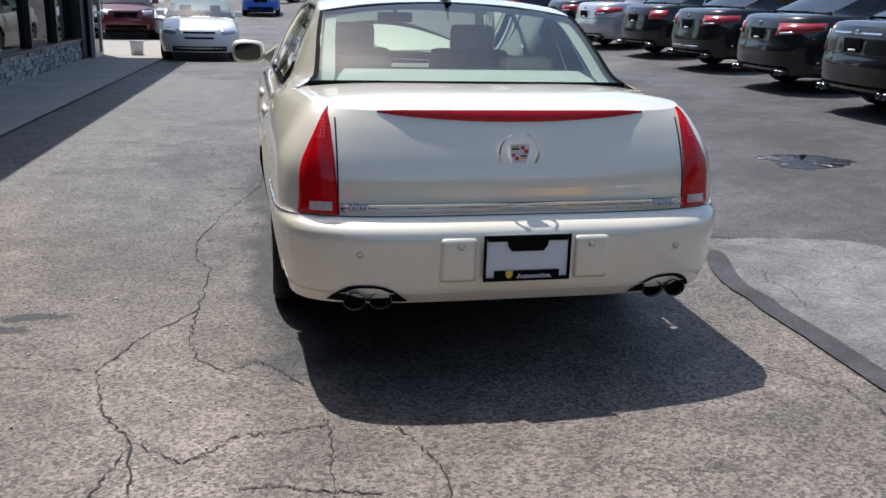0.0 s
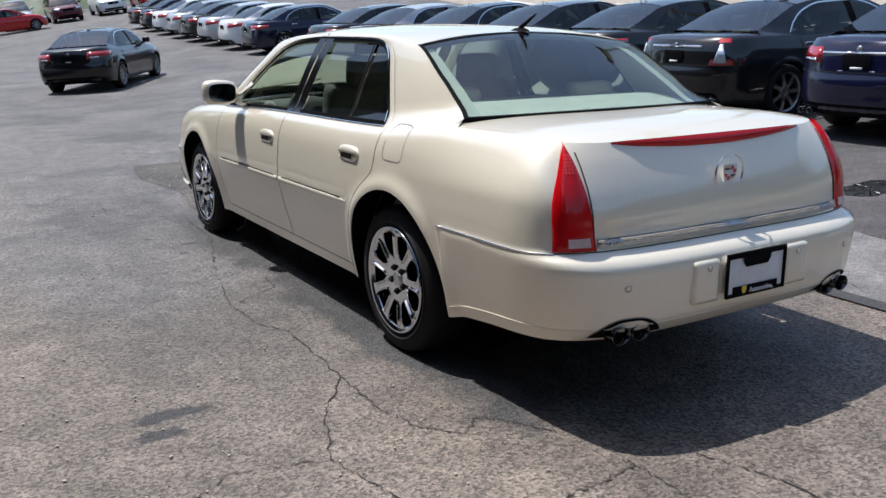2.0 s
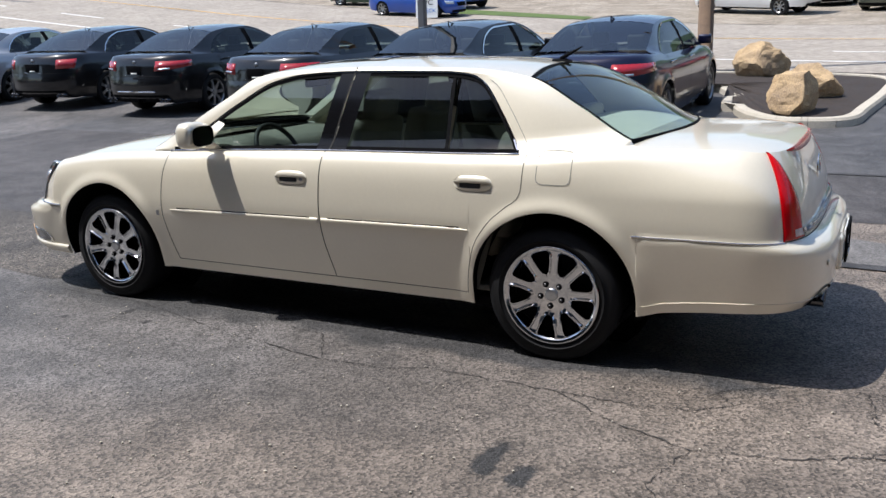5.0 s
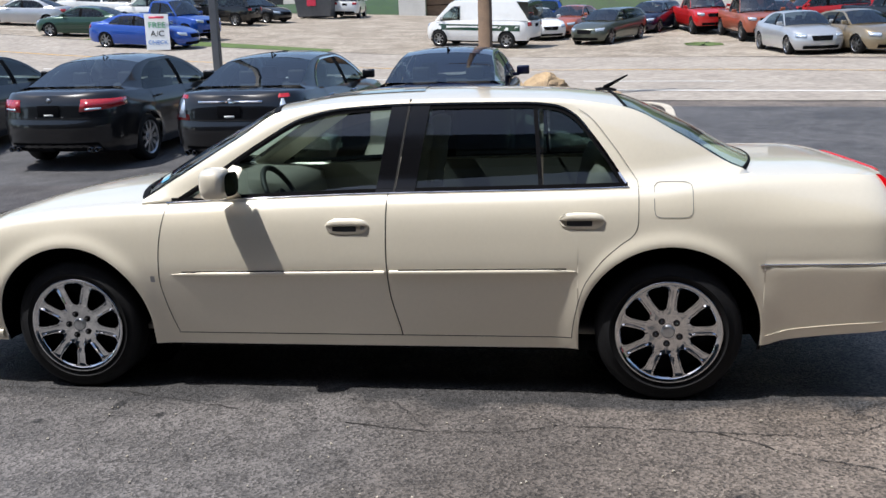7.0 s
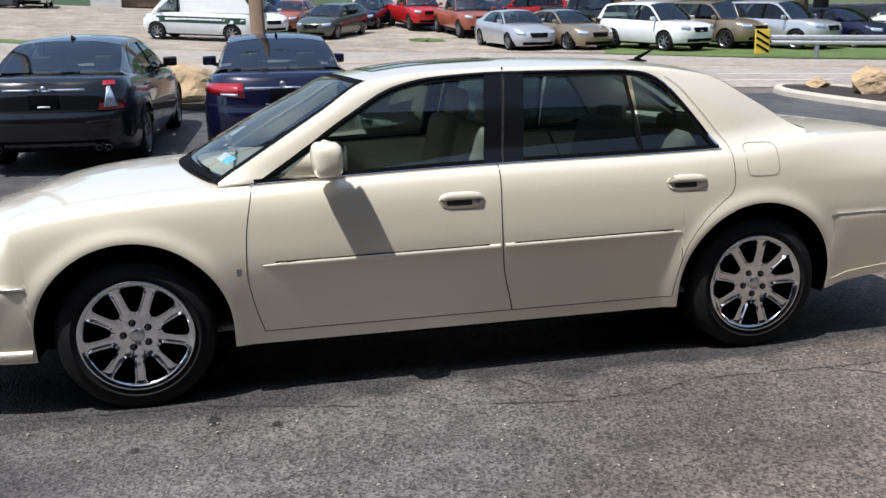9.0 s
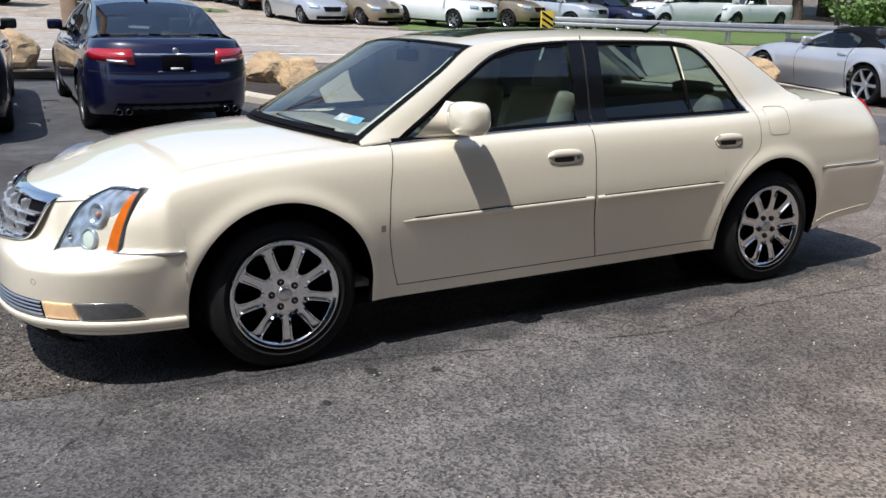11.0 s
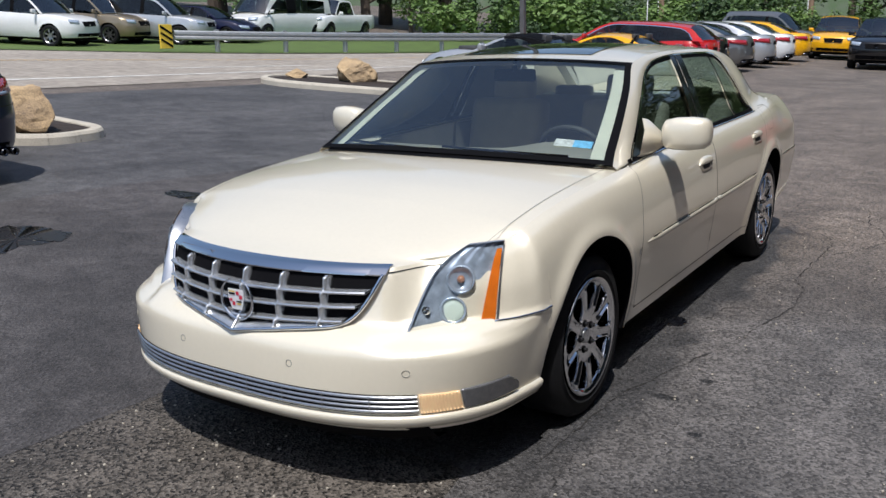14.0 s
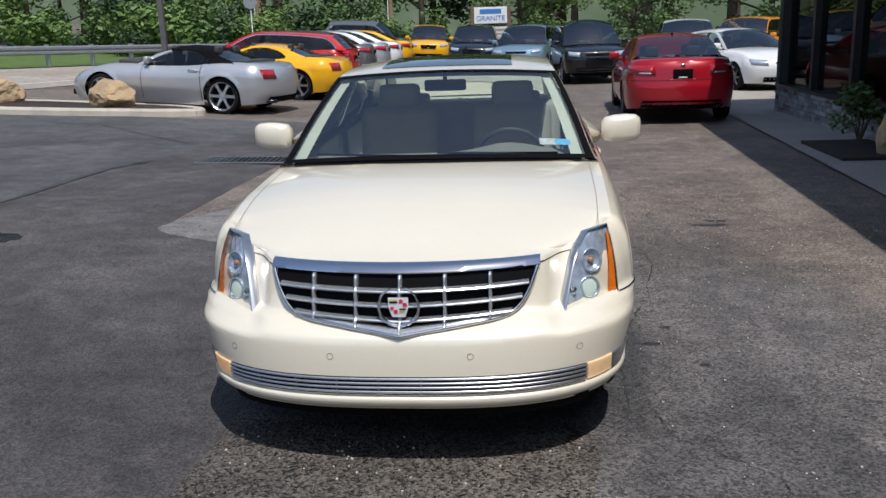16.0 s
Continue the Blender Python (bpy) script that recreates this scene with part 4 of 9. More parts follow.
    for yc in s.axles:
        box(bm, (0, yc, 0.52), (1.42, s.arch * 2, 0.44), 0.05)
    part("underbody", bm, "black", root)
    if roof:
        # a soft top or dark roof skin
        bm = bmesh.new()
        grid(bm, top_panel(s, 0, 8, 9, "roof", 0.008))
        for side in (1, -1):
            grid(bm, [[(p.x + side * 0.007, p.y, p.z + 0.005) for p in row] for row in side_ring(s, side, 26, 2) if row[0].y < s.dlo_front - 0.5])
        part("soft_top", bm, roof, root, centre=(0, 0, 0.7))
    if band:
        for side in (1, -1):
            bm = bmesh.new()
            grid(bm, [[s.at(u, z, 0.006, side) for z in (band[0], band[1])] for u in np.linspace(s.u_y(s.axles[0] - 0.0), s.u_y(s.axles[1] - 0.6), 20)])
            part("colour_band", bm, car_paint(band[2]), root)
    r = s.hub
    for yc in s.axles:
        for side in (1, -1):
            w = plain_wheel(root, r, rim_r, spokes, rim, side, 22)
            w.location = (side * (s.section(0.4) - 0.115), yc, r)
    return root


def park(ob, x, y, heading, dy=0.0):
    """Stands a car on the ground; heading: degrees from +x to where its nose points."""
    a = radians(heading - 90)
    c, sn = math.cos(a), math.sin(a)
    fx, fy = -sn, c
    zs = {k: zg(x + fx * k, y + fy * k) for k in (1.4, -1.4)}
    rs = {k: zg(x + c * k, y + sn * k) for k in (0.75, -0.75)}
    pitch, roll = math.atan2(zs[1.4] - zs[-1.4], 2.8), math.atan2(rs[0.75] - rs[-0.75], 1.5)
    return Matrix.Translation((x, y, (zs[1.4] + zs[-1.4]) / 2)) @ Matrix.Rotation(a, 4, "Z") @ Matrix.Rotation(pitch, 4, "X") @ Matrix.Rotation(-roll, 4, "Y")

# ---- ground ----
def sheet(name, xs, ys, lift, material, kind="structure", label="", category=""):
    bm = bmesh.new()
    grid(bm, [[(x, y, zg(x, y) + lift) for x in xs] for y in ys])
    ob = part(name, bm, material)
    return tagged(ob, label, category, kind=kind)


xs = [-400, -150, -60, -30, -15] + list(np.arange(-10, 12.1, 0.5)) + list(np.arange(13, 40, 1.5)) + [45, 52, 60, 70, 80, 95, 120, 170, 400]
ys = [-400, -200, -120, -90] + list(np.arange(-70, 70.1, 2.0)) + [80, 100, 150, 400]
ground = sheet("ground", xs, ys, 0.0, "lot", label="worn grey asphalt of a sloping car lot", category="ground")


def strip(name, left, right, lift, material, n=60, label="", category="road", kind="structure", across=8):
    """A band of ground between two lines, laid a little above it."""
    def along(pts):
        pts = sorted(pts, key=lambda p: p[1])
        return curve(*[(p[1], p[0]) for p in pts]), pts[0][1], pts[-1][1]
    (fl, l0, l1), (fr, r0, r1) = along(left), along(right)
    rows = []
    for i in range(n + 1):
        t = i / n
        ya, yb = l0 + (l1 - l0) * t, r0 + (r1 - r0) * t
        a, b = (fl(ya), ya), (fr(yb), yb)
        row = []
        for k in range(across + 1):
            x, y = a[0] + (b[0] - a[0]) * k / across, a[1] + (b[1] - a[1]) * k / across
            row.append((x, y, zg(x, y) + lift))
        rows.append(row)
    bm = bmesh.new()
    grid(bm, rows)
    return tagged(part(name, bm, material), label, category, kind=kind)


def smooth_loop(pts, n=6, rough=0.0, seed=1):
    """A closed outline through the points, rounded, with a ragged edge where wanted."""
    rnd = random.Random(seed)
    out, m = [], len(pts)
    for i in range(m):
        p0, p1, p2, p3 = (Vector((*pts[(i + k) % m][:2], 0)) for k in (-1, 0, 1, 2))
        for k in range(n):
            t = k / n
            q = 0.5 * (2 * p1 + (p2 - p0) * t + (2 * p0 - 5 * p1 + 4 * p2 - p3) * t * t + (3 * p1 - p0 - 3 * p2 + p3) * t**3)
            out.append((q.x + rnd.uniform(-rough, rough), q.y + rnd.uniform(-rough, rough)))
    return out


def blot(name, pts, lift, material, label, category, rough=0.02, n=6, seed=1):
    """A patch of another surface on the ground."""
    loop = smooth_loop(pts, n, rough, seed)
    c = (sum(p[0] for p in loop) / len(loop), sum(p[1] for p in loop) / len(loop))
    bm = bmesh.new()
    rows = []
    for k in np.linspace(0, 1, 9):
        row = []
        for x, y in loop + loop[:1]:
            px, py = c[0] + (x - c[0]) * k, c[1] + (y - c[1]) * k
            row.append((px, py, zg(px, py) + lift))
        rows.append(row)
    grid(bm, rows)
    return tagged(part(name, bm, material), label, category, kind="structure")


# the road runs past the lot and bends away behind the trees
NEAR = [(30, 90), (24.5, 50), (19.5, 22), (15.8, 5), (13.6, -3.2), (12.6, -7.4), (11.4, -14), (10.0, -22), (7.0, -34), (-2, -50), (-20, -66), (-60, -90)]
FAR = [(46, 90), (40, 50), (34.5, 22), (30.5, 5), (28.0, -5), (24.2, -11), (19.6, -15.5), (16.6, -20.5), (12.6, -32), (4, -54), (-14, -76), (-60, -104)]


def between(k):
    return [(a[0] + (b[0] - a[0]) * k, a[1] + (b[1] - a[1]) * k) for a, b in zip(NEAR, FAR)]


strip("road", NEAR, FAR, 0.012, "road", 160, "sunlit tan asphalt road past the lot")
strip("edge_line", between(0.14), between(0.152), 0.02, "white_line", 160, "white line along the road's edge", "road marking", across=2)
strip("centre_line", between(0.60), between(0.609), 0.02, "yellow_line", 160, "faded yellow centre line of the road", "road marking", across=2)
for k in range(7):
    y0 = -14 + 9.0 * k
    a, b = between(0.31), between(0.32)
    fa, fb = curve(*sorted((p[1], p[0]) for p in a)), curve(*sorted((p[1], p[0]) for p in b))
    bm = bmesh.new()
    grid(bm, [[(f(y), y, zg(f(y), y) + 0.02) for f in (fa, fb)] for y in np.linspace(y0, y0 + 3.6, 6)])
    tagged(part("lane_dash", bm, "white_line"), "short white lane dash on the road", "road marking", kind="structure")
strip("far_lot", [(46.2, 90), (40.2, 50), (34.7, 22), (30.7, 5), (28.2, -5), (24.7, -12), (22.2, -15)], [(130, 90), (130, 50), (130, 22), (130, 5), (130, -5), (130, -14), (130, -30)], 0.008, "far_lot", 60, "pale gravel and asphalt lot across the road", "lot", across=40)
strip("far_verge", [(34.4, 21.5), (32.8, 15), (31.3, 9)], [(36.0, 21.5), (34.6, 15), (32.6, 9)], 0.03, "grass", 20, "thin strip of grass beside the road", "verge")
strip("rail_verge", [(24.4, -11), (19.8, -15.5), (16.8, -20.5), (12.8, -32), (4.2, -54), (-13.8, -76)], [(33.0, -15), (31, -20), (29, -26), (28, -34), (24, -50), (12, -70), (-6, -90)], 0.03, "grass", 60, "grassy verge below the guard rail", "verge", across=10)
for k, (x, y, w) in enumerate(((33.5, -6.5, 0.9), (26.4, -12.4, 1.6))):
    blot("weed_patch", [(x - w, y - 0.5), (x, y - 0.8), (x + w, y - 0.3), (x + w * 0.7, y + 0.6), (x - w * 0.6, y + 0.5)], 0.025, "grass", "patch of weeds in the gravel lot", "weeds", 0.15, 6, k)

# patches, seams and stains of the lot
SEAL = [(3.6, -9.5), (3.9, -7.0), (4.16, -4.76), (4.3, -3.0), (4.42, -1.9), (4.66, -0.85), (4.83, -0.1), (4.95, 2.0), (5.1, 6.0), (5.2, 9.5)]
strip("resealed_strip", [(2.4, -9.5), (2.5, -6.0), (2.6, -3.4), (2.6, -1.4), (1.8, -0.85), (0.95, -0.45), (0.84, 0.5), (0.80, 2.3), (0.83, 2.9), (0.87, 3.6), (0.9, 5.5), (1.1, 9.5)], SEAL, 0.0028, "sealed", 90, "darker resealed asphalt beside the parked row", "asphalt", across=28)
strip("grey_strip", SEAL, [(11.0, -9.5), (11.6, -7.0), (12.2, -4.76), (12.6, -3.0), (12.9, -1.9), (13.1, -0.85), (13.3, -0.1), (13.8, 2.0), (14.6, 6.0), (15.4, 9.5)], 0.0028, "lot_grey", 90, "blue-grey older asphalt between the islands", "asphalt", across=40)
strip("bare_strip", [(-0.70, 2.15), (-0.74, 2.4), (-0.70, 2.7), (-0.62, 3.3), (-0.75, 4.2), (-0.6, 5.2)], [(0.797, 2.15), (0.797, 2.35), (0.827, 2.9), (0.866, 3.6), (0.88, 4.4), (0.897, 5.2)], 0.0028, "bare", 40, "worn strip of old asphalt with tan aggregate", "asphalt", across=12)
blot("wet_stain", [(3.50, -0.74), (3.62, -0.60), (3.85, -0.55), (4.12, -0.58), (4.16, -0.72), (3.9, -0.80), (3.75, -0.90), (3.58, -0.88)], 0.0062, "wet", "dark wet stain on the asphalt", "stain", 0.02, 9, 8)
blot("concrete_patch", [(1.77, -0.96), (2.29, -1.05), (2.62, -1.4), (2.2, -2.4), (1.75, -3.6), (1.45, -3.4), (1.44, -2.57), (1.42, -2.18), (1.5, -1.58)], 0.0055, "lot_old", "paler old patch in the asphalt", "asphalt patch", 0.01)
blot("wet_stain", [(3.45, 1.42), (3.7, 1.48), (3.95, 1.3), (4.1, 1.0), (3.9, 0.8), (3.6, 0.78), (3.42, 0.95), (3.5, 1.2)], 0.0062, "wet", "dark wet stain on the asphalt", "stain", 0.03, 9, 5)


def crack(pts, width=0.012, seed=0, name="crack", material="crack", lift=0.004, sub=7):
    """A wandering crack of uneven width."""
    rnd = random.Random(seed)
    line = []
    for a, b in zip(pts, pts[1:]):
        for k in range(sub):
            t = k / sub
            j = 0.0 if k == 0 else 0.011
            line.append((a[0] + (b[0] - a[0]) * t + rnd.uniform(-j, j), a[1] + (b[1] - a[1]) * t + rnd.uniform(-j, j)))
    line.append(pts[-1])
    bm = bmesh.new()
    rows = []
    for i, (x, y) in enumerate(line):
        x0, y0 = line[max(i - 1, 0)]
        x1, y1 = line[min(i + 1, len(line) - 1)]
        d = math.hypot(x1 - x0, y1 - y0) or 1
        w = width * (rnd.uniform(0.42, 0.5) if name == "tar_seam" else rnd.choice((0.15, 0.25, 0.4, 0.5, 0.65))) * (0.3 if i in (0, len(line) - 1) else 1)
        nx, ny = -(y1 - y0) / d * w, (x1 - x0) / d * w
        rows.append([(x - nx, y - ny, zg(x, y) + lift), (x + nx, y + ny, zg(x, y) + lift)])
    grid(bm, rows)
    return tagged(part(name, bm, material, smooth=False), "thin winding crack in the asphalt" if name == "crack" else "dark tar seam in the asphalt", name.replace("_", " "), kind="structure")


CRACKS = [
    [(-0.9, 1.96), (-0.93, 1.23), (-1.18, 0.31), (-1.32, -0.41), (-1.3, -0.77), (-1.2, -0.98), (-1.24, -1.63), (-1.45, -1.95), (-1.58, -2.29), (-1.5, -2.65), (-1.37, -2.92), (-1.32, -3.4)],
    [(-1.24, -1.63), (-1.25, -1.98), (-1.21, -2.21), (-1.09, -2.37), (-0.97, -2.27), (-0.87, -2.4), (-0.77, -2.58)],
    [(-0.74, -2.82), (-0.73, -2.99), (-0.75, -3.17), (-0.75, -3.6)], [(-0.5, -2.92), (-0.44, -3.11), (-0.41, -3.22), (-0.42, -3.6)],
    [(-1.39, -2.88), (-1.21, -3.06), (-1.12, -3.0), (-1.04, -2.91), (-0.89, -2.9), (-0.74, -2.88)], [(-1.6, -3.5), (-1.45, -3.21), (-1.37, -2.92)],
    [(-1.03, -3.25), (-0.93, -3.24), (-0.83, -3.28), (-0.61, -3.34)], [(0.92, -2.61), (1.09, -2.76), (1.15, -2.88), (1.22, -2.95), (1.22, -3.3)],
    [(1.73, -1.54), (1.65, -1.71), (1.68, -1.87), (1.6, -2.14)], [(-1.38, 2.57), (-1.35, 3.15), (-1.08, 3.13)], [(-2.63, 7.66), (-2.02, 5.98), (-1.52, 5.69)],
    [(-1.41, 2.6), (-1.24, 2.41), (-1.04, 2.23), (-1.01, 2.05), (-0.98, 1.81)], [(-1.6, 4.4), (-1.2, 4.1), (-0.7, 4.3), (-0.2, 4.0)], [(-2.2, 3.0), (-1.7, 3.3), (-1.5, 3.9)],
    [(-1.3, -0.4), (-1.0, -0.2), (-0.95, 0.1)], [(-1.58, -2.29), (-1.9, -2.2), (-2.3, -2.5)], [(-0.3, 2.6), (-0.1, 2.9), (0.3, 2.85), (0.5, 3.2)], [(0.1, 2.5), (0.15, 2.8), (-0.05, 3.1), (0.0, 3.5)],
]
for i, c in enumerate(CRACKS):
    crack(c, 0.0062 if i < 8 else 0.0045, i, lift=0.0085 if max(p[0] for p in c) > 1 else 0.0055 if max(p[1] for p in c) > 2 else 0.004, sub=13)
crack([(1.66, -1.12), (1.48, -1.67), (1.45, -2.22), (1.43, -2.7), (1.40, -3.6)], 0.16, 50, "tar_seam", "lot_dark", 0.0075, 4)
crack([(6.56, -8.24), (5.24, -7.08), (4.13, -6.22)], 0.10, 51, "tar_seam", "lot_dark", 0.005, 4)
crack([(4.43, -2.02), (4.38, -4.05), (4.15, -4.77)], 0.12, 52, "tar_seam", "lot_dark", 0.0075, 4)
# crumbs of loose stone on the old surfacing
rnd = random.Random(9)
bm = bmesh.new()
for k in range(520):
    x, y = (rnd.uniform(-3.2, -1.0), rnd.uniform(-3.6, 3.4)) if k % 3 else (rnd.uniform(-0.68, 0.80), rnd.uniform(2.25, 4.2))
    r = rnd.uniform(0.002, 0.0045)
    box(bm, (x, y, zg(x, y) + r * 0.6 + 0.003), (r * 2, r * rnd.uniform(1.2, 2.4), r * 1.2), 0, Matrix.Rotation(rnd.uniform(0, 3), 4, "Z"))
tagged(part("loose_grit", bm, "kerb", smooth=False), "pale crumbs of grit on the asphalt", "grit", kind="stuff")


# drain grate
def drain_grate(cx, cy, w, d, turn):
    z = zg(cx, cy)
    root = tagged(new("drain_grate"), "long dark iron drain grate in the asphalt", "drain grate")
    root.matrix_world = pose(cx, cy, z + 0.004, 0, -1.5, turn)
    bm = bmesh.new()
    for c, s_ in (((0, d / 2, 0.006), (w, 0.05, 0.02)), ((0, -d / 2, 0.006), (w, 0.05, 0.02)), ((w / 2, 0, 0.006), (0.05, d, 0.02)), ((-w / 2, 0, 0.006), (0.05, d, 0.02))):
        box(bm, c, s_, 0.004)
    part("rim", bm, "pole", root)
    # no hole below: a black sheet paints the dark between the bars
    bm = bmesh.new()
    box(bm, (0, 0, 0.001), (w, d, 0.004))
    part("pit", bm, "gap", root)
    for k in range(22):
        bm = bmesh.new()
        box(bm, (-w / 2 + w * (k + 0.5) / 22, 0, 0.010), (w / 22 * 0.5, d - 0.04, 0.012), 0.002)
        part("bar", bm, "frame_metal", root)


drain_grate(3.05, -5.05, 1.5, 0.5, 4)


def island(name, loop, label):
    """A planted island: a cast kerb round a bed of mulch."""
    loop = smooth_loop(loop, 7)
    n = len(loop)
    c = (sum(p[0] for p in loop) / n, sum(p[1] for p in loop) / n)
    root = tagged(new(name), label, "planting island")
    ins = []
    for i, (x, y) in enumerate(loop):
        x0, y0 = loop[i - 1]
        x1, y1 = loop[(i + 1) % n]
        d = math.hypot(x1 - x0, y1 - y0) or 1
        nx, ny = (y1 - y0) / d, -(x1 - x0) / d
        if (c[0] - x) * nx + (c[1] - y) * ny < 0:
            nx, ny = -nx, -ny
        ins.append((nx, ny))
    # kerb stones, a joint between each
    step = max(1, n // 22)
    for i in range(0, n, step):
        rows = []
        for j in range(i, min(i + step, n) + 1):
            x, y = loop[j % n]
            nx, ny = ins[j % n]
            t = 0.003 if j == i else -0.003 if j == min(i + step, n) else 0
            x2, y2 = loop[(j + 1) % n]
            d = math.hypot(x2 - x, y2 - y) or 1
            x, y = x + (x2 - x) / d * t, y + (y2 - y) / d * t
            z = zg(x, y)
            rows.append([(x + nx * a, y + ny * a, z + h) for a, h in ((0, -0.02), (0.005, 0.09), (0.03, 0.125), (0.15, 0.13), (0.165, 0.115), (0.17, -0.02))])
        bm = bmesh.new()
        grid(bm, rows)
        part("kerb_stone", bm, "kerb", root, smooth=False)
    bm = bmesh.new()
    rows = []
    rnd2 = random.Random(len(name))
    for k in (0.0, 0.3, 0.6, 0.85, 1.0):
        row = []
        for (x, y), (nx, ny) in zip(loop + loop[:1], ins + ins[:1]):
            ax, ay = x + nx * 0.16, y + ny * 0.16
            px, py = c[0] + (ax - c[0]) * k, c[1] + (ay - c[1]) * k
            row.append((px, py, zg(px, py) + 0.10 + 0.05 * (1 - k) + (rnd2.uniform(-0.015, 0.015) if k < 1 else 0)))
        rows.append(row)
    grid(bm, rows)
    part("mulch_bed", bm, "mulch", root)
    return root


island("planting_island", [(7.16, -1.9), (7.42, -2.42), (8.4, -2.58), (10.3, -2.80), (11.9, -2.82), (12.6, -2.2), (12.95, -1.0), (13.4, 1.6), (13.9, 4.4), (12.6, 4.8), (11.9, 2.2), (11.2, 0.2), (9.7, -0.55), (8.2, -0.85), (7.32, -1.35)], "mulched island with a pale concrete kerb")
island("planting_island", [(5.45, -10.05), (6.2, -9.6), (8.2, -9.15), (10.6, -9.0), (11.6, -9.6), (11.3, -10.5), (9.5, -10.75), (7.0, -10.85), (5.9, -10.6)], "mulched island with a pale concrete kerb")


def boulder(x, y, sx, sy, sz, turn, seed, lift=0.09):
    """A rough sandstone block: broken faces, chipped edges."""
    rnd3 = random.Random(seed)
    bm = bmesh.new()
    bmesh.ops.create_icosphere(bm, subdivisions=4, radius=1.0)
    cuts = [(Vector((rnd3.uniform(-1, 1), rnd3.uniform(-1, 1), rnd3.uniform(-0.6, 1))).normalized(), rnd3.uniform(0.55, 0.85)) for _ in range(14)]
    for v in bm.verts:
        p = v.co.copy()
        for nrm, dist in cuts:
            h = p.dot(nrm)
            if h > dist:
                p -= nrm * (h - dist) * 0.9
        p += v.co * (0.09 * noise.noise(v.co * 2.3 + Vector((seed, 0, 0))) + 0.045 * noise.noise(v.co * 7 + Vector((seed, 5, 0))))
        v.co = (p.x * sx, p.y * sy, p.z * sz)
    ob = tagged(part("boulder", bm, "rock", smooth=False), "rough tan sandstone boulder on dark mulch", "boulder", "boulders of the planting islands")
    ob.matrix_world = pose(x, y, zg(x, y) + lift + sz * 0.55, 0, 0, turn)
    return ob


for i, b in enumerate(((7.85, -1.62, 0.44, 0.42, 0.42, 20), (9.35, -10.05, 0.58, 0.45, 0.40, 10), (7.15, -10.12, 0.47, 0.40, 0.36, 40), (10.9, -9.95, 0.3, 0.25, 0.14, 0), (12.2, 2.2, 0.75, 0.6, 0.45, 70), (12.6, -0.6, 0.6, 0.5, 0.40, 30), (9.5, -1.7, 0.5, 0.45, 0.36, 90))):
    boulder(*b, 11 + i)

# ---- the cream sedan ----
HERO = Shape(dlo_front=0.895, dlo_rear=-1.272, square=0.55, step=0.008, tuck=0.055, inset=((0.525, 0.0), (0.56, 0.045), (0.67, 0.045), (0.77, 0.072), (0.86, 0.09)))
hero = tagged(new("sedan"), "cream pearl four-door sedan with chrome wheels on worn asphalt", "car")
MID = (0, 0, 0.7)
door_front = curve((0.24, 0.905), (0.302, 0.925), (0.45, 0.965), (0.589, 0.984), (0.726, 0.978), (0.95, 0.94))
door_middle = curve((0.24, -0.225), (0.315, -0.214), (0.539, -0.168), (0.726, -0.159), (1.0, -0.165))
door_rear = curve((0.24, -1.02), (0.351, -1.03), (0.543, -1.073), (0.674, -1.155), (0.76, -1.25), (0.80, -1.304), (0.848, -1.323), (1.0, -1.327))


def hero_panel(u, z, p):
    y = HERO.yref(u)
    if y > 1.86 and (z < 0.578 or (p.x < 0.62 and y > 2.1)):
        return "front_bumper"
    if y < -1.86 and z < 0.657:
        return "rear_bumper"
    if u > 2 and abs(p.x) < 0.665:
        return "trunk_face"
    if z < 0.302 and -1.06 < y < 1.06:
        return "rocker_panel"
    if y > door_front(z):
        return "front_fender"
    if y > door_middle(z):
        return "front_door"
    if y > door_rear(z):
        return "rear_door"
    return "quarter_panel"


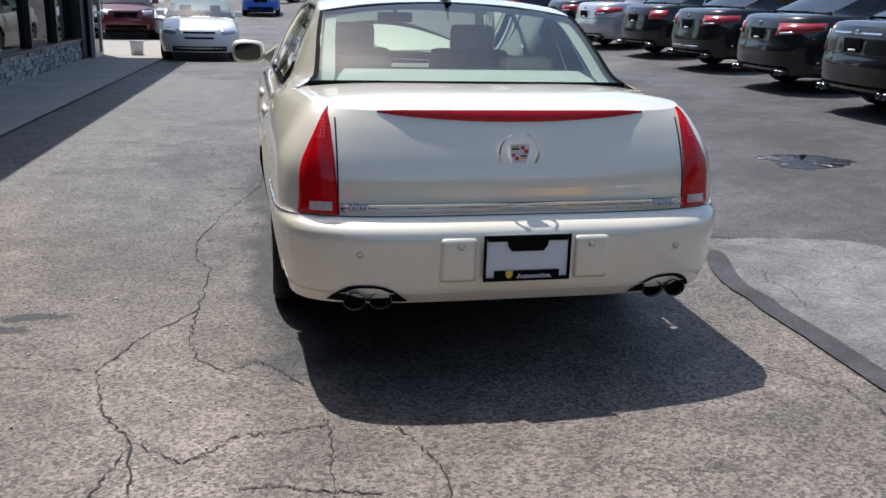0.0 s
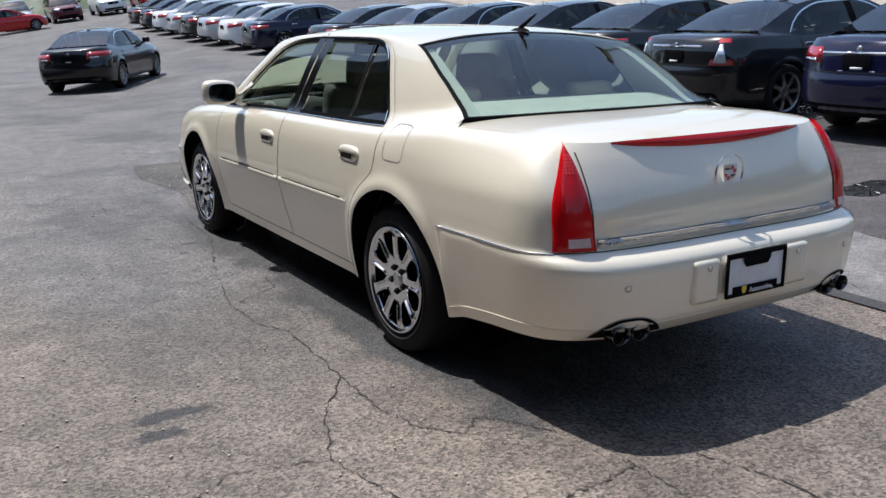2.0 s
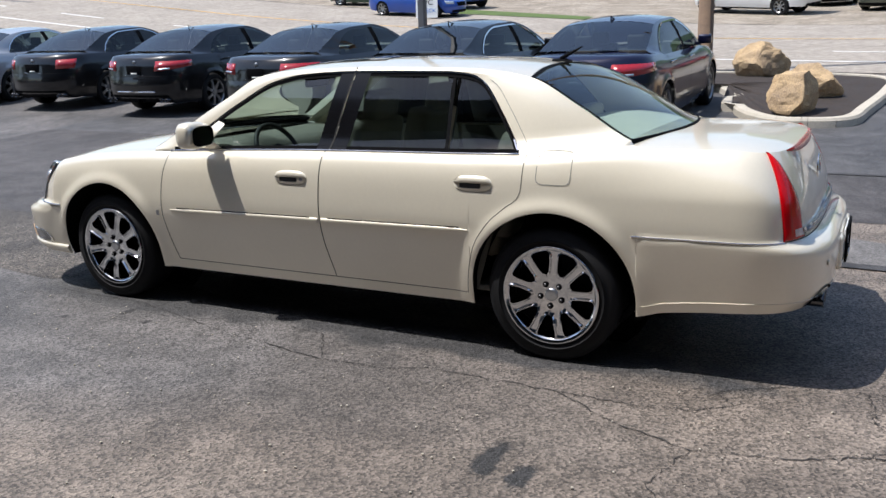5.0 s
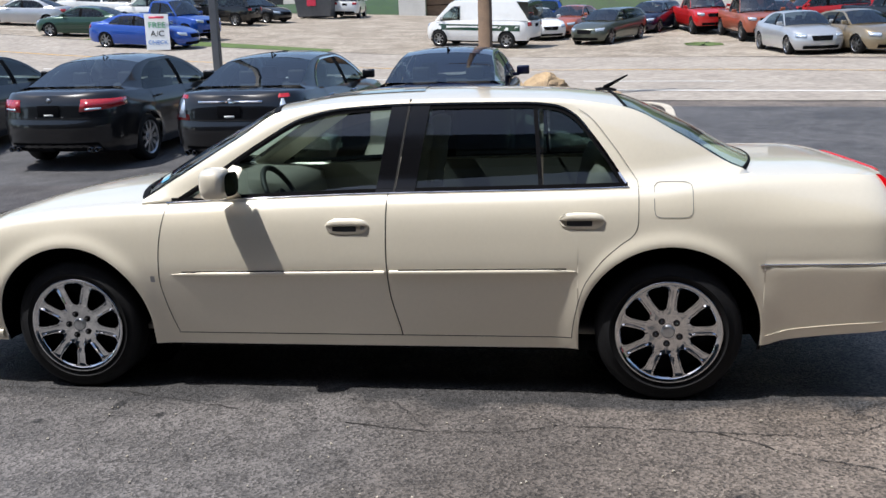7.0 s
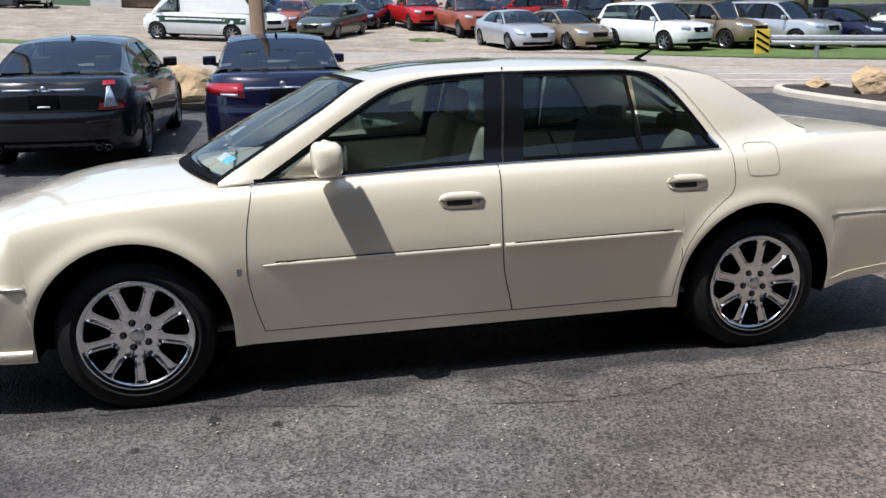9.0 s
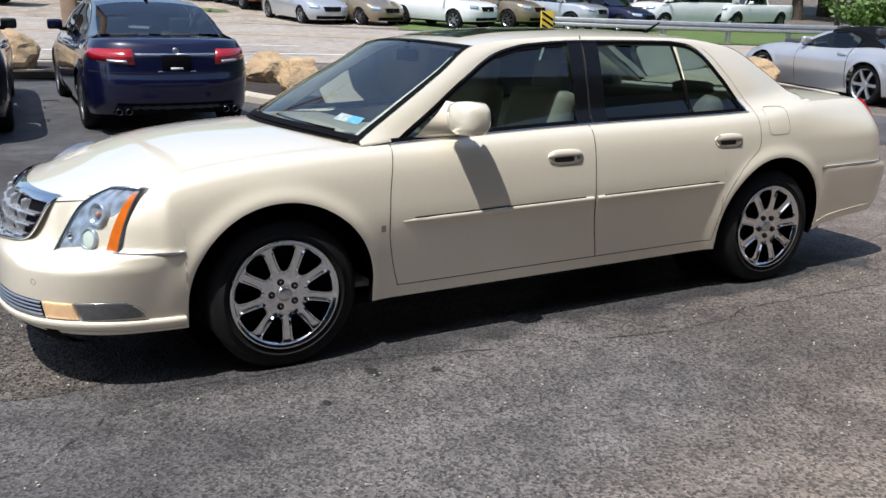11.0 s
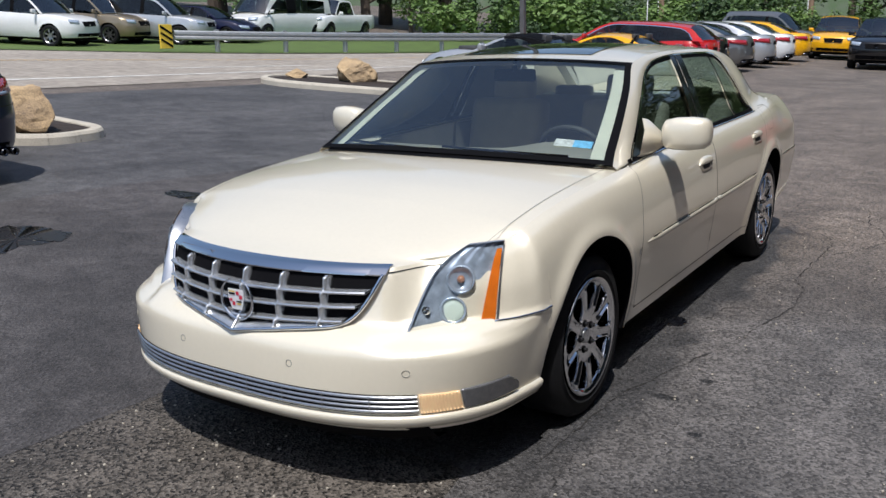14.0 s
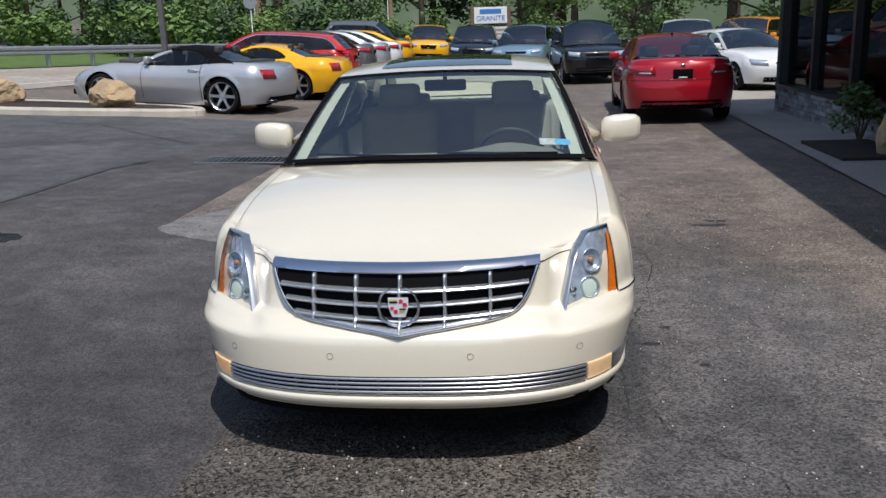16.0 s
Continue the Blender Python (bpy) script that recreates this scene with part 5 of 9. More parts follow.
def hero_shell():
    s = HERO
    rows = shell_rows(s, 5)
    panels = {}
    for side in (1, -1):
        bm = bmesh.new()
        vs = grid(bm, [[s.at(u, z, 0, side) for u, z in row] for row in rows])
        bm.normal_update()
        bm.verts.index_update()
        flip = 1
        mid = vs[len(vs) // 2][len(vs[0]) // 2]
        flip = 1 if mid.normal.x * side > 0 else -1
        where = {v: k for row, keys in zip(vs, rows) for v, k in zip(row, keys)}
        groups = {}
        for f in bm.faces:
            ks = [where[v] for v in f.verts]
            u, z = sum(k[0] for k in ks) / len(ks), sum(k[1] for k in ks) / len(ks)
            p = f.calc_center_median()
            name = hero_panel(u, z, Vector((abs(p.x), p.y, p.z)))
            groups.setdefault(name if "bumper" in name or "trunk" in name else (name, side), []).append(f)
        for key, faces in groups.items():
            store = panels.setdefault(key, ([], [], []))
            index = {}
            for f in faces:
                ids = []
                for v in (f.verts if flip > 0 else reversed(f.verts[:])):
                    if v not in index:
                        index[v] = len(store[0])
                        store[0].append(v.co.copy())
                        store[2].append(v.normal * flip)
                    ids.append(index[v])
                store[1].append(ids)
        bm.free()
    made = {}
    for key, (verts, faces, normals) in panels.items():
        name = key if isinstance(key, str) else key[0]
        me = bpy.data.meshes.new(name)
        me.from_pydata(verts, [], faces)
        me.materials.append(M["pearl"])
        me.polygons.foreach_set("use_smooth", [True] * len(me.polygons))
        me.normals_split_custom_set_from_vertices(normals)
        made[key] = new(name, me)
        made[key].parent = hero
    us = [r[0][0] for r in rows]
    bm = bmesh.new()
    grid(bm, cap_rows(s, [u for u in us if s.yref(u) >= 1.0], 121))
    part("hood", bm, "pearl", hero, centre=MID)
    bm = bmesh.new()
    grid(bm, cap_rows(s, [u for u in us if s.yref(u) <= -1.78], 41))
    part("trunk_lid", bm, "pearl", hero, centre=MID)
    bm = bmesh.new()
    grid(bm, top_panel(s, 0, 30, 31, "roof"))
    part("roof", bm, "pearl", hero, centre=MID)
    for side in (1, -1):
        bm = bmesh.new()
        grid(bm, side_ring(s, side, 110, 6))
        part("side_frame", bm, "pearl", hero, centre=MID)
    return made


PANEL = hero_shell()


def skin(y, z, side, off):
    return HERO.at(HERO.u_y(y), z, off, side)


def gap(name, pts, width=0.006, material="gap", parent=hero, up=(1, 0, 0.01)):
    bm = bmesh.new()
    ribbon(bm, pts, width, up)
    return part(name, bm, material, parent, smooth=False)


def hero_glass():
    s = HERO
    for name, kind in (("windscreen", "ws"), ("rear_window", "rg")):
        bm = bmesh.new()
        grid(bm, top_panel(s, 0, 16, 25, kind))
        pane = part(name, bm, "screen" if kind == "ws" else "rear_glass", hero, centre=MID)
        bm = bmesh.new()
        lo = 0.040 if kind == "ws" else 0.014
        hi = 0.05 if kind == "ws" else 0.035
        rim = 0.955 if kind == "ws" else 0.972
        grid(bm, top_panel(s, 0, 3, 25, kind, 0.003, 0, lo))
        grid(bm, top_panel(s, 0, 3, 25, kind, 0.003, 1 - hi, 1))
        grid(bm, top_panel(s, 0, 12, 3, kind, 0.003, lo, 1 - hi, 1.0, rim))
        grid(bm, top_panel(s, 0, 12, 3, kind, 0.003, lo, 1 - hi, -rim, -1.0))
        part("black_border", bm, "black", pane, centre=MID)
        for sd in (1, -1):
            bm = bmesh.new()
            grid(bm, top_panel(s, 0, 10, 3, kind, -0.03, 0.08, 0.97, 0.965 if sd > 0 else -0.87, 0.87 if sd > 0 else -0.965))
            part("pillar_trim", bm, "shelf", hero)
        if kind == "rg":
            low = top_panel(s, 0, 2, 25, kind, 0.002, 0, 0.02)[0]
            bm = bmesh.new()
            grid(bm, [[(x, y + 0.004, z + 0.002) for x, y, z in low], [(x, y - 0.004, z - 0.003) for x, y, z in low], [(x, y - 0.004, z - 0.02) for x, y, z in low]])
            part("glass_seal", bm, "black", pane)
    for side in (1, -1):
        door_f, door_r = PANEL[("front_door", side)], PANEL[("rear_door", side)]
        for name, y0, y1, sl, parent, n in (("window", 0.885, -0.105, -0.075, door_f, 26), ("window", -0.285, -0.875, 0.03, door_r, 18), ("quarter_window", -0.895, -1.265, 0.03, door_r, 14)):
            bm = bmesh.new()
            grid(bm, pane_rows(s, side, y0, y1, n, -0.010, 0.012, sl if y0 > 0 else 0.0))
            part(name, bm, "glass_dark" if y0 < 0 else "glass", parent, centre=MID)
        # dark door pillars either side of the gap
        for y0, y1, parent in ((-0.10, -0.185, door_f), (-0.195, -0.29, door_r)):
            bm = bmesh.new()
            rows = []
            for k in range(9):
                t = k / 8
                row = []
                for j in range(4):
                    y = y0 + (y1 - y0) * j / 3 - 0.062 * t
                    z = s.belt(y) + (s.dlo_top(y) + 0.012 - s.belt(y)) * t
                    row.append(s.glass_pt(y, z, side, 0.004))
                rows.append(row)
            grid(bm, rows)
            part("door_pillar", bm, "gloss_black", parent, centre=MID)
        gap("quarter_bar", [s.glass_pt(-0.885 + 0.03 * k / 8, s.belt(-0.88) + (s.dlo_top(-0.86) - s.belt(-0.88)) * k / 8, side, -0.002) for k in range(9)], 0.02, "black", door_r)
        # dark seal and bright line round the panes
        ys = np.linspace(0.895, -1.272, 70)
        gap("window_seal", [s.glass_pt(y, s.dlo_top(y) - 0.008, side, 0.001) for y in ys], 0.022, "black", hero, (side, 0, 0.4))
        gap("window_trim", [s.glass_pt(y, s.dlo_top(y) + 0.006, side, 0.010) for y in ys], 0.009, "chrome", hero, (side, 0, 0.4))
        gap("belt_seal", [s.glass_pt(y, s.belt(y) + 0.014, side, 0.003) for y in np.linspace(0.93, -1.28, 50)], 0.022, "black", hero, (side, 0, 0.4))
        bm = bmesh.new()
        tube(bm, [s.glass_pt(y, s.belt(y) + 0.002, side, 0.004) for y in np.linspace(0.95, -1.285, 50)], 0.0058, 6)
        part("belt_moulding", bm, "chrome", hero)
        # shut lines
        gap("shut_line", [skin(door_front(z), z, side, 0.0012) for z in np.linspace(0.30, 0.948, 30)], 0.0038)
        gap("shut_line", [skin(door_middle(z), z, side, 0.0012) for z in np.linspace(0.30, 0.985, 30)], 0.005)
        gap("shut_line", [s.glass_pt(-0.19 - 0.062 * k / 8, s.belt(-0.2) + (s.dlo_top(-0.25) + 0.03 - s.belt(-0.2)) * k / 8, side, 0.006) for k in range(9)], 0.009)
        gap("shut_line", [skin(door_rear(z), z, side, 0.0012) for z in np.linspace(0.30, 1.0, 40)], 0.0032)
        gap("shut_line", [skin(y, 0.302, side, 0.0012) for y in np.linspace(0.925, -1.02, 30)], 0.0035, "gap", hero, (side, 0, 0.1))
        gap("shut_line", [s.glass_pt(-1.327, 1.002, side, 0.009)] + [s.glass_pt(y - 0.062, s.dlo_top(y), side, 0.0085) for y in np.linspace(-1.262, -1.0, 16)], 0.003, "beige_dark", hero, (side, 0, 0.2))


hero_glass()


def hero_side():
    s = HERO
    for side in (1, -1):
        # wheel wells and the lips of the arches
        for yc in s.axles:
            bm = bmesh.new()
            rows = []
            for x_off in (0.0, 0.012, 0.03, 0.40):
                row = []
                for a in np.linspace(-0.22, math.pi + 0.22, 40):
                    r = s.arch + (0.0 if x_off < 0.02 else 0.02)
                    y, z = yc + r * math.cos(a), max(0.2, s.hub + r * math.sin(a))
                    e = s.at(s.u_y(min(max(y, s.y0r + 0.01), s.y0f - 0.01)), max(z, s.low(yc) * 0 + z), 0, side)
                    row.append((e.x - side * (x_off + 0.002), y, z))
                rows.append(row)
            grid(bm, rows)
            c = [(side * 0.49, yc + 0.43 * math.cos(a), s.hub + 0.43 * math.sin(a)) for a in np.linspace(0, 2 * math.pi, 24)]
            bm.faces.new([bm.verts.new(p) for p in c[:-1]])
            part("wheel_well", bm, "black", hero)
        # door moulding with its bright line
        for door, y0, y1 in ((PANEL[("front_door", side)], 0.915, -0.15), (PANEL[("rear_door", side)], -0.172, -1.045)):
            rows, n = [], 34
            for i in range(n + 1):
                y = y0 + (y1 - y0) * i / n
                zc = 0.611 - 0.0107 * (y - 0.915)
                tip = min(1, 8 * i / n if y0 > 0 else 1, 8 * (n - i) / n if y0 < 0 else 1)
                h, o = 0.0135 * (0.25 + 0.75 * tip), 0.010 * (0.2 + 0.8 * tip)
                rows.append([skin(y, zc - h, side, 0.0), skin(y, zc - h * 0.8, side, o * 0.9), skin(y, zc + h * 0.3, side, o), skin(y, zc + h * 0.9, side, o * 0.6), skin(y, zc + h, side, 0.0)])
            bm = bmesh.new()
            grid(bm, rows)
            m = part("side_moulding", bm, "pearl", door, centre=MID)
            gap("bright_line", [skin(y0 + (y1 - y0) * k / 20, 0.6255 - 0.0107 * (y0 + (y1 - y0) * k / 20 - 0.915), side, 0.006) for k in range(1, 20)], 0.0075, "gap", m)
        # handles
        for door, y0, y1, z in ((PANEL[("front_door", side)], 0.13, -0.08, 0.846), (PANEL[("rear_door", side)], -0.968, -1.176, 0.866)):
            def oval(t, k, off, h0=0.037):
                h = h0 * (1 - abs(2 * t - 1) ** 3.5) ** 0.5
                return skin(y0 + (y1 - y0) * t, z + h * k, side, off)
            bm = bmesh.new()
            grid(bm, [[oval(t, k, o) for k, o in ((-1, 0.0), (-0.9, 0.005), (0, 0.006), (0.9, 0.005), (1, 0.0))] for t in np.linspace(0.001, 0.999, 17)])
            hd = part("door_handle", bm, "pearl", door, centre=MID)
            # no real hollow: a dark patch paints the shade under the grip
            bm = bmesh.new()
            grid(bm, [[oval(0.17 + 0.55 * t, k, 0.0075, 0.034) for k in (-0.72, -0.4, -0.02)] for t in np.linspace(0, 1, 9)])
            part("grip_shade", bm, "dash", hd, "dark patch for the shade under the grip")
            bm = bmesh.new()
            grid(bm, [[oval(t, k, 0.004 + o * min(1, 9 * t, 9 * (1 - t))) for k, o in ((0.02, 0.006), (0.08, 0.015), (0.45, 0.012), (0.82, 0.013), (0.96, 0.002))] for t in np.linspace(0.02, 0.98, 17)])
            part("grip", bm, "pearl", hd, centre=MID)
            if y0 > 0:
                bm = bmesh.new()
                revolve(bm, [(0.0, 0.011), (0.008, 0.010), (0.009, 0.001)], 12, "x", (0, 0, 0))
                k = part("key_lock", bm, "alloy", hd)
                k.location = skin(y1 + 0.030, z - 0.008, side, 0.003)
                k.scale = (side, 1, 1)
        # mirror: a rounded shell on a foot
        bm = bmesh.new()
        rows = []
        for t, dy, w in ((0.0, 0.0, 0.55), (0.08, 0.0, 0.85), (0.3, 0.0, 0.97), (0.6, 0.0, 1.0), (0.85, 0.0, 0.92), (0.96, 0.0, 0.72), (1.0, 0.0, 0.35)):
            x = 0.875 + 0.215 * t
            row = []
            for k in range(16):
                a = 2 * math.pi * k / 16
                cy, cz = math.cos(a), math.sin(a)
                cy = math.copysign(abs(cy) ** 0.7, cy)
                cz = math.copysign(abs(cz) ** 0.7, cz)
                row.append((side * x, 0.622 + 0.052 * cy * w - 0.02 * t + (0.024 if cy > 0 else 0) * w, 1.064 + 0.077 * cz * w + 0.006 * t))
            rows.append(row)
        vs = grid(bm, rows, True)
        bm.faces.new(vs[-1])
        bm.faces.new(vs[0])
        mir = part("door_mirror", bm, "pearl", hero, centre=(side * 0.98, 0.62, 1.064))
        bm = bmesh.new()
        grid(bm, [[(side * 0.80, 0.86, 0.955), (side * 0.80, 0.60, 0.955), (side * 0.805, 0.56, 0.965)], [(side * 0.825, 0.80, 0.985), (side * 0.845, 0.62, 0.985), (side * 0.83, 0.57, 0.99)],
                  [(side * 0.80, 0.68, 1.08), (side * 0.90, 0.60, 1.03), (side * 0.89, 0.575, 1.03)], [(side * 0.765, 0.62, 1.13), (side * 0.78, 0.575, 1.12), (side * 0.78, 0.565, 1.11)]])
        part("mirror_foot", bm, "pearl", mir, centre=(side * 0.7, 0.7, 1.0))
        bm = bmesh.new()
        c = [(side * (0.985 + 0.085 * math.copysign(abs(math.cos(a)) ** 0.6, math.cos(a))), 0.545, 1.066 + 0.056 * math.copysign(abs(math.sin(a)) ** 0.6, math.sin(a))) for a in np.linspace(0, 2 * math.pi, 25)[:-1]]
        bm.faces.new([bm.verts.new(p) for p in c])
        part("mirror_glass", bm, "mirror", mir, "mirror glass facing the rear", smooth=False)
        # marker and tank flap
        bm = bmesh.new()
        grid(bm, [[skin(y, z, side, 0.006) for y in (1.028, 1.006)] for z in (0.575, 0.605)])
        part("side_badge", bm, "alloy", PANEL[("front_fender", side)], smooth=False)
        if side < 0:
            y0, y1, z0, z1 = -1.395, -1.565, 0.875, 1.028
            loop = []
            for a in np.linspace(0, 2 * math.pi, 41):
                cy, cz = math.cos(a), math.sin(a)
                y = (y0 + y1) / 2 + (y0 - y1) / 2 * math.copysign(abs(cy) ** 0.35, cy)
                z = (z0 + z1) / 2 + (z1 - z0) / 2 * math.copysign(abs(cz) ** 0.35, cz)
                b = s.belt(y)
                loop.append(skin(y, z, side, 0.0015) if z < b else s.glass_pt(y, z, side, 0.009))
            gap("tank_flap_line", loop, 0.0035, "beige_dark", PANEL[("quarter_panel", side)], (side, 0, 0.2))
        # bright strips that end at the arches
        bm = bmesh.new()
        tube(bm, [s.at(s.u_y(1.885) + (s.u_x(0.826, 0.587, 1) - s.u_y(1.885)) * k / 16, 0.583 + 0.004 * k / 16, 0.003, side) for k in range(17)], 0.005, 6)
        part("bumper_strip", bm, "chrome", PANEL["front_bumper"])
        bm = bmesh.new()
        tube(bm, [s.at(s.u_y(-1.86) + (s.u_x(0.80, 0.66, -1) - s.u_y(-1.86)) * k / 30, 0.660, 0.002, side) for k in range(31)], 0.0042, 6)
        part("bumper_strip", bm, "chrome", PANEL["rear_bumper"])


hero_side()


def hero_wheel(side, yc):
    s = HERO
    bm = bmesh.new()
    w = 0.235
    prof = tyre_profile(0.335, w, 0.238)
    # a raised bead ring on the sidewall
    prof = prof[:1] + [(-w * 0.47, 0.252), (-w * 0.49, 0.262), (-w * 0.505, 0.27)] + prof[2:-2] + [(w * 0.505, 0.27), (w * 0.49, 0.262), (w * 0.47, 0.252)] + prof[-1:]
    revolve(bm, prof, 72)
    wheel = part("wheel", bm, "rubber", hero, centre=(0, 0, 0))
    bm = bmesh.new()
    revolve(bm, [(side * 0.114, 0.2445), (side * 0.121, 0.242), (side * 0.118, 0.236), (side * 0.111, 0.2185), (side * 0.100, 0.216), (side * 0.05, 0.214), (-side * 0.09, 0.222)], 72)
    part("rim_barrel", bm, "wheel_chrome", wheel)
    bm = bmesh.new()
    revolve(bm, [(side * 0.090, 0.033), (side * 0.101, 0.031), (side * 0.103, 0.02), (side * 0.103, 0.001)], 24)
    part("hub_cap", bm, "satin", wheel)
    for k in range(9):
        a = 2 * math.pi * (k + 0.25) / 9
        c, sn = math.cos(a), math.sin(a)
        rows = []
        for rad, half, h, drop in ((0.030, 0.0112, 0.094, 0.0), (0.060, 0.0222, 0.0965, 0.0), (0.085, 0.0312, 0.0985, 0.0), (0.100, 0.0355, 0.100, 0.002), (0.106, 0.0290, 0.101, 0.03), (0.112, 0.0248, 0.102, 0.05), (0.126, 0.0226, 0.104, 0.05),
                                   (0.150, 0.0222, 0.107, 0.05), (0.180, 0.0228, 0.110, 0.05), (0.196, 0.0244, 0.111, 0.05), (0.207, 0.0280, 0.1115, 0.05), (0.214, 0.0370, 0.112, 0.04), (0.2195, 0.0600, 0.1125, 0.01), (0.227, 0.0826, 0.113, 0.0)):
            lip = 0.006 * smoothstep(0.09, 0.12, rad) * smoothstep(0.222, 0.20, rad)
            prof = ((-half, h - drop), (-half, h - 0.004 * (drop > 0)), (-half * 0.93, h + lip), (-half * 0.78, h + lip), (-half * 0.55, h - lip * 0.4), (0, h - lip * 0.7), (half * 0.55, h - lip * 0.4), (half * 0.78, h + lip), (half * 0.93, h + lip), (half, h - 0.004 * (drop > 0)), (half, h - drop))
            rows.append([(side * hh, rad * c - q * sn, rad * sn + q * c) for q, hh in prof])
        bm = bmesh.new()
        grid(bm, rows)
        part("spoke", bm, "wheel_chrome", wheel, centre=(-side * 0.2, 0, 0), crisp=28)
    for k in range(5):
        a = 2 * math.pi * k / 5 + math.pi / 2 * -1
        bm = bmesh.new()
        revolve(bm, [(side * 0.095, 0.0095), (side * 0.110, 0.0090), (side * 0.113, 0.006), (side * 0.113, 0.001)], 6, "x", (0, 0.057 * math.cos(a), 0.057 * math.sin(a)))
        nut = part("lug_nut", bm, "dark_nut", wheel, smooth=False)
        # flat black round paints the shade of the hole round the nut
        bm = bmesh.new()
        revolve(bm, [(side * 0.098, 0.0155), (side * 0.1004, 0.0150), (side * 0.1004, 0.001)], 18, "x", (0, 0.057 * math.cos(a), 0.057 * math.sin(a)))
        part("nut_shade", bm, "black", nut)
    # black disc as wide as the barrel paints the dark between the spokes
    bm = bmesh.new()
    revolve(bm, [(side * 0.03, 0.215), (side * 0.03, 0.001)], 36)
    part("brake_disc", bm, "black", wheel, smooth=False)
    wheel.location = (side * 0.770, yc, 0.335)
    wheel.rotation_euler = (0.35 if yc > 0 else 0.1, 0, 0)


for sd in (1, -1):
    for ya in HERO.axles:
        hero_wheel(sd, ya)


def disc(bm, c, r, n, y0, y1, squash=1.0, end=1):
    """A round plate seen from the nose or the tail."""
    revolve(bm, [(y0 * end, r), (y1 * end, r * 0.96), (y1 * end, 0.0005)], n, "y", c)


def crest(parent, y, z, end):
    """A wreath ring with a small shield of coloured bars."""
    bm = bmesh.new()
    pts = [(0.074 * math.sin(a) * 1.0, y + 0.006 * end, z + 0.074 * math.cos(a)) for a in np.linspace(0.35, 2 * math.pi - 0.35, 40)]
    tube(bm, pts, [0.003 + 0.004 * math.sin(math.pi * i / 39) for i in range(40)], 6)
    ring = part("wreath_badge", bm, "chrome", parent)
    w = lambda t: 0.037 * (1 - 0.75 * max(0, t - 0.35) ** 1.6)  # noqa: E731
    bm = bmesh.new()
    rows = [[(-w(t), y + 0.010 * end, z + 0.036 - 0.075 * t), (w(t), y + 0.010 * end, z + 0.036 - 0.075 * t)] for t in np.linspace(0, 1, 9)]
    grid(bm, rows)
    part("shield", bm, "plate", ring, smooth=False)
    for x0, x1, t0, t1, m in ((-0.032, -0.003, 0.10, 0.16, "yellow"), (-0.032, -0.003, 0.20, 0.28, "black"), (0.003, 0.017, 0.10, 0.27, "red_print"), (0.017, 0.032, 0.27, 0.45, "red_print"), (-0.030, -0.017, 0.47, 0.62, "red_print"),
                              (-0.017, -0.003, 0.62, 0.80, "red_print"), (0.003, 0.028, 0.55, 0.62, "black"), (0.003, 0.024, 0.68, 0.74, "yellow")):
        bm = bmesh.new()
        grid(bm, [[(x0 * (-end), y + 0.0125 * end, z + 0.036 - 0.075 * t), (x1 * (-end), y + 0.0125 * end, z + 0.036 - 0.075 * t)] for t in (t0, t1)])
        part("shield_bar", bm, m, ring, smooth=False)


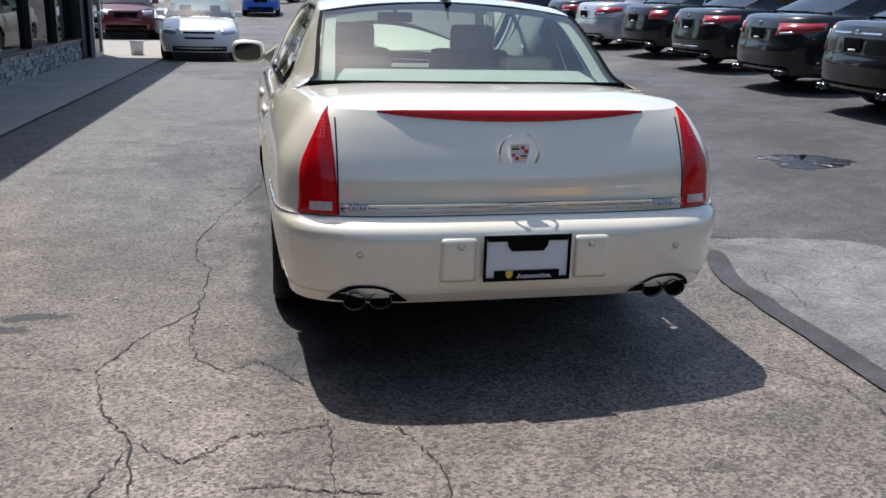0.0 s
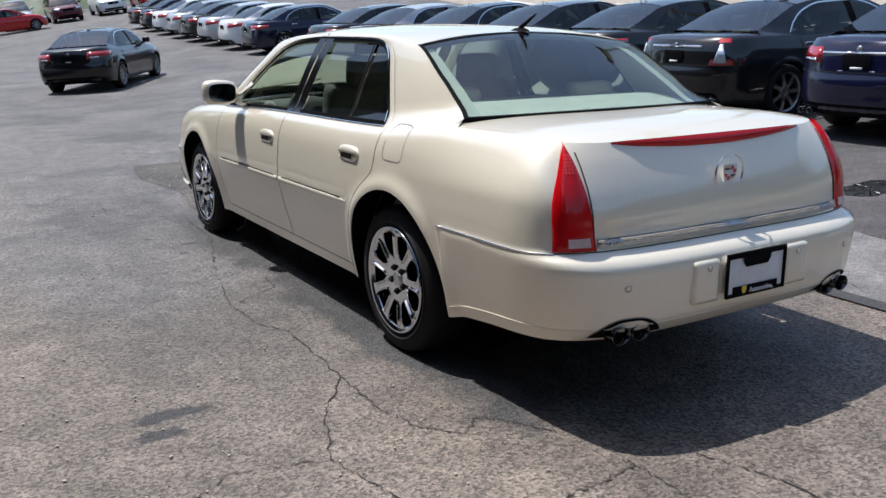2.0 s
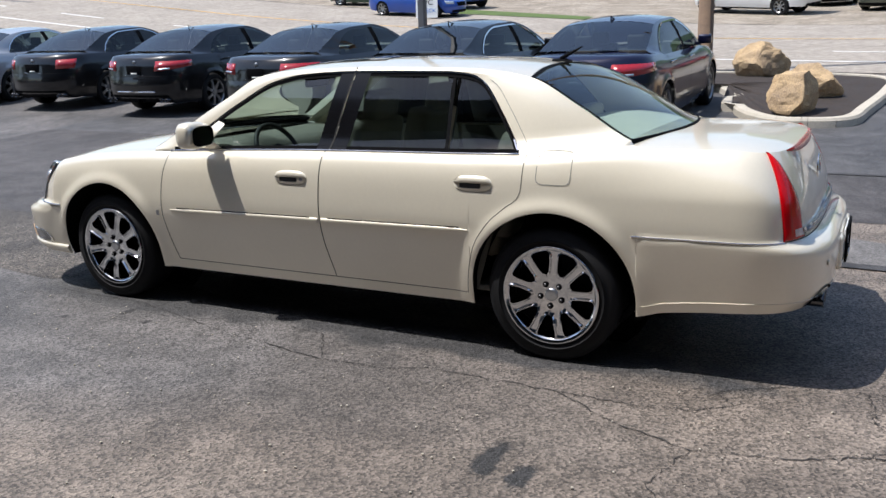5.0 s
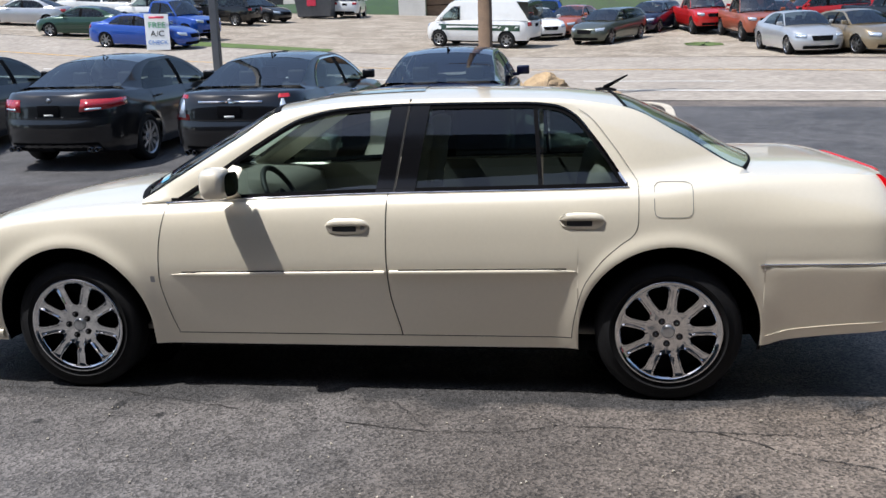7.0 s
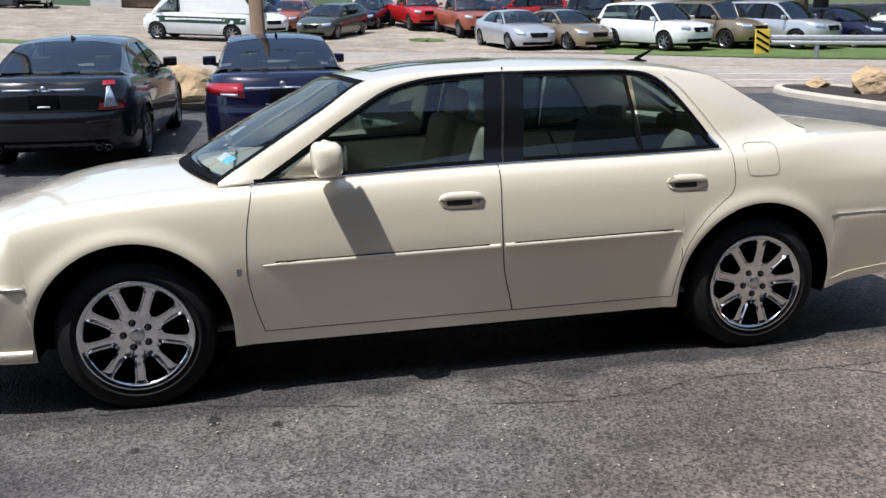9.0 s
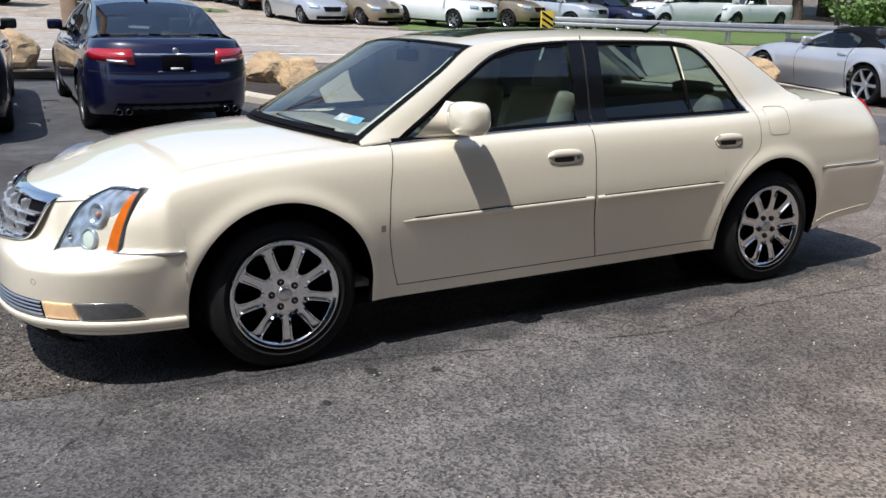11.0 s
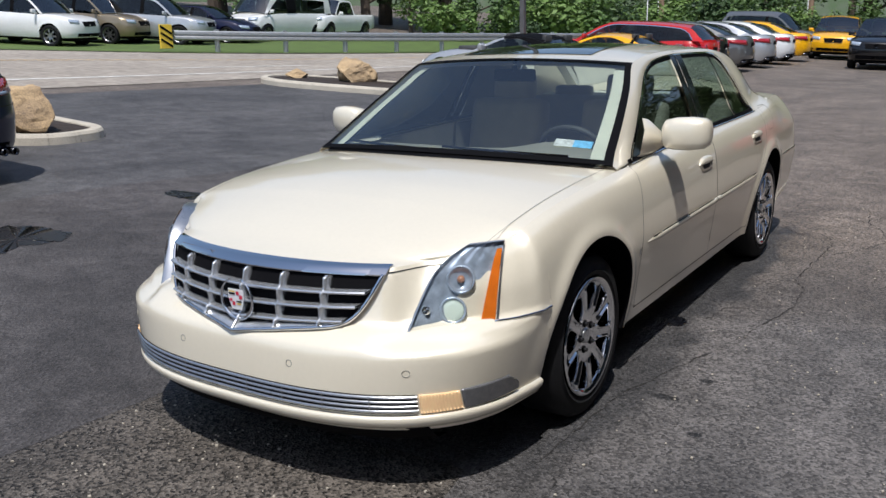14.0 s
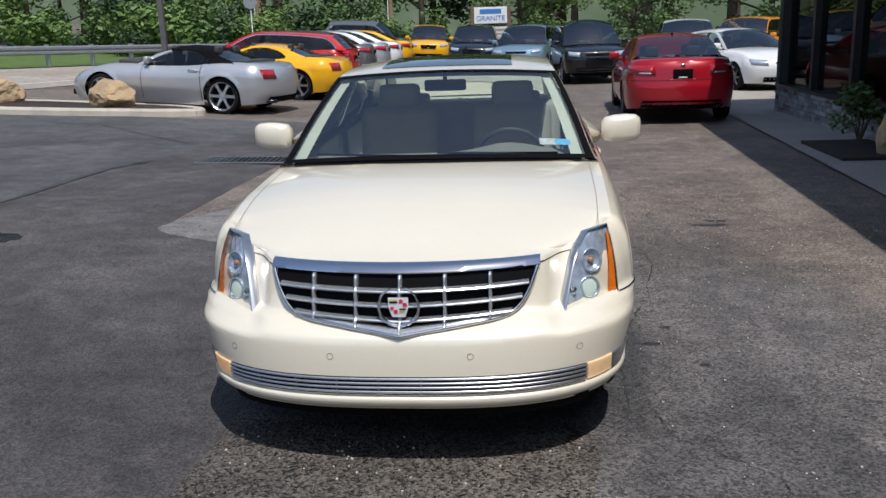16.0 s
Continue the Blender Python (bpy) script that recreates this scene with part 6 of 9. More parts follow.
def hero_tail():
    s = HERO
    bumper, trunk = PANEL["rear_bumper"], PANEL["trunk_face"]
    for side in (1, -1):
        # tall tail lamps that wrap round the corners, narrow and rounded at the top
        rows, z0, z1 = [], 0.668, 1.034
        for t in [0.0, 0.01] + list(np.linspace(0.03, 0.9, 26)) + [0.93, 0.955, 0.975, 0.99, 0.998]:
            z = z0 + (z1 - z0) * t
            ui = s.u_x(0.660 + 0.026 * t, z, -1)
            uo = s.u_end(-2.497 + 0.035 * t + 0.072 * t ** 3, z, -1)
            um = ui + (uo - ui) * 0.55
            shut = max(0.0, 1 - ((t - 0.86) / 0.14) ** 2) ** 0.5 if t > 0.86 else 1.0
            ua, ub = um + (ui - um) * shut, um + (uo - um) * shut
            row = [s.at(ua, z, -0.004, side)]
            for k in range(17):
                q = k / 16
                row.append(s.at(ua + (ub - ua) * q, z, 0.004 + 0.015 * min(1, t * 12 + 0.3) * shut * (1 - abs(2 * q - 1) ** 2.6), side))
            rows.append(row + [s.at(ub, z, -0.004, side)])
        bm = bmesh.new()
        grid(bm, [[p + Vector((0, 0.03, 0)) for p in rows[0]]] + rows)
        lamp = part("tail_lamp", bm, "red_lens", hero, "tall red lens with a clear reverse lamp", centre=(0, -2.0, 0.8))

        def on_lens(q, t, off):
            z = z0 + (z1 - z0) * t
            ui, uo = s.u_x(0.660 + 0.026 * t, z, -1), s.u_end(-2.497 + 0.035 * t + 0.072 * t ** 3, z, -1)
            return s.at(ui + (uo - ui) * q, z, 0.004 + 0.015 * (1 - abs(2 * q - 1) ** 2.6) + off, side)

        for r in range(6):
            for c in range(3):
                bm = bmesh.new()
                qa, ta = 0.26 + 0.15 * c, 0.70 + 0.030 * r
                grid(bm, [[on_lens(qa + 0.11 * a, ta + 0.022 * b, 0.0012) for a in (0, 0.5, 1)] for b in (0, 0.5, 1)])
                part("led_block", bm, "led", lamp)
        bm = bmesh.new()
        grid(bm, [[on_lens(q, t, 0.0015) for q in np.linspace(0.12, 0.62, 8)] for t in (0.035, 0.08, 0.125)])
        part("reverse_lamp", bm, "reverse_lens", lamp)
        bm = bmesh.new()
        grid(bm, [[on_lens(q, t, 0.0009) for q in np.linspace(0.68, 0.74, 3)] for t in np.linspace(0.05, 0.80, 20)])
        part("inner_edge", bm, "red_lens_dark", lamp)
        # trunk shut lines
        gap("shut_line", [s.at(s.u_x(0.664, z, -1), z, 0.0015, side) for z in np.linspace(0.67, 1.0, 24)], 0.006, "gap", trunk, (0, -1, 0.1))
        # pads beside the plate, sensors, exhaust
        bm = bmesh.new()
        box(bm, (side * 0.25, s.rear(0.52) + 0.008, 0.522), (0.135, 0.04, 0.165), 0.018)
        part("plate_pad", bm, "pearl", bumper)
        for x, z in ((0.245, 0.575), (0.60, 0.545)):
            bm = bmesh.new()
            p = s.at(s.u_x(x, z, -1), z, 0.0, side)
            revolve(bm, [(0.0, 0.012), (-0.003 if x > 0.4 else -0.014, 0.011), (-0.004 if x > 0.4 else -0.015, 0.0005)], 16, "y", p)
            part("parking_sensor", bm, "pearl", bumper)
            bm = bmesh.new()
            revolve(bm, [(-0.0042 if x > 0.4 else -0.0152, 0.0125), (-0.0042 if x > 0.4 else -0.0152, 0.0108)], 16, "y", p)
            part("sensor_ring", bm, "beige_dark", bumper)
        # bumper is not cut: a black patch paints the shaded exhaust opening
        bm = bmesh.new()
        rows = [[s.at(s.u_x(x, z, -1), z, 0.0035, side) for x in np.linspace(0.43, 0.715, 20)] for z in (0.362, 0.38)]
        top = [s.at(s.u_x(x, 0.41, -1), 0.366 + 0.066 * max(0.0, 1 - abs((x - 0.5725) / 0.1425) ** 2.6), 0.0045, side) for x in np.linspace(0.43, 0.715, 20)]
        grid(bm, [rows[0], top])
        part("cutout_shade", bm, "black", bumper)
        for x in (0.525, 0.618):
            bm = bmesh.new()
            rows = []
            for y, r in ((-2.40, 0.027), (-2.655, 0.030), (-2.665, 0.033), (-2.663, 0.030), (-2.62, 0.028)):
                rows.append([(side * x + 1.28 * r * math.cos(a), y, 0.372 + r * math.sin(a)) for a in np.linspace(0, 2 * math.pi, 25)[:-1]])
            grid(bm, rows, True)
            part("tailpipe", bm, "dark_chrome", hero)
            bm = bmesh.new()
            bm.faces.new([bm.verts.new((side * x + 1.25 * 0.029 * math.cos(a), -2.635, 0.372 + 0.029 * math.sin(a))) for a in np.linspace(0, 2 * math.pi, 25)[:-1]])
            part("pipe_inside", bm, "black", hero)
    # spoiler lamp along the lid's edge: straight above, bowed below
    bm = bmesh.new()
    rows = []
    for x in np.linspace(-0.514, 0.514, 61):
        t = max(0.0, 1 - abs(x / 0.516) ** 2)
        h, o = 0.003 + 0.030 * t, 0.002 + 0.009 * min(1, 3 * t)
        rows.append([s.at(s.u_x(max(abs(x), 0.0005), z, -1), z, off, 1 if x >= 0 else -1) for z, off in ((1.027, -0.004), (1.026, o), (1.022, o * 1.25), (1.022 - h * 0.5, o * 1.15), (1.024 - h, o * 0.8), (1.022 - h, -0.003))])
    grid(bm, rows)
    part("spoiler_lamp", bm, "red_lens", hero, "long thin red brake lamp", centre=(0, -2.2, 0.95))
    # chrome bar over the bumper with two badges
    for name, z0, z1, off, m in (("trunk_trim", 0.708, 0.676, 0.012, "chrome"), ("trim_line", 0.687, 0.677, 0.0135, "satin")):
        bm = bmesh.new()
        for side in (1, -1):
            grid(bm, patch(s, [(0.0005, z0), (0.0005, (z0 + z1) / 2), (0.0005, z1)], [(0.655, z0), (0.655, (z0 + z1) / 2), (0.655, z1)], off, -1, 20, side, 0.010))
        part(name, bm, m, trunk, centre=(0, -2.2, 0.7))
    for x0, x1, m in ((-0.625, -0.555, "satin"), (0.54, 0.625, "satin")):
        for k in range(5):
            bm = bmesh.new()
            x = x0 + (x1 - x0) * (k + 0.1) / 5
            box(bm, (x, s.at(s.u_x(abs(x), 0.692, -1), 0.692).y - 0.015, 0.692), ((x1 - x0) / 7, 0.004, 0.014))
            part("badge_bar", bm, m, trunk)
    crest(trunk, s.rear(0.88) - 0.004, 0.882, -1)
    # plate in its frame; the words on it cannot be read
    yp = s.rear(0.53) - 0.012
    bm = bmesh.new()
    box(bm, (0, yp, 0.530), (0.31, 0.010, 0.155), 0.004)
    plate = part("number_plate", bm, "plate", bumper, "blank plate in a dark dealer frame")
    bm = bmesh.new()
    for c, d in (((0, yp - 0.008, 0.609), (0.325, 0.012, 0.011)), ((0, yp - 0.008, 0.451), (0.325, 0.012, 0.012)), ((-0.158, yp - 0.008, 0.53), (0.009, 0.012, 0.17)), ((0.158, yp - 0.008, 0.53), (0.009, 0.012, 0.17)), ((0, yp - 0.007, 0.598), (0.30, 0.008, 0.010)), ((0, yp - 0.007, 0.470), (0.245, 0.008, 0.026))):
        box(bm, c, d, 0.002)
    grid(bm, [[(-w, yp - 0.0105, z), (w, yp - 0.0105, z)] for w, z in ((0.078, 0.597), (0.074, 0.575), (0.060, 0.556))])
    part("plate_frame", bm, "black", plate)
    bm = bmesh.new()
    bm.free()
    words("Automotive.", 0.026, "white_print", plate, Matrix.Translation((0.028, yp - 0.0125, 0.463)) @ Matrix.Rotation(radians(90), 4, "X"))
    bm = bmesh.new()
    grid(bm, [[(-0.068 - w, yp - 0.0135, z), (-0.068 + w, yp - 0.0135, z)] for w, z in ((0.013, 0.485), (0.013, 0.468), (0.002, 0.450))])
    part("frame_crest", bm, "yellow", plate, smooth=False)
    # lower edge of the bumper
    bm = bmesh.new()
    tube(bm, [s.at(2.0 + t if t < 1 else 3.0 - (t - 1), s.bottom(s.yref(2.0 + t if t < 1 else 3.0 - (t - 1))) + 0.048, 0.001, 1 if t < 1 else -1) for t in np.linspace(-0.072, 2.072, 90)], 0.0018, 5)
    part("bumper_crease", bm, "pearl", bumper)
    gap("shut_line", [s.at(3 - abs(t), 0.664, 0.002, 1 if t < 0 else -1) for t in np.linspace(-0.62, 0.62, 60)], 0.006, "gap", bumper, (0, -0.3, 1))
    # antenna fin and roof hatch
    bm = bmesh.new()
    grid(bm, [[(-0.03, -1.16, 1.42), (0, -1.15, 1.432), (0.03, -1.16, 1.42)], [(-0.024, -1.22, 1.418), (0, -1.22, 1.438), (0.024, -1.22, 1.418)], [(-0.012, -1.265, 1.412), (0, -1.268, 1.424), (0.012, -1.265, 1.412)]])
    tube(bm, [(0, -1.20, 1.432), (0, -1.27, 1.468), (0, -1.325, 1.497)], [0.012, 0.008, 0.004], 8)
    part("antenna", bm, "black", hero)
    bm = bmesh.new()
    grid(bm, top_panel(s, 0, 10, 12, "roof", 0.004, 0.56, 0.93, 0.62))
    part("sunroof", bm, mat("sunroof_glass", (0.02, 0.022, 0.013), 0.05, coat=1.0), hero, centre=MID)


hero_tail()


def hero_nose():
    s = HERO
    bumper = PANEL["front_bumper"]

    def face(x, z, off=0.0):
        """The nose at x, with the grille's swell in the middle."""
        sd = 1 if x >= 0 else -1
        p = s.at(s.u_x(max(abs(x), 0.001), z, 1), z, 0.0, sd)
        swell = (0.030 * math.exp(-(((z - 0.68) / 0.085) ** 2)) + 0.004) * max(0.0, 1 - (abs(x) / 0.56) ** 2) + off
        return Vector((x, p.y + swell, p.z))

    zt = 0.756

    def zlow(x):
        """The lower edge: a shallow V with round corners."""
        return 0.544 + 0.050 * abs(x) / 0.42 + 0.13 * max(0, (abs(x) - 0.37) / 0.13) ** 2.6

    def xedge(z):
        a, b = 0.30, 0.52
        for _ in range(14):
            m = (a + b) / 2
            a, b = (m, b) if zlow(m) < z else (a, m)
        return min(a, 0.512 - 0.10 * (zt - z) / 0.24)

    # grille: black sheet painting the shaded hollow, frame, blades and uprights
    bm = bmesh.new()
    grid(bm, [[face(x, zlow(x) + (zt - zlow(x)) * k / 8, 0.004) for x in np.linspace(-0.495, 0.495, 61)] for k in range(9)])
    grille = part("grille", bm, "black", bumper, centre=(0, 0, 0.7))
    bm = bmesh.new()
    zs_ = [zt - (zt - zlow(0.42)) * k / 14 for k in range(15)]
    edge_r = [(xedge(z), z) for z in zs_]
    low_r = [(x, zlow(x)) for x in np.linspace(edge_r[-1][0] - 0.008, 0.0, 24)]
    right = edge_r + low_r
    loop = [face(x, z, 0.014) for x, z in right] + [face(-x, z, 0.014) for x, z in right[::-1][1:]]
    tube(bm, loop, 0.0075, 6)
    part("grille_frame", bm, "chrome", grille)
    bm = bmesh.new()
    blade = [(x, zlow(x) + 0.014) for x in np.linspace(-0.40, 0.40, 61)]
    grid(bm, [[face(x, z + 0.005, 0.004), face(x, z, 0.022), face(x, z - 0.010, 0.018)] for x, z in blade])
    part("grille_sill", bm, "grille_silver", grille)
    bm = bmesh.new()
    rows = []
    for x in np.linspace(-0.518, 0.518, 61):
        peak = 0.006 * max(0.0, 1 - abs(x) / 0.30)
        rows.append([face(x, zt + 0.028, -0.014), face(x, zt + 0.024, 0.004), face(x, zt + 0.017, 0.012 + peak), face(x, zt + 0.001, 0.020 + peak), face(x, zt - 0.003, 0.018 + peak), face(x, zt - 0.003, 0.004)])
    grid(bm, rows)
    part("grille_cap", bm, "chrome", grille, "broad chrome bar along the hood's edge", centre=(0, 0, 0.7), crisp=40)
    for k in (1, 2, 3):
        def bar_z(x):
            return zt - 0.006 - k * (0.053 - 0.008 * abs(x) / 0.5)
        bm = bmesh.new()
        xs2 = [x for x in np.linspace(-0.5, 0.5, 81) if abs(x) < xedge(bar_z(x)) - 0.004]
        grid(bm, [[face(x, bar_z(x) + 0.003, 0.004), face(x, bar_z(x) + 0.001, 0.036), face(x, bar_z(x) - 0.003, 0.038), face(x, bar_z(x) - 0.008, 0.035), face(x, bar_z(x) - 0.004, 0.004)] for x in xs2])
        part("grille_bar", bm, "grille_silver", grille, centre=(0, 2.3, bar_z(0)), crisp=30)
    for x in (-0.332, -0.166, 0.0, 0.166, 0.332):
        bm = bmesh.new()
        rows = []
        for z in np.linspace(zlow(x) + 0.008, zt - 0.004, 25):
            near = ((zt - 0.006 - z) / (0.053 - 0.008 * abs(x) / 0.5)) % 1.0
            o = 0.045 - 0.016 * near
            rows.append([face(x - 0.007, z, 0.004), face(x - 0.0055, z, o - 0.002), face(x, z, o + 0.001), face(x + 0.0055, z, o - 0.002), face(x + 0.007, z, 0.004)])
        grid(bm, rows)
        part("grille_upright", bm, "grille_silver", grille)
    crest(grille, face(0, 0.648).y + 0.044, 0.648, 1)
    # lower grille
    def low_face(x, z, off):
        sd = 1 if x >= 0 else -1
        p = s.at(s.u_x(max(abs(x), 0.001), z, 1), z, off, sd)
        return p
    bm = bmesh.new()
    xs_ = np.linspace(-0.685, 0.685, 60)
    grid(bm, [[low_face(x, 0.326 + 0.068 * k / 4, 0.003) for x in xs_] for k in range(5)])
    lower = part("lower_grille", bm, "black", bumper, centre=(0, 0, 0.4))
    for k in range(4):
        bm = bmesh.new()
        z0 = 0.336 + 0.0165 * k
        grid(bm, [[low_face(x, z0 + 0.0055, 0.004), low_face(x, z0 + 0.003, 0.012), low_face(x, z0 - 0.003, 0.010), low_face(x, z0 - 0.005, 0.004)] for x in xs_])
        part("grille_bar", bm, "satin", lower, centre=(0, 0, z0))
    for x in np.linspace(-0.55, 0.55, 8):
        bm = bmesh.new()
        grid(bm, [[low_face(x - 0.002, z, 0.011), low_face(x + 0.002, z, 0.011)] for z in (0.330, 0.36, 0.391)])
        part("grille_upright", bm, "satin", lower)
    # the lip under the lower grille runs back to the wheel arches
    bm = bmesh.new()
    rows = []
    for t in np.linspace(-1.002, 1.002, 121):
        u, sd = abs(t), 1 if t >= 0 else -1
        z = 0.303 - 0.012 * smoothstep(0.6, 1.0, u)
        rows.append([s.at(u, z + dz, o, sd) for dz, o in ((0.016, -0.004), (0.013, 0.011), (0.006, 0.017), (-0.012, 0.016), (-0.030, 0.008), (-0.042, -0.006))])
    grid(bm, rows)
    part("lower_lip", bm, "pearl", bumper, centre=(0, 0.5, 0.45))
    # dark chin under the bumper
    bm = bmesh.new()
    grid(bm, [[(x, s.at(s.u_x(abs(x), 0.3, 1), 0.27).y + dy, zz) for x in np.linspace(-0.70, 0.70, 30)] for dy, zz in ((-0.004, 0.268), (-0.03, 0.235), (-0.06, 0.205), (-0.12, 0.20))])
    part("chin_spoiler", bm, "black", bumper)
    for side in (1, -1):
        # head lamps: bright bowl, amber edge, two round lamps behind a clear cover
        edge_in = (curve((0, 0.705), (0.10, 0.672), (0.25, 0.646), (0.55, 0.622), (1, 0.600)), curve((0, 2.105), (0.10, 2.175), (0.25, 2.232), (0.55, 2.288), (1, 2.352)), curve((0, 0.835), (0.10, 0.802), (0.25, 0.758), (0.55, 0.672), (1, 0.556)))
        edge_out = (curve((0, 0.787), (0.27, 0.803), (0.65, 0.818), (1, 0.827)), curve((0, 2.000), (0.27, 2.045), (0.65, 2.092), (1, 2.124)), curve((0, 0.836), (0.27, 0.773), (0.65, 0.674), (1, 0.574)))

        def lens(q, t, off=0.0):
            a, b = (Vector((c[0](t), c[1](t), c[2](t))) for c in (edge_in, edge_out))
            p = a + (b - a) * q + Vector((0.55, 0.78, 0.3)) * (off + 0.020 * math.sin(math.pi * q) ** 0.8 * (0.35 + 0.65 * math.sin(math.pi * min(1, t + 0.12))))
            return Vector((p.x * side, p.y, p.z))

        ts, qs = np.linspace(0, 1, 21), np.linspace(0, 1, 17)
        bm = bmesh.new()
        grid(bm, [[lens(q, t, -0.004 - 0.016 * math.sin(math.pi * q) * math.sin(math.pi * t) + 0.0010 * math.sin(q * 29) + 0.0010 * math.sin(t * 25 + 3 * q)) for q in np.linspace(0, 1, 49)] for t in np.linspace(0, 1, 61)])
        lamp = part("headlamp", bm, "facet", hero, "clear headlamp with an amber outer edge", centre=(0, 1.5, 0.7))
        bm = bmesh.new()
        grid(bm, [[lens(q, t, 0.0045) for q in np.linspace(0.80 + 0.07 * (1 - t), 0.965, 5)] for t in np.linspace(0.10, 0.985, 24)])
        part("amber_reflector", bm, "amber", lamp, centre=(0, 1.5, 0.7))
        for q0, t0, r, m in ((0.46, 0.76, 0.036, "lit_white"), (0.45, 0.40, 0.038, "reflector")):
            p = lens(q0, t0, -0.010)
            d = Vector((0.50 * side, 0.82, 0.22)).normalized()
            turned = d.to_track_quat("Y", "Z").to_matrix().to_4x4()
            bm = bmesh.new()
            revolve(bm, [(-0.02, r * 1.30), (0.006, r * 1.28), (0.009, r * 1.16), (0.003, r * 1.03)], 32, "y")
            ring = part("lamp_ring", bm, "facet", lamp)
            ring.matrix_local = Matrix.Translation(p) @ turned
            bm = bmesh.new()
            if m == "lit_white":
                revolve(bm, [(0.0, r), (r * 0.07, r * 0.85), (r * 0.12, r * 0.5), (r * 0.13, 0.0005)], 32, "y")
            else:
                revolve(bm, [(0.003, r), (-0.006, r * 0.8), (-0.010, r * 0.4), (-0.010, 0.0005)], 32, "y")
            eye = part("projector" if m == "lit_white" else "indicator_bowl", bm, m, lamp)
            eye.matrix_local = Matrix.Translation(p) @ turned
            if m == "reflector":
                bm = bmesh.new()
                revolve(bm, [(-0.008, 0.014), (0.002, 0.012), (0.006, 0.007), (0.007, 0.0005)], 14, "y")
                bulb = part("indicator_bulb", bm, "dim_amber", lamp)
                bulb.matrix_local = Matrix.Translation(p) @ turned
        bm = bmesh.new()
        p = lens(0.13, 0.70, -0.004)
        revolve(bm, [(-0.006, 0.015), (0.006, 0.014), (0.008, 0.009), (0.002, 0.0005)], 18, "y")
        small = part("side_light", bm, "chrome", lamp)
        small.matrix_local = Matrix.Translation(p)
        bm = bmesh.new()
        grid(bm, [[lens(q, t, 0.008) for q in qs] for t in ts])
        part("lens_cover", bm, "clear_lens", lamp, centre=(0, 1.5, 0.7))
        ring_qt = [(0, t) for t in ts] + [(q, 1) for q in qs[1:-1]] + [(1, t) for t in ts[::-1]] + [(q, 0) for q in qs[::-1][1:-1]]
        ring_qt.append(ring_qt[0])
        bm = bmesh.new()
        grid(bm, [[lens(q, t, -0.045) for q, t in ring_qt], [lens(q, t, 0.0085) for q, t in ring_qt], [lens(q + (0.5 - q) * 0.05, t + (0.5 - t) * 0.03, 0.0095) for q, t in ring_qt]])
        part("lamp_rim", bm, "satin", lamp)
        # fog lamp and cornering lamp, rounded at its outer end
        zf = np.linspace(0.394, 0.326, 6)
        bm = bmesh.new()
        grid(bm, patch(s, [(0.690, z) for z in zf], [(0.785, z) for z in zf], 0.006, 1, 8, side, 0.004))
        fog = part("fog_lamp", bm, "lit_bulb", bumper, "lit amber fog lamp", centre=(0, 1.5, 0.36))
        for k in range(12):
            bm = bmesh.new()
            x = 0.694 + 0.0075 * k
            grid(bm, [[low_face(side * (x + dx), z, 0.0068 + o) for dx, o in ((0, 0), (0.002, 0.0015), (0.004, 0))] for z in (0.392, 0.36, 0.328)])
            part("lens_rib", bm, "lit_bulb", fog)
        rows = []
        for t in np.linspace(0, 1, 12):
            z = 0.394 - 0.072 * t
            ui = s.u_x(0.788, z, 1)
            uo = s.u_end(2.045 + 0.085 * (1 - t) ** 2.2, z, 1)
            us_ = [ui + (uo - ui) * k / 12 for k in range(13)]
            rows.append([s.at(ui, z, 0.0, side)] + [s.at(u, z, 0.006, side) for u in us_] + [s.at(uo, z, -0.002, side)])
        bm = bmesh.new()
        grid(bm, [[p + Vector((0, -0.012, 0.003)) for p in rows[0]]] + rows)
        part("cornering_lamp", bm, "dark_lens", bumper, centre=(0, 1.5, 0.36))
        # sensors
        for x in (0.26, 0.66):
            bm = bmesh.new()
            tube(bm, [low_face(side * (x + 0.0115 * math.cos(a)), 0.468 + 0.0115 * math.sin(a), 0.0008) for a in np.linspace(0, 2 * math.pi, 17)], 0.0012, 4)
            part("sensor_ring", bm, "beige_dark", bumper)
        # hood's shut line
        pts = []
        for y in np.linspace(1.10, 2.06, 34):
            c = max(0.0, (y - s.y0f) / (s.front(0.6) - s.y0f)) ** (s.nf / 2)
            e = s.at(s.u_y(y) if y < s.y0f else math.acos(min(c, 1)) * 2 / math.pi, s.belt(y))
            x = min(0.775 - 0.012 * (y - 1.1) - 0.03 * max(0, y - 1.75), e.x * 0.985)
            pts.append(Vector((side * x, y, s.belt(y) + s.crown(y) * (1 - (x / e.x) ** 2.4) + 0.0025)))
        gap("hood_line", pts, 0.0028, "beige_dark", hero, (0, 0, 1))
        gap("hood_line", [face(side * x, 0.760 + 0.010 * (x - 0.515) / 0.12, 0.002) for x in np.linspace(0.515, 0.640, 12)], 0.004, "gap", hero, (0, 1, 0.3))


hero_nose()


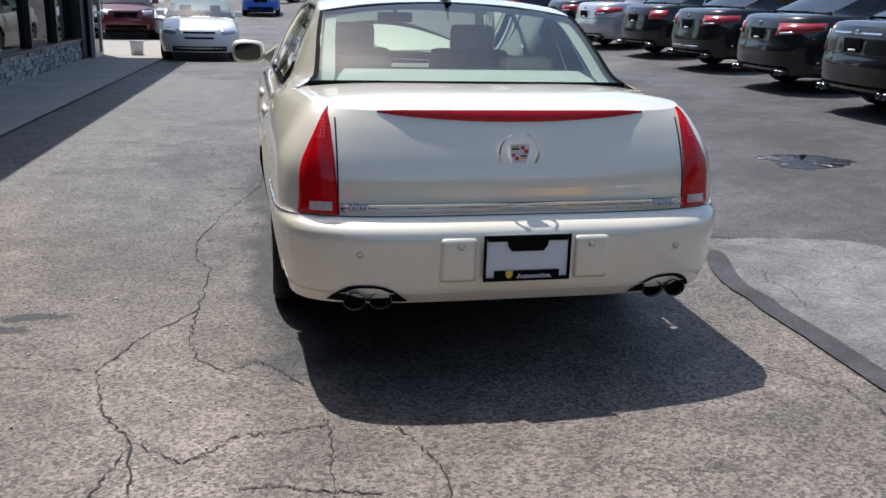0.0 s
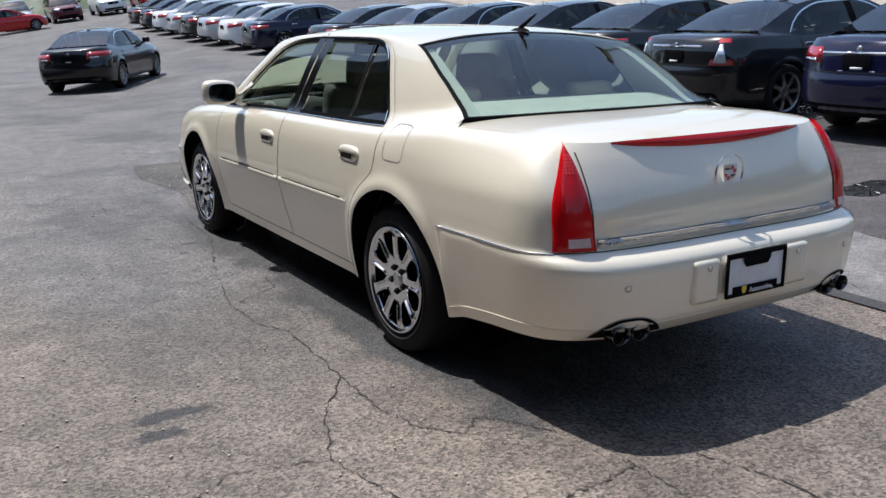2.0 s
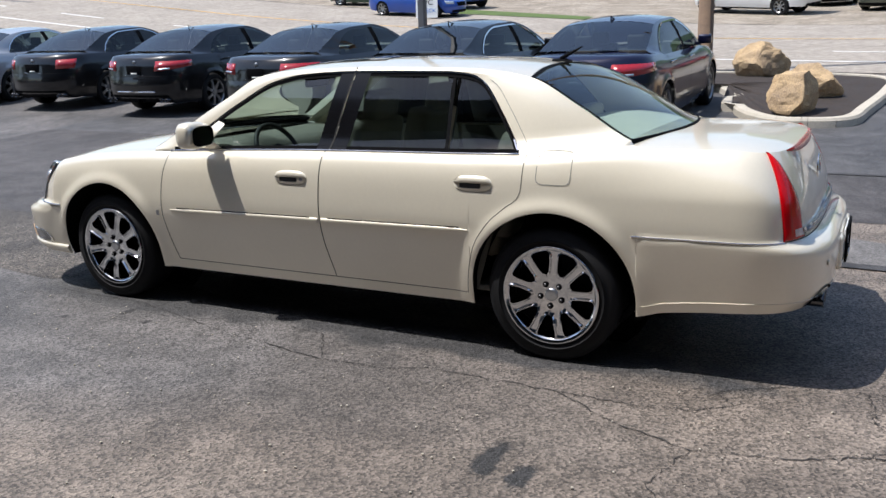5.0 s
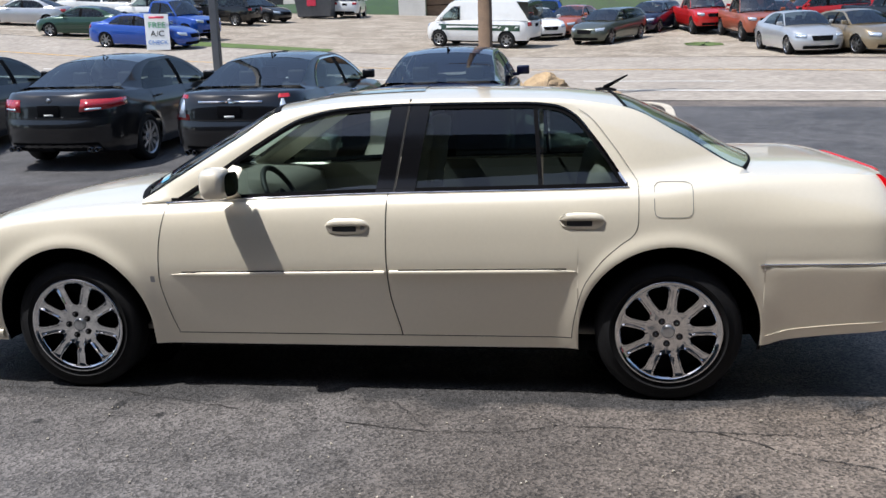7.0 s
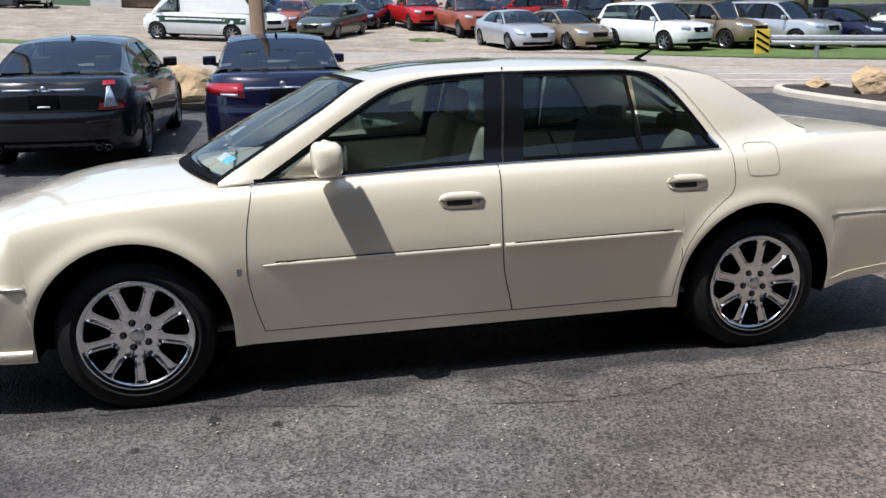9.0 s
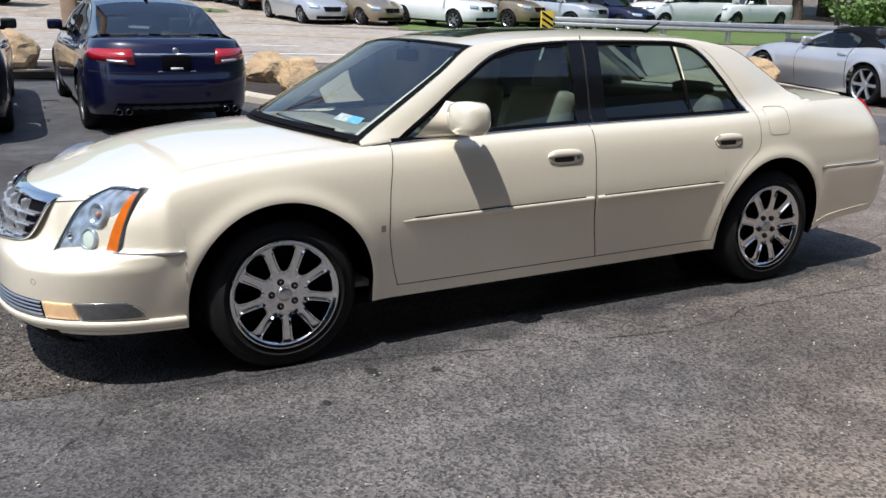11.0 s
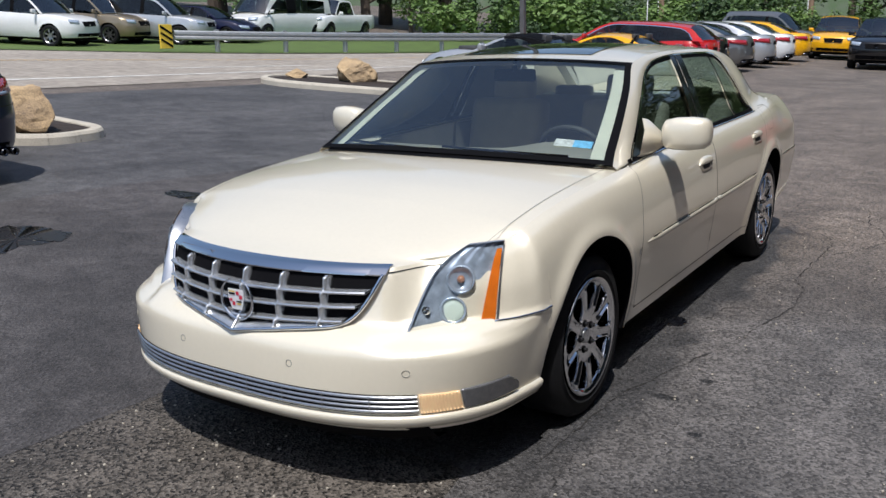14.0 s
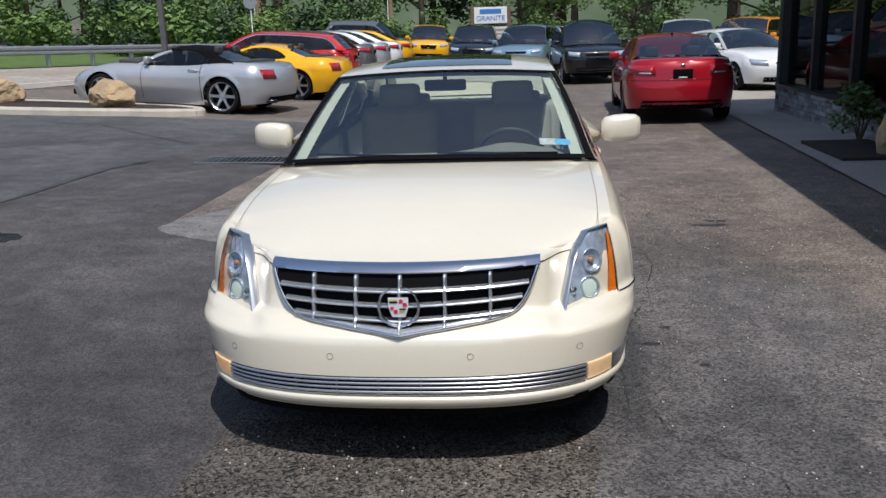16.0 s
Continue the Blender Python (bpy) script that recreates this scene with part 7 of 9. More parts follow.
def hero_cabin():
    s = HERO
    bm = bmesh.new()
    box(bm, (0, 0, 0.235), (1.56, 3.6, 0.06), 0.01)
    box(bm, (0, 2.0, 0.25), (1.2, 0.7, 0.06), 0.01)
    box(bm, (0, -2.1, 0.36), (1.3, 0.8, 0.06), 0.01)
    for yc in s.axles:
        box(bm, (0, yc, 0.45), (0.96, 0.9, 0.5), 0.02)
    part("underbody", bm, "black", hero)
    # tub: floor, door cards, bulkheads
    for side in (1, -1):
        for y0, y1, door in ((0.9, -0.17, "front_door"), (-0.2, -1.3, "rear_door")):
            bm = bmesh.new()
            grid(bm, [[(side * (0.80 - 0.01 * (z > 0.35) - 0.02 * (z > 0.9)), y, min(max(z, s.low(y) + 0.03), s.belt(y) - 0.006)) for z in (0.3, 0.5, 0.62, 0.78, 0.98)] for y in np.linspace(y0, y1, 14)])
            card = part("door_card", bm, "beige_dark", PANEL[(door, side)])
            bm = bmesh.new()
            box(bm, (side * 0.755, (y0 + y1) / 2 - 0.1, 0.72), (0.08, 0.55, 0.06), 0.02)
            part("armrest", bm, "beige", card)
    bm = bmesh.new()
    box(bm, (0, 0, 0.31), (1.58, 2.9, 0.03))
    part("cabin_floor", bm, "beige_dark", hero)
    bm = bmesh.new()
    rows = []
    for x in np.linspace(-0.76, 0.76, 21):
        hump = 0.05 * math.exp(-(((x + 0.37) / 0.2) ** 2))
        rows.append([(x, 1.22 - 0.2 * x * x, 0.962), (x, 1.0, 0.975), (x, 0.72, 0.962 + hump), (x, 0.60, 0.93 + hump), (x, 0.58, 0.80), (x, 0.66, 0.62), (x, 0.75, 0.32)])
    grid(bm, rows)
    part("dashboard", bm, "beige_dark", hero, centre=(0, 1.3, 0.5))
    bm = bmesh.new()
    grid(bm, [[(x * (1 if y > -1.5 else 0.93), y, zz) for x in np.linspace(-0.70, 0.70, 9)] for y, zz in ((-1.24, 1.04), (-1.30, 1.095), (-1.5, 1.105), (-1.68, 1.085), (-1.84, 1.04))])
    part("parcel_shelf", bm, "shelf", hero)
    bm = bmesh.new()
    grid(bm, top_panel(s, 0, 10, 11, "roof", -0.035, 0.0, 1.0, 0.97))
    part("headlining", bm, "beige", hero)
    for x in (-0.37, 0.37):
        bm = bmesh.new()
        box(bm, (x, 0.18, 0.53), (0.52, 0.52, 0.17), 0.06)
        seat = part("front_seat", bm, "beige", hero, "beige leather front seat")
        bm = bmesh.new()
        box(bm, (x, -0.14, 0.84), (0.50, 0.15, 0.62), 0.06, Matrix.Rotation(0.22, 4, "X"))
        part("backrest", bm, "beige", seat)
        bm = bmesh.new()
        box(bm, (x, -0.25, 1.205), (0.27, 0.10, 0.17), 0.04, Matrix.Rotation(0.15, 4, "X"))
        tube(bm, [(x - 0.06, -0.23, 1.1), (x - 0.06, -0.24, 1.2)], 0.007)
        tube(bm, [(x + 0.06, -0.23, 1.1), (x + 0.06, -0.24, 1.2)], 0.007)
        part("headrest", bm, "beige", seat)
    bm = bmesh.new()
    box(bm, (0, -0.85, 0.53), (1.40, 0.52, 0.18), 0.06)
    bench = part("rear_bench", bm, "beige", hero, "beige leather rear bench")
    bm = bmesh.new()
    box(bm, (0, -1.14, 0.82), (1.42, 0.17, 0.56), 0.07, Matrix.Rotation(0.25, 4, "X"))
    part("backrest", bm, "beige", bench)
    for x in (-0.42, 0.42):
        bm = bmesh.new()
        box(bm, (x, -1.24, 1.09), (0.28, 0.10, 0.14), 0.04)
        part("headrest", bm, "beige", bench)
    # steering wheel
    bm = bmesh.new()
    q = Matrix.Translation((-0.37, 0.50, 0.90)) @ Matrix.Rotation(radians(62), 4, "X")
    ring = [q @ Vector((0.19 * math.cos(a), 0.19 * math.sin(a), 0)) for a in np.linspace(0, 2 * math.pi, 37)]
    tube(bm, ring, 0.015, 8)
    for a in (0, math.pi, -math.pi / 2):
        tube(bm, [q @ Vector((0, 0, 0)), q @ Vector((0.19 * math.cos(a), 0.19 * math.sin(a), 0))], 0.02, 6)
    tube(bm, [q @ Vector((0, 0, 0.01)), q @ Vector((0, 0, -0.2))], 0.06, 10)
    part("steering_wheel", bm, "dash", hero)
    bm = bmesh.new()
    box(bm, (0.0, 0.45, 1.315), (0.24, 0.03, 0.065), 0.015)
    tube(bm, [(0, 0.46, 1.33), (0, 0.44, 1.39)], 0.012)
    part("rear_view_mirror", bm, "black", hero)
    # wipers and the dark cowl
    bm = bmesh.new()
    grid(bm, [[(x, s.ws_base - (s.ws_base - s.ws_edge) * (x / 0.76) ** 2 + dy, zz + 0.028 * (1 - (x / 0.76) ** 2)) for x in np.linspace(-0.74, 0.74, 25)] for dy, zz in ((-0.04, 0.985), (0.005, 0.972), (0.03, 0.966))])
    part("cowl", bm, "black", hero)
    for x0, x1 in ((-0.62, -0.02), (0.02, 0.62)):
        bm = bmesh.new()
        tube(bm, [(x0 + (x1 - x0) * t, s.ws_base - 0.02 - (s.ws_base - s.ws_edge) * ((x0 + (x1 - x0) * t) / 0.76) ** 2 - 0.05 * t, 0.999 + 0.010 * t + 0.02 * (1 - ((x0 + (x1 - x0) * t) / 0.76) ** 2)) for t in np.linspace(0, 1, 10)], 0.006, 6)
        part("wiper", bm, "black", hero)
    # inspection stickers low in the screen
    for x0, m in ((-0.655, "sticker_blue"), (-0.582, "sticker_pale")):
        bm = bmesh.new()
        rows = []
        for z_t in (0.125, 0.185):
            row = []
            for x in np.linspace(x0, x0 + 0.075, 4):
                g = top_panel(s, 0, 2, 2, "ws", 0.004, z_t, z_t + 0.001, x / 0.745, x / 0.745 - 0.001)
                row.append(g[0][1])
            rows.append(row)
        grid(bm, rows)
        part("window_sticker", bm, m, hero)


hero_cabin()

# ---- parked cars ----
SUV = dict(
    front=((0.25, 2.18), (0.45, 2.28), (0.7, 2.28), (0.85, 2.22), (1.05, 2.12)), rear=((0.3, -2.2), (0.5, -2.28), (0.75, -2.28), (1.0, -2.22), (1.2, -2.18)),
    y0f=1.75, y0r=-1.75, nf=2.8, nr=4.0,
    section=((0, 0.85), (0.15, 0.89), (0.4, 0.92), (0.65, 0.925), (0.85, 0.90), (1.0, 0.86)), taper=((-1.75, 0.985), (0, 1), (1.75, 0.985)),
    belt=((-2.25, 1.10), (-1.5, 1.10), (0, 1.07), (1.0, 1.04), (1.6, 1.00), (2.0, 0.95), (2.28, 0.90)), bottom=((-2.3, 0.36), (-1, 0.30), (1, 0.30), (2.3, 0.33)),
    crown=((-2.25, 0.0), (0.8, 0.04), (1.5, 0.06), (2.1, 0.03), (2.28, 0)), axles=(1.35, -1.32), hub=0.36, arch=0.42, sill=0.30, step=0.0,
    roof_z=((-2.0, 1.66), (-1.0, 1.73), (0, 1.73), (0.4, 1.68)), rail=((-2.22, 1.12), (-2.1, 1.35), (-1.95, 1.60), (-1.2, 1.67), (0, 1.67), (0.4, 1.60), (0.8, 1.33), (1.12, 1.05)),
    ws_base=1.25, ws_edge=1.10, ws_top=0.46, ws_top_edge=0.38, rg_base=-2.24, rg_edge=-2.2, rg_top=-1.95, rg_top_edge=-1.95,
    tumble=((1.0, 0.885), (1.2, 0.83), (1.5, 0.74), (1.75, 0.66)), pinch=((-2.2, 0.97), (0, 1), (1.1, 0.98)),
    dlo_top=((-2.0, 1.18), (-1.85, 1.55), (-1.2, 1.61), (0, 1.61), (0.35, 1.55), (0.7, 1.33), (1.0, 1.06)), dlo_front=0.98, dlo_rear=-1.98, b_pillar=(0.0, -0.14, 0, 0), quarter=None)
VAN = dict(SUV, belt=((-2.8, 1.18), (0, 1.18), (1.4, 1.12), (1.9, 1.06), (2.35, 0.98)), front=((0.3, 2.30), (0.5, 2.38), (0.8, 2.38), (1.05, 2.25)), rear=((0.35, -2.72), (0.6, -2.8), (1.2, -2.76)),
    y0r=-2.3, taper=((-2.3, 0.99), (0, 1), (1.75, 0.97)), roof_z=((-2.7, 2.04), (0, 2.08), (1.0, 2.0)), rail=((-2.76, 1.2), (-2.72, 1.6), (-2.66, 1.96), (0, 2.0), (0.9, 1.94), (1.3, 1.6), (1.75, 1.13)),
    ws_base=1.95, ws_edge=1.72, ws_top=1.0, ws_top_edge=0.9, rg_base=-2.78, rg_edge=-2.76, rg_top=-2.66, rg_top_edge=-2.66, axles=(1.55, -1.75),
    tumble=((1.1, 0.92), (1.5, 0.86), (2.1, 0.76)), dlo_top=((-2.5, 1.25), (-2.4, 1.7), (0, 1.76), (0.8, 1.75), (1.1, 1.55), (1.55, 1.16)), dlo_front=1.5, dlo_rear=0.5, b_pillar=(0.62, 0.55, 0, 0))
CAMPER = dict(VAN, roof_z=((-2.7, 2.5), (-1, 2.62), (0.4, 2.58), (1.0, 2.2)), rail=((-2.76, 1.2), (-2.72, 1.9), (-2.66, 2.42), (-1, 2.5), (0.4, 2.45), (0.9, 2.1), (1.3, 1.7), (1.75, 1.13)), dlo_rear=-2.3, b_pillar=(0.3, -0.3, 0, 0))
PICKUP = dict(SUV, belt=((-2.9, 1.12), (0, 1.12), (1.0, 1.12), (1.7, 1.08), (2.3, 1.02)), rear=((0.4, -2.75), (0.6, -2.85), (1.12, -2.82)), front=((0.3, 2.4), (0.5, 2.5), (0.9, 2.48), (1.1, 2.4)), y0f=1.95, y0r=-2.4, nr=6, nf=3.2,
    taper=((-2.4, 0.99), (0, 1), (1.9, 0.985)), roof_z=((-0.6, 1.78), (0, 1.84), (0.5, 1.80)), rail=((-0.75, 1.14), (-0.70, 1.4), (-0.62, 1.73), (0, 1.78), (0.4, 1.74), (0.8, 1.45), (1.15, 1.13)),
    rg_base=-0.78, rg_edge=-0.74, rg_top=-0.6, rg_top_edge=-0.62, axles=(1.65, -1.75), hub=0.39, arch=0.46, sill=0.38, bottom=((-2.9, 0.5), (-1, 0.38), (1, 0.38), (2.5, 0.42)),
    crown=((-2.9, 0.0), (-0.7, 0.0), (1.0, 0.04), (1.8, 0.06), (2.3, 0.02), (2.5, 0)), dlo_top=((-0.62, 1.2), (-0.55, 1.66), (0, 1.70), (0.38, 1.66), (0.75, 1.40), (1.02, 1.14)), dlo_front=1.0, dlo_rear=-0.6, b_pillar=(0.05, -0.05, 0, 0))
WAGON = dict(roof_z=((-2.0, 1.40), (-1, 1.455), (0, 1.45), (0.3, 1.41)), rail=((-2.36, 1.03), (-2.2, 1.15), (-1.95, 1.33), (-1, 1.40), (0, 1.40), (0.3, 1.34), (0.6, 1.19), (1.0, 0.95)), rg_base=-2.38, rg_edge=-2.32, rg_top=-1.92, rg_top_edge=-1.95,
    dlo_top=((-2.1, 1.03), (-1.95, 1.2), (-1.7, 1.31), (-0.6, 1.36), (0.0, 1.355), (0.2, 1.31), (0.5, 1.17), (0.85, 0.95)), dlo_rear=-2.08, pinch=((-2.3, 0.9), (-1.2, 0.99), (0.5, 1), (1, 0.985)))
SPORT = dict(
    front=((0.15, 2.10), (0.3, 2.2), (0.45, 2.2), (0.6, 2.1), (0.8, 1.9)), rear=((0.2, -2.1), (0.4, -2.2), (0.6, -2.22), (0.85, -2.14), (0.95, -2.05)), y0f=1.62, y0r=-1.65, nf=2.1, nr=2.5,
    section=((0, 0.86), (0.2, 0.90), (0.5, 0.94), (0.7, 0.94), (0.85, 0.90), (1, 0.80)), taper=((-1.65, 1.0), (-1.2, 1.02), (0, 0.98), (1.2, 1.01), (1.62, 0.98)),
    belt=((-2.2, 0.86), (-1.9, 0.93), (-1.3, 0.93), (-0.5, 0.86), (0.2, 0.84), (0.8, 0.84), (1.3, 0.80), (1.8, 0.68), (2.2, 0.55)), bottom=((-2.2, 0.22), (-1, 0.15), (1, 0.15), (2.2, 0.16)),
    crown=((-2.2, 0), (-1.7, 0.02), (0.5, 0.06), (1.2, 0.07), (1.9, 0.03), (2.2, 0)), axles=(1.25, -1.25), hub=0.33, arch=0.37, sill=0.15,
    roof_z=((-1.0, 1.12), (-0.6, 1.20), (-0.2, 1.21), (0.05, 1.17)), rail=((-1.5, 0.93), (-1.2, 1.0), (-0.95, 1.09), (-0.6, 1.15), (-0.2, 1.15), (0.05, 1.10), (0.6, 0.84)),
    ws_base=0.75, ws_edge=0.58, ws_top=0.05, ws_top_edge=-0.02, rg_base=-1.45, rg_edge=-1.4, rg_top=-0.95, rg_top_edge=-1.0, tumble=((0.8, 0.80), (0.95, 0.72), (1.2, 0.56)), pinch=((-1.4, 0.9), (-0.5, 1), (0.6, 0.98)),
    dlo_top=((-0.95, 0.93), (-0.75, 1.05), (-0.4, 1.12), (-0.1, 1.10), (0.1, 1.03), (0.45, 0.86)), dlo_front=0.43, dlo_rear=-0.93, b_pillar=(-0.80, -0.85, 0, 0))


def by_rear(ob, x, y, heading, back=2.45):
    """Stands a car by the middle of its rear bumper."""
    a = radians(heading)
    ob.matrix_world = park(ob, x + back * math.cos(a), y + back * math.sin(a), heading)
    return ob


def stand(ob, x, y, heading):
    ob.matrix_world = park(ob, x, y, heading)
    return ob


ROW = "cars parked in a row before the road"
by_rear(tagged(parked_car("sedan", "navy", dict(SEDAN, nr=2.6), 2, "alloy", 10, label="dark navy sedan with red slanted tail lamps", chrome=True, trim=0.90), group=ROW), 5.45, 0.59, 0)
by_rear(tagged(parked_car("sedan", "black", dict(SEDAN, nr=3.2), 2, "alloy", 7, tail="tall", label="glossy black sedan with tall tail lamps", chrome=True, trim=0.93), group=ROW), 5.55, 3.14, -3)
by_rear(tagged(parked_car("sedan", "charcoal", {}, 2, "satin", 10, label="charcoal black sedan with a rear antenna fin"), group=ROW), 5.99, 5.82, -1)
by_rear(tagged(parked_car("sedan", "black", {}, 1, label="black compact sedan with broad red lamps", trim=0.45), group=ROW), 6.43, 8.8, 2.6)
by_rear(tagged(parked_car("sedan", "black", dict(SEDAN, nr=2.5), 1, tail="block", label="black sedan with chrome window line", chrome=True), group=ROW), 6.7, 11.7, 6)
by_rear(tagged(parked_car("sedan", "silver", dict(SEDAN, nr=2.5), 1, label="silver sedan with slim red tail lamps", chrome=True), group=ROW), 6.7, 14.5, 8)
by_rear(tagged(parked_car("sedan", "black", {}, 1, label="black sedan with its tail to the lane"), group=ROW), 6.9, 17.3, 6)
by_rear(tagged(parked_car("sedan", "navy", {}, 1, "satin", 9, label="large dark blue sedan with bright wheels", chrome=True), group=ROW), 7.15, 23.7, 0)
for c, y, lb in (("white", 26.5, "white sedan"), ("silver", 29.4, "silver sedan"), ("charcoal", 32.0, "dark grey sedan"), ("silver", 34.6, "light silver sedan"), ("white", 37.4, "white sedan"), ("navy", 40.2, "dark blue sedan"), ("black", 43.0, "black sedan")):
    by_rear(tagged(parked_car("sedan", c, {}, 0, label=lb + " far along the parked row"), group=ROW), 7.25 + 0.03 * (y - 26), y, 3)

ROW2 = "cars parked in a row by the guard rail"
by_rear(tagged(parked_car("roadster", "silver", SPORT, 2, "satin", 6, tail="block", label="low silver roadster with a black soft top", roof="black", plate=False, rim_r=0.26), group=ROW2), 4.15, -11.15, -8, 2.2)
by_rear(tagged(parked_car("sports_car", "yellow", SPORT, 2, "satin", 6, tail="block", label="low bright yellow sports car", plate=False, rim_r=0.26), group=ROW2), 3.7, -14.7, -4, 2.2)
by_rear(tagged(parked_car("wagon", "bright_red", WAGON, 1, label="bright red estate car with chrome windows", chrome=True), group=ROW2), 4.1, -17.7, -2)
for c, y, lb in (("charcoal", -20.5, "charcoal sedan"), ("grey", -23.2, "grey sedan"), ("silver", -25.9, "silver sedan"), ("white", -28.6, "white sedan"), ("yellow", -31.4, "yellow sedan")):
    by_rear(tagged(parked_car("sedan", c, {}, 0, label=lb + " in the row behind the red estate"), group=ROW2), 4.6 + 0.02 * (y + 20), y, 0)

by_rear(parked_car("sedan", "red", dict(SEDAN, nr=2.7), 2, "dark_chrome", 10, label="metallic red coupe, half in the building's shadow"), -2.94, -9.05, -92)
by_rear(parked_car("sedan", "black", {}, 2, "alloy", 10, label="black sedan standing askew in the lane", chrome=True), 0.75, 17.6, 60)
stand(parked_car("coupe", "white", {}, 2, "alloy", 10, label="white coupe facing the lot, half in shadow"), -2.25, 17.95, -88)
stand(parked_car("hatchback", "royal", dict(SUV), 0, label="bright blue hatchback far up the lane", category="car"), -0.5, 42, -92)
stand(parked_car("sedan", "bright_red", {}, 0, label="red sedan far up the lane", category="car"), 3.0, 54, 10)
stand(parked_car("suv", "maroon", SUV, 0, label="dark red suv beside the showroom"), -5.2, 26, -80)
stand(parked_car("sedan", "white", {}, 0, label="white car behind the white coupe"), -3.4, 26.5, -85)
for i, (x, y, c) in enumerate(((4, 58, "silver"), (7, 59, "maroon"), (10, 60, "white"), (13, 61, "bright_red"))):
    stand(parked_car("suv", c, SUV, 0, label="far " + c.replace("_", " ") + " suv at the lot's end"), x, y, -90)

# south end of the lot
stand(parked_car("suv", "black", dict(SUV, roof_z=((-2.0, 1.74), (-1, 1.80), (0, 1.80), (0.4, 1.76))), 1, "alloy", 6, label="boxy dark off-road vehicle facing the lot"), -2.2, -22.0, 95)
stand(parked_car("suv", "pale_blue", SUV, 1, "satin", 6, label="pale blue suv facing the lot"), -0.4, -26.5, 80)
stand(parked_car("suv", "orange", SUV, 1, label="orange off-road vehicle behind the white car"), -7.6, -24.5, 60)
stand(parked_car("sedan", "white", {}, 1, label="white sedan beyond the showroom"), -5.6, -17.6, 110)
stand(parked_car("sedan", "charcoal", {}, 1, label="dark grey sedan at the showroom's corner", chrome=True), -6.9, -13.9, 80)
stand(parked_car("suv", "white", SUV, 0, label="white suv behind the red coupe"), -5.4, -23.5, 85)
stand(parked_car("suv", "grey", dict(SUV, roof_z=((-2.0, 1.8), (-1, 1.84), (0, 1.84), (0.4, 1.80))), 0, label="grey off-road vehicle behind the parked row"), 7.2, -37.5, 175)
stand(parked_car("suv", "black", SUV, 0, label="black suv facing the lot"), 1.7, -30, 90)
stand(parked_car("suv", "yellow", SUV, 0, label="yellow off-road vehicle by the black suv"), 4.2, -36, 95)

# across the road
FARROW = "vehicles in the lot across the road"
FAR_CARS = [
    ("sedan", "silver", {}, 41, 28.5, 100, "silver sedan"), ("sedan", "green", {}, 36.5, 22.5, 95, "dark green sedan"), ("pickup_truck", "blue", PICKUP, 36.5, 18.0, 250, "blue pickup truck"), ("sedan", "blue", {}, 32.0, 17.2, 265, "blue sedan"),
    ("pickup_truck", "white", PICKUP, 46, 27, 90, "white pickup truck"), ("minivan", "black", SUV, 46, 19.2, 80, "black minivan"), ("sedan", "charcoal", {}, 49, 18.2, 250, "dark sedan"), ("suv", "white", SUV, 56, 14.0, 5, "white suv"), ("suv", "white", SUV, 44, 22.5, 85, "white estate car"),
    ("van", "white", VAN, 35.2, 3.0, 70, "white van with a green band"), ("sedan", "white", {}, 39.5, 0.6, 200, "white sedan"), ("sedan", "rust", {}, 41.0, -1.2, 160, "orange-red sedan"), ("wagon", "olive", WAGON, 36.6, -2.8, 150, "olive green estate car"),
    ("wagon", "navy", WAGON, 42.0, -5.2, 155, "dark blue estate car"), ("pickup_truck", "bright_red", PICKUP, 40.5, -7.4, 187, "red pickup truck"), ("pickup_truck", "rust", PICKUP, 36.0, -8.9, 185, "faded rust-red pickup truck"), ("sedan", "silver", {}, 29.2, -9.2, 187, "silver sedan"),
    ("sedan", "gold", {}, 28.6, -11.0, 197, "gold sedan"), ("suv", "bright_red", SUV, 39.5, -12.6, 95, "red suv"), ("sedan", "black", {}, 38.5, -10.4, 180, "black sedan"), ("pickup_truck", "charcoal", PICKUP, 35.5, -14.8, 200, "dark pickup truck"),
    ("suv", "white", SUV, 26.4, -13.8, 200, "white suv"), ("suv", "gold", SUV, 26.8, -16.4, 200, "tan suv"), ("suv", "silver", SUV, 25.4, -18.2, 205, "silver suv"), ("sedan", "navy", {}, 25.6, -20.8, 200, "dark blue sedan"),
    ("camper_van", "white", CAMPER, 25.2, -24.6, 92, "white high-roofed camper van"), ("pickup_truck", "white", PICKUP, 25.4, -28.6, 100, "white pickup truck"), ("sedan", "grey", {}, 44, -15.5, 180, "grey sedan"), ("suv", "blue", SUV, 43.5, 1.5, 90, "blue suv"), ("suv", "black", SUV, 31.5, -19.5, 190, "black van"),
]
for n, c, sh, x, y, h, lb in FAR_CARS:
    cat = "truck" if "truck" in n else "van" if "van" in n else "car"
    ob = parked_car(n, c, sh, 0, label=lb + " parked on the gravel lot", category=cat, pipes=False, band=(0.75, 1.0, "green") if lb.startswith("white van") else None, tail="block")
    stand(tagged(ob, group=FARROW), x, y, h)

# ---- showroom ----
WALL_N, WALL_S = -4.72, -4.90


def slab(name, c, s_, material, label="", category="", bevel=0.0, kind="structure"):
    bm = bmesh.new()
    box(bm, c, s_, bevel)
    return tagged(part(name, bm, material, smooth=False), label, category, kind=kind)


strip("pavement", [(-3.62 + 0.035 * y, y) for y in (-30, -12, 0, 10, 24)], [(-6.7, y) for y in (-30, -12, 0, 10, 24)], 0.022, "concrete", 40, "grey concrete walk along the showroom", "pavement", across=4)


